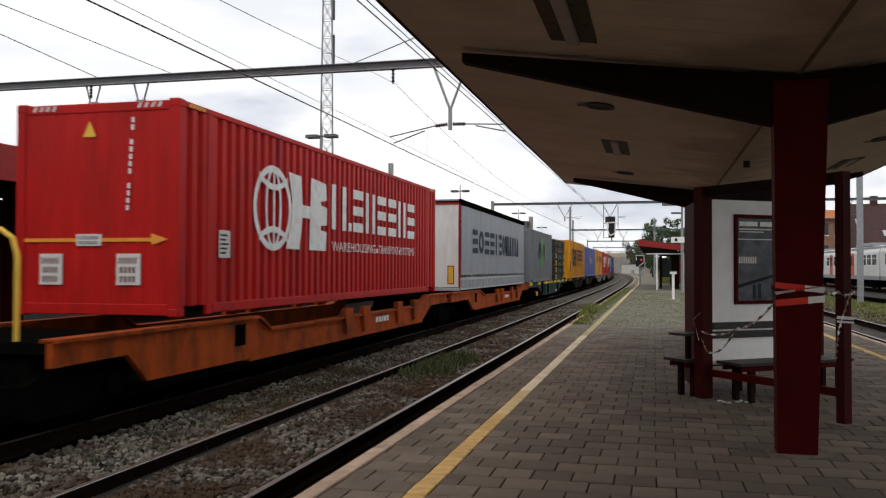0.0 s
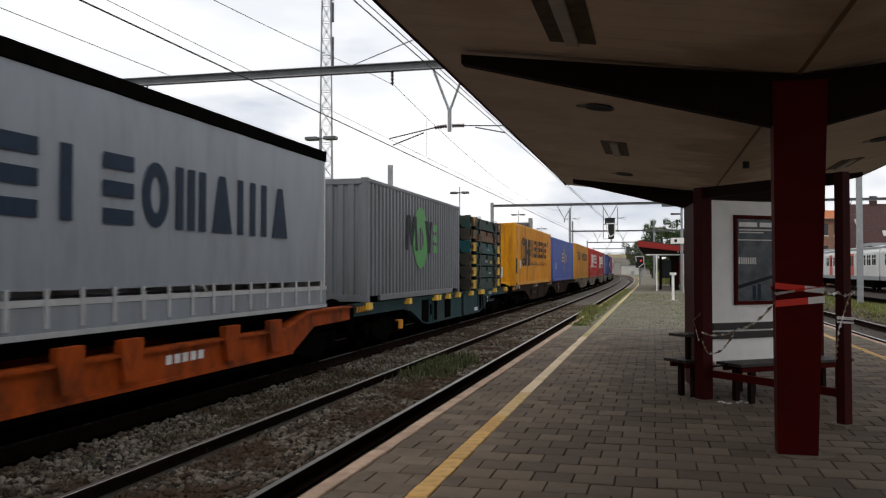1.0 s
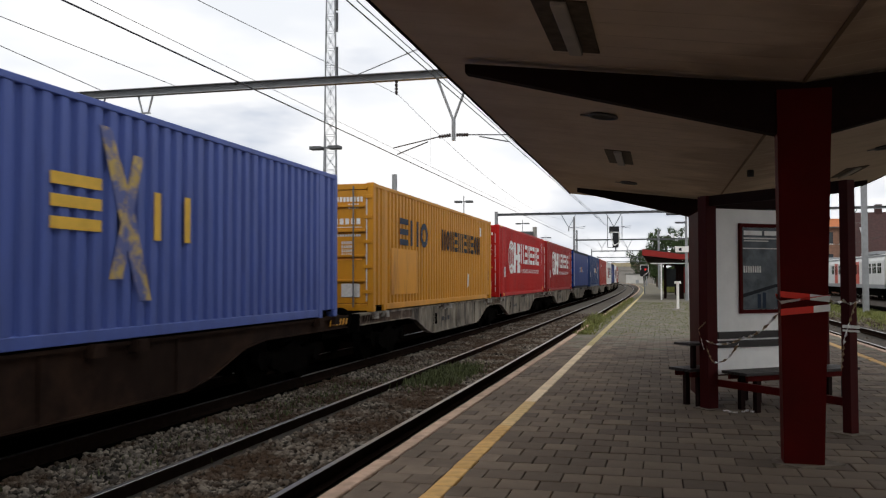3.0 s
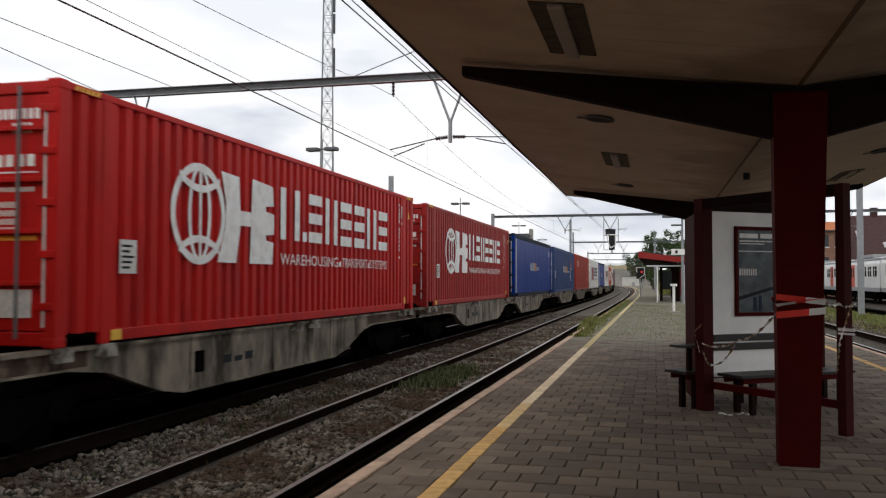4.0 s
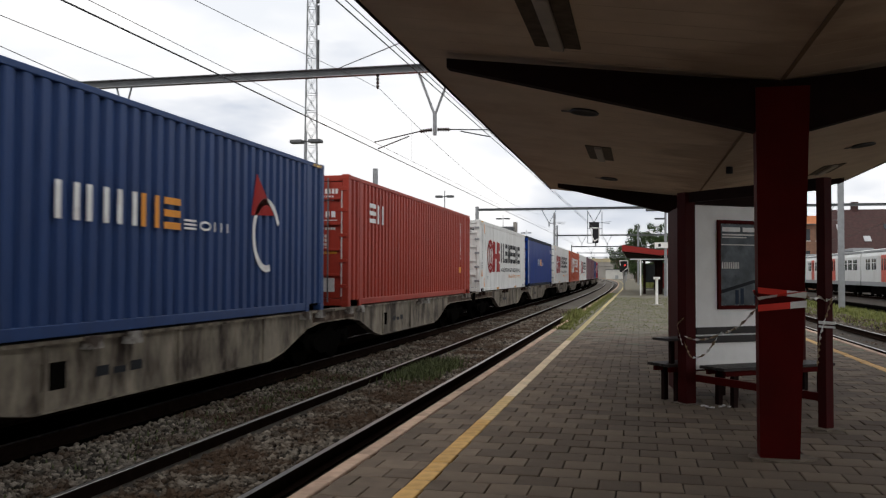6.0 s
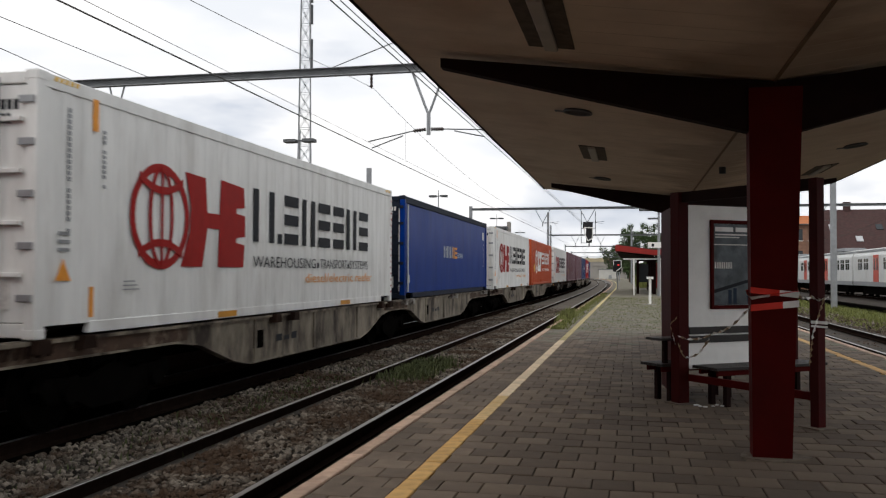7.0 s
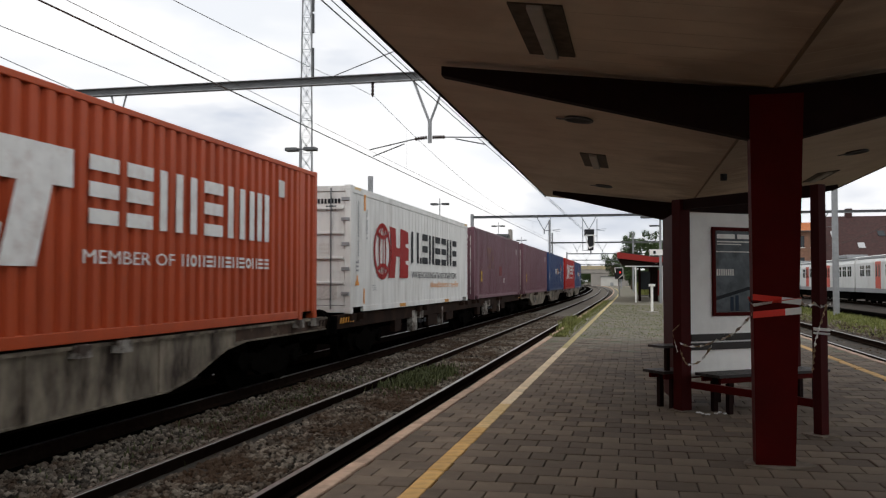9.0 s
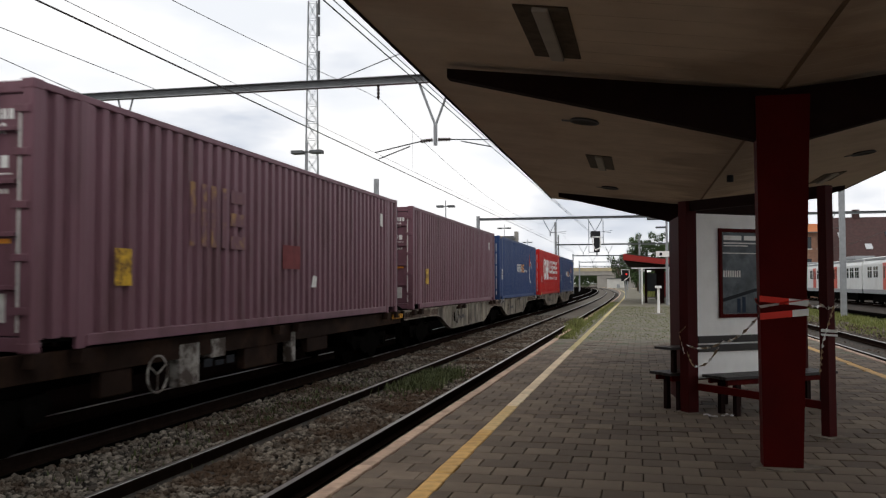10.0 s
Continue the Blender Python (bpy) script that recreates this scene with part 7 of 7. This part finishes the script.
def far_canopy():
    th = thing("platform_canopy", pose(1.6, 64.0, 0), "distant platform canopy with faded red fascia", "canopy")
    w, y1 = 2.7, 26.0
    for side in (-1, 1):
        bm = bmesh.new()
        # soffit in the brackets' dark brown; the near canopy's is pale
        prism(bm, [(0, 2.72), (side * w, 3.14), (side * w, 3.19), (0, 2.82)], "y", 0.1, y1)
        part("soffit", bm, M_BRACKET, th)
        bm = bmesh.new()
        prism(bm, [(0, 2.88), (side * w, 3.20), (side * w, 3.64), (0, 3.26)], "y", -0.05, 0.05)
        part("front_fascia", bm, M_FARRED, th, "faded red end board")
        part("side_fascia", rbox(*sorted((side * w, side * (w + 0.06))), -0.05, y1, 3.20, 3.63), M_FARRED, th, "faded red side board")
        bm = bmesh.new()
        prism(bm, [(0, 3.27), (side * w, 3.65), (side * w, 3.69), (0, 3.32)], "y", -0.05, y1)
        part("roof_deck", bm, M_ROOF, th)
    part("cross_rail", rbox(-2.2, 2.4, 0.3, 0.38, 2.58, 2.66), M_PANEL, th, "pale cross rail")
    for x, y in ((-1.45, 0.34), (0.4, 0.34), (2.3, 0.34)):
        part("thin_post", rbox(x - 0.05, x + 0.05, y - 0.05, y + 0.05, 0, 2.58), M_PANEL, th)
    for y in (4.0, 12.0, 20.0):
        part("column", rbox(-0.2, 0.2, y - 0.12, y + 0.12, 0, 2.8), M_BRACKET, th)
    return th


far_canopy()
th = thing("waiting_shelter", pose(1.35, 69.0, 0), "distant dark red waiting shelter with glazed side", "shelter")
for x in (-0.9, 0.0, 0.9):
    part("post", rbox(x - 0.1, x + 0.1, -0.1, 0.1, 0, 2.55), M_BRACKET, th)
part("wall_panel", rbox(0.1, 0.9, -0.06, 0.06, 0.4, 2.4), M_FARRED, th, "dull red panel")
part("wall_panel", rbox(-0.8, -0.1, -0.02, 0.02, 0.9, 2.3), M_GLASS, th, "dark glass pane")
part("seat", rbox(-0.85, 0.85, -0.5, -0.1, 0.42, 0.47), M_BENCH, th)
part("header_beam", rbox(-1.0, 1.0, -0.08, 0.08, 2.55, 2.7), M_BRACKET, th)


# ---- trees ----
def tree(x, y, z, height, crown, seed, label, trunk=0.2):
    rnd = random.Random(seed)
    th = thing("tree", pose(x, y, z), label, "tree", "trees along the line")
    bm = rod(bmesh.new(), (0, 0, -0.3), (rnd.uniform(-0.2, 0.2), 0, height * 0.55), trunk, 8, trunk * 0.5)
    tips = []
    for k in range(9):
        a = rnd.uniform(0, 6.28)
        z0 = height * rnd.uniform(0.28, 0.55)
        tip = (crown * 0.7 * math.cos(a), crown * 0.7 * math.sin(a), z0 + height * rnd.uniform(0.1, 0.38))
        rod(bm, (0, 0, z0), tip, trunk * 0.35, 6, trunk * 0.1)
        tips.append(tip)
    part("trunk", bm, M_BARK, th)
    clumps = [(*t, rnd.uniform(0.30, 0.5) * crown) for t in tips]
    for k in range(14):
        a, e = rnd.uniform(0, 6.28), rnd.random()
        rr = crown * math.sqrt(rnd.random()) * (1 - 0.45 * e)
        clumps.append((rr * math.cos(a), rr * math.sin(a), height * (0.16 + 0.78 * e), rnd.uniform(0.22, 0.42) * crown))
    verts, faces = [], []
    for cx, cy, cz, r in clumps:
        for i in range(int(150 * r * r) + 60):
            d = Vector((rnd.gauss(0, 1), rnd.gauss(0, 1), rnd.gauss(0, 0.8))).normalized() * r * rnd.uniform(0.55, 1.08)
            s = rnd.uniform(0.10, 0.24)
            u = Vector((rnd.gauss(0, 1), rnd.gauss(0, 1), rnd.gauss(0, 1))).normalized() * s
            v = u.cross(Vector((rnd.gauss(0, 1), rnd.gauss(0, 1), rnd.gauss(0, 1)))).normalized() * s * 0.6
            c = Vector((cx, cy, cz)) + d
            b = len(verts)
            verts += [c - u, c + v, c + u, c - v]
            faces.append((b, b + 1, b + 2, b + 3))
    me = bpy.data.meshes.new("crown")
    me.from_pydata([tuple(v) for v in verts], [], faces)
    me.materials.append(M_LEAF)
    ob = new("crown", me)
    ob.parent = th
    tagged(ob, "dense green leaf crown")


for i, (x, y, z, h, c) in enumerate(((-7.0, 300, -0.9, 12.4, 3.6), (-4.2, 304, -0.9, 10.5, 4.0), (-0.4, 168, -0.9, 12.2, 2.6), (3.2, 166, -0.9, 12.4, 2.9), (6.4, 168, -0.9, 11.6, 2.8), (9.5, 170, -0.9, 10.5, 2.8),
                                     (5.0, 150, -0.9, 5.0, 2.6), (-16, 390, -0.9, 9, 5), (-34, 395, -0.9, 9, 5), (-2, 380, -0.9, 8, 4.5), (-48, 392, -0.9, 9, 5.5))):
    tree(x, y, z, h, c, 40 + i, "leafy green tree beyond the platform end")
far = bpy.data.objects["tree.007"]
rnd = random.Random(77)
for k in range(22):
    copy_thing(far, pose(-125 + 8.0 * k + rnd.uniform(-2, 2), 425 + rnd.uniform(-15, 20), -0.9 - rnd.uniform(0, 1.5), 0, 0, 360 * rnd.random()))
for k in range(8):
    copy_thing(bpy.data.objects["tree.006"], pose(2.2 + 1.3 * k + rnd.uniform(-0.5, 0.5), 190 + rnd.uniform(-6, 6), -0.9, 0, 0, 360 * rnd.random()))
tufts("shrubs", 5000, lambda r: (r.uniform(0.5, 4.3), r.uniform(100, 135), 0.0), 1.3, M_GRASS, 31, "low green bushes at the platform end", "bushes")
tufts("shrubs", 5000, lambda r: (r.uniform(-46, -30), r.uniform(240, 330), -0.9), 1.6, M_WEED, 32, "rough greenery beside the bend", "bushes")

# ---- far things up the line ----
br = thing("road_bridge", pose(-24.0, 345.0, 0, 0, 0, -3), "distant yellowish concrete road bridge over the tracks", "bridge")
part("deck", rbox(-60, 22, -4, 4, 4.6, 6.2, 0.05), M_CONCRETE, br)
part("parapet", rbox(-60, 22, -4.15, -3.9, 6.2, 7.6), M_BRIDGE, br, "yellowed concrete parapet")
part("parapet", rbox(-60, 22, 3.9, 4.15, 6.2, 7.6), M_BRIDGE, br)
for x in (-22, -4, 12):
    part("pier", rbox(x - 0.9, x + 0.9, -3, 3, -0.95, 4.6), M_CONCRETE, br)
part("abutment", rbox(8, 22, -3.8, 3.8, -0.95, 4.55), M_CONCRETE, br)
wall = thing("white_shed", pose(-7.6, 290, -0.95), "low white trackside shed", "shed")
part("wall", rbox(-2.9, 2.5, -2, 2, 0, 3.9), M_RENDERW, wall)
part("roof", rbox(-3.1, 2.7, -2.2, 2.2, 3.9, 4.1), M_STEELD, wall)
part("door", rbox(0.2, 1.2, -2.06, -2.0, 0, 2.1), M_STEEL, wall)
cab = thing("signal_cabin", pose(-22.2, 150, -0.95), "dark grey flat-roofed building behind the train", "building")
part("wall", rbox(-1.6, 1.0, -3, 3, 0, 10.2), M_STEELD, cab)
part("roof", rbox(-1.8, 1.2, -3.2, 3.2, 10.2, 10.6), M_STEELD, cab)
part("stair_tower", rbox(1.0, 1.5, -1.0, 1.0, 0, 11.5), M_CONCRETE, cab)
for k in range(2):
    part("window", rbox(-1.2 + 1.1 * k, -0.5 + 1.1 * k, -3.03, -3.0, 7.6, 9.0), M_GLASS, cab)

# opposite platform with its red canopy, west of the goods line
op = thing("platform_canopy", pose(-15.2, 0, 0), "opposite platform canopy with red edge, seen behind the train", "canopy")
part("roof_deck", rbox(-3.0, 3.0, -10, 46, 3.55, 3.65), M_ROOF, op)
part("side_fascia", rbox(3.0, 3.08, -10, 46, 3.2, 3.9), M_FARRED, op, "red edge board")
# dark brown soffit, same material as the brackets
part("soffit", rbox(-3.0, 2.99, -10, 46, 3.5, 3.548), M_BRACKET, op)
for y in (-4, 7, 18, 29, 40):
    part("column", rbox(-0.2, 0.2, y - 0.15, y + 0.15, 0, 3.5), M_POST, op)
    part("lattice_wall", rbox(-0.1, 0.1, y + 0.2, y + 3.5, 0.2, 2.2), M_STEELD, op)
# Added wall: keeps low western sky from shining in under the train.
sw = part("wall_west", rbox(-18.2, -17.6, -40, 62, -0.01, 3.4), mat("sooty_brick", (0.07, 0.045, 0.035), 0.9, vary=0.25, scale=3, dirt=(0.03, 0.022, 0.018), dirt_amount=0.7), None)
tagged(sw, "plain dark wall added behind the opposite platform to block low sky", "wall", kind="structure")
# Shade behind and under the train is put into this platform's dark colour.
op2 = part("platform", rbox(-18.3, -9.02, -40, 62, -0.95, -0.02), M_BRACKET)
tagged(op2, "opposite platform behind the goods line, coloured near-black for the train's shade", "platform", kind="structure")

# ---- east side: siding, parked train, houses ----
rail_pair(20.2, 10, 300, "dull siding rails under a parked train")
# kerb takes the same near-black as the bed under the train
bed3 = part("siding_kerb", strip([(13.2, -0.53), (13.2, -0.30), (13.9, -0.30), (13.9, -0.53)], 20, 300, close=True), M_SHADE_BLACK)
tagged(bed3, "low dark kerb beside the siding", "kerb", kind="structure")
bm = bmesh.new()
box(bm, -0.16, 0.16, -0.18, 0.18, -0.95, 11.0, 0.01)
ob = part("line_mast", bm, M_STEEL)
ob.location = (12.45, 58.6, 0)
tagged(ob, "thick grey steel mast on the grass strip", "mast", "masts along the line")


def emu_car(y0, length, doors):
    """One car of the parked passenger train."""
    th = thing("train_car", pose(20.2, y0, RAIL_Z), "white passenger train car with red doors parked on the siding", "train car", "cars of the parked train")
    w, L = 1.42, length
    bm = bmesh.new()
    prism(bm, [(-w, 1.0), (-w, 3.35), (-w + 0.10, 3.62), (-w + 0.5, 3.92), (0, 4.06), (w - 0.5, 3.92), (w - 0.10, 3.62), (w, 3.35), (w, 1.0)], "y", 0.12, L - 0.12)
    part("body", bm, M_EMU, th)
    part("roof_edge", rbox(-w + 0.12, -w + 0.5, 0.3, L - 0.3, 3.70, 3.86), M_EMUG, th)
    part("roof_box", rbox(-0.9, 0.9, L * 0.2, L * 0.45, 4.0, 4.3, 0.04), M_EMUG, th, "grey roof equipment")
    part("skirt", rbox(-w - 0.006, w + 0.006, 0.12, L - 0.12, 0.92, 1.26), M_EMUG, th, "grey sill")
    part("underframe", rbox(-w + 0.2, w - 0.2, 2.5, L - 2.5, 0.25, 0.915), M_BOGIE_SHADE, th)
    for y in doors:
        d = part("door", rbox(-w - 0.02, -w + 0.02, y - 0.75, y + 0.75, 1.27, 3.4), M_EMUR, th, "red double door")
        for k in (-0.38, 0.38):
            part("door_window", rbox(-w - 0.03, -w - 0.018, y + k - 0.17, y + k + 0.17, 2.2, 3.15), M_GLASS, d)
    k = 0
    y = 1.2
    while y < L - 1.5:
        if all(abs(y + 0.65 - f) > 1.65 for f in doors):
            wi = part("window", rbox(-w - 0.012, -w + 0.012, y, y + 1.3, 2.25, 3.15, 0.01), M_GLASS, th)
            part("window_bar", rbox(-w - 0.02, -w - 0.0125, y, y + 1.3, 2.80, 2.86), M_EMU, wi)
            part("window_bar", rbox(-w - 0.02, -w - 0.0125, y + 0.61, y + 0.69, 2.25, 3.15), M_EMU, wi)
        y += 1.9
    for f in (0.16, 0.84):
        bogie(th, L * f)
    return th


for y0, places in ((30.6, (10.5, 21.0)), (55.9, (7.4, 17.9)), (81.2, (10.5, 20.9)), (106.5, (7.4, 17.9)), (131.8, (10.5, 21.0))):
    emu_car(y0, 25.1, places)


def house(x, y, w, d, wall_h, ridge_h, wall_m, roof_m, label, skylights=0, windows=0, dormer=False, category="house"):
    th = thing("house", pose(x, y, -0.95), label, category, "houses behind the siding")
    part("wall", rbox(0, w, 0, d, 0, wall_h), wall_m, th)
    bm = bmesh.new()
    prism(bm, [(-0.4, wall_h), (d + 0.4, wall_h), (d / 2, ridge_h)], "x", -0.3, w + 0.3)
    r = part("roof", bm, roof_m, th)
    slope = math.degrees(math.atan2(ridge_h - wall_h, d / 2 + 0.4))
    for k in range(skylights):
        f = 0.35 if k % 2 else 0.6
        ob = part("skylight", rbox(-0.45, 0.45, -0.6, 0.6, 0.0, 0.08), M_GLASS if k % 3 == 2 else M_ALU, r)
        ob.matrix_basis = pose(w * (k + 0.6) / (skylights + 0.4), -0.4 + (d / 2 + 0.4) * f, wall_h + (ridge_h - wall_h) * f + 0.03, slope, 0, 0)
    part("chimney", rbox(w * 0.3, w * 0.3 + 0.9, d / 2 - 0.4, d / 2 + 0.4, ridge_h - 0.8, ridge_h + 1.1), M_TILE, r)
    part("gutter", rbox(-0.3, w + 0.3, -0.5, -0.38, wall_h - 0.02, wall_h + 0.12), M_STEELD, r)
    for k in range(windows):
        for zz in (1.0, 4.2, 7.2):
            if zz + 1.6 < wall_h:
                x0 = w * (k + 0.5) / windows - 0.5
                wi = part("window", rbox(x0, x0 + 1.0, -0.03, 0.02, zz, zz + 1.6), M_GLASS, th)
                part("window_frame", rbox(x0 - 0.08, x0 + 1.08, -0.05, -0.031, zz - 0.1, zz - 0.01), M_PANEL, wi)
    if dormer:
        dm = part("dormer", rbox(w * 0.62, w * 0.62 + 3.2, 0.6, 4.0, wall_h + 0.6, wall_h + 2.6), M_RENDERW, r, "pale boxy dormer")
        part("dormer_window", rbox(w * 0.62 + 0.5, w * 0.62 + 2.7, 0.56, 0.6, wall_h + 1.1, wall_h + 2.2), M_GLASS, dm)
    return th


house(21.8, 128.0, 3.6, 11.0, 9.4, 11.0, M_BRICK, M_TILE_O, "narrow brick house with orange tiled roof", 0, 2)
house(26.2, 128.0, 13.6, 16.0, 5.0, 12.0, M_BRICK, M_TILE, "brick house with dark tiled roof and skylights", 4, 3)
house(40.5, 127.0, 18.0, 16.0, 5.4, 12.4, M_BRICK, M_TILE, "long brick house with dormer and dark tiled roof", 5, 5, True)
house(59.5, 127.0, 28.0, 15.0, 7.8, 13.0, M_BRICK, M_TILE, "long brick terrace with dark tiled roof", 4, 6)
house(13.6, 215.0, 11.0, 12.0, 6.5, 10.2, M_BRICK, M_TILE, "brick house far up the line", 1, 3)


def motions():
    """The goods train runs past towards the south at a steady speed."""
    for th, s in LOADS:
        off, z = TRACK_B, th.matrix_basis.translation.z
        times = [0.0, 10.0] if s < BEND_START - 8 else [0.5 * k for k in range(21)]
        rows = []
        for t in times:
            x, y, a = along(s - SPEED * t, off)
            rows.append((t, pose(x, y, z, 0, 0, math.degrees(a))))
        walk(th, rows)


motions()
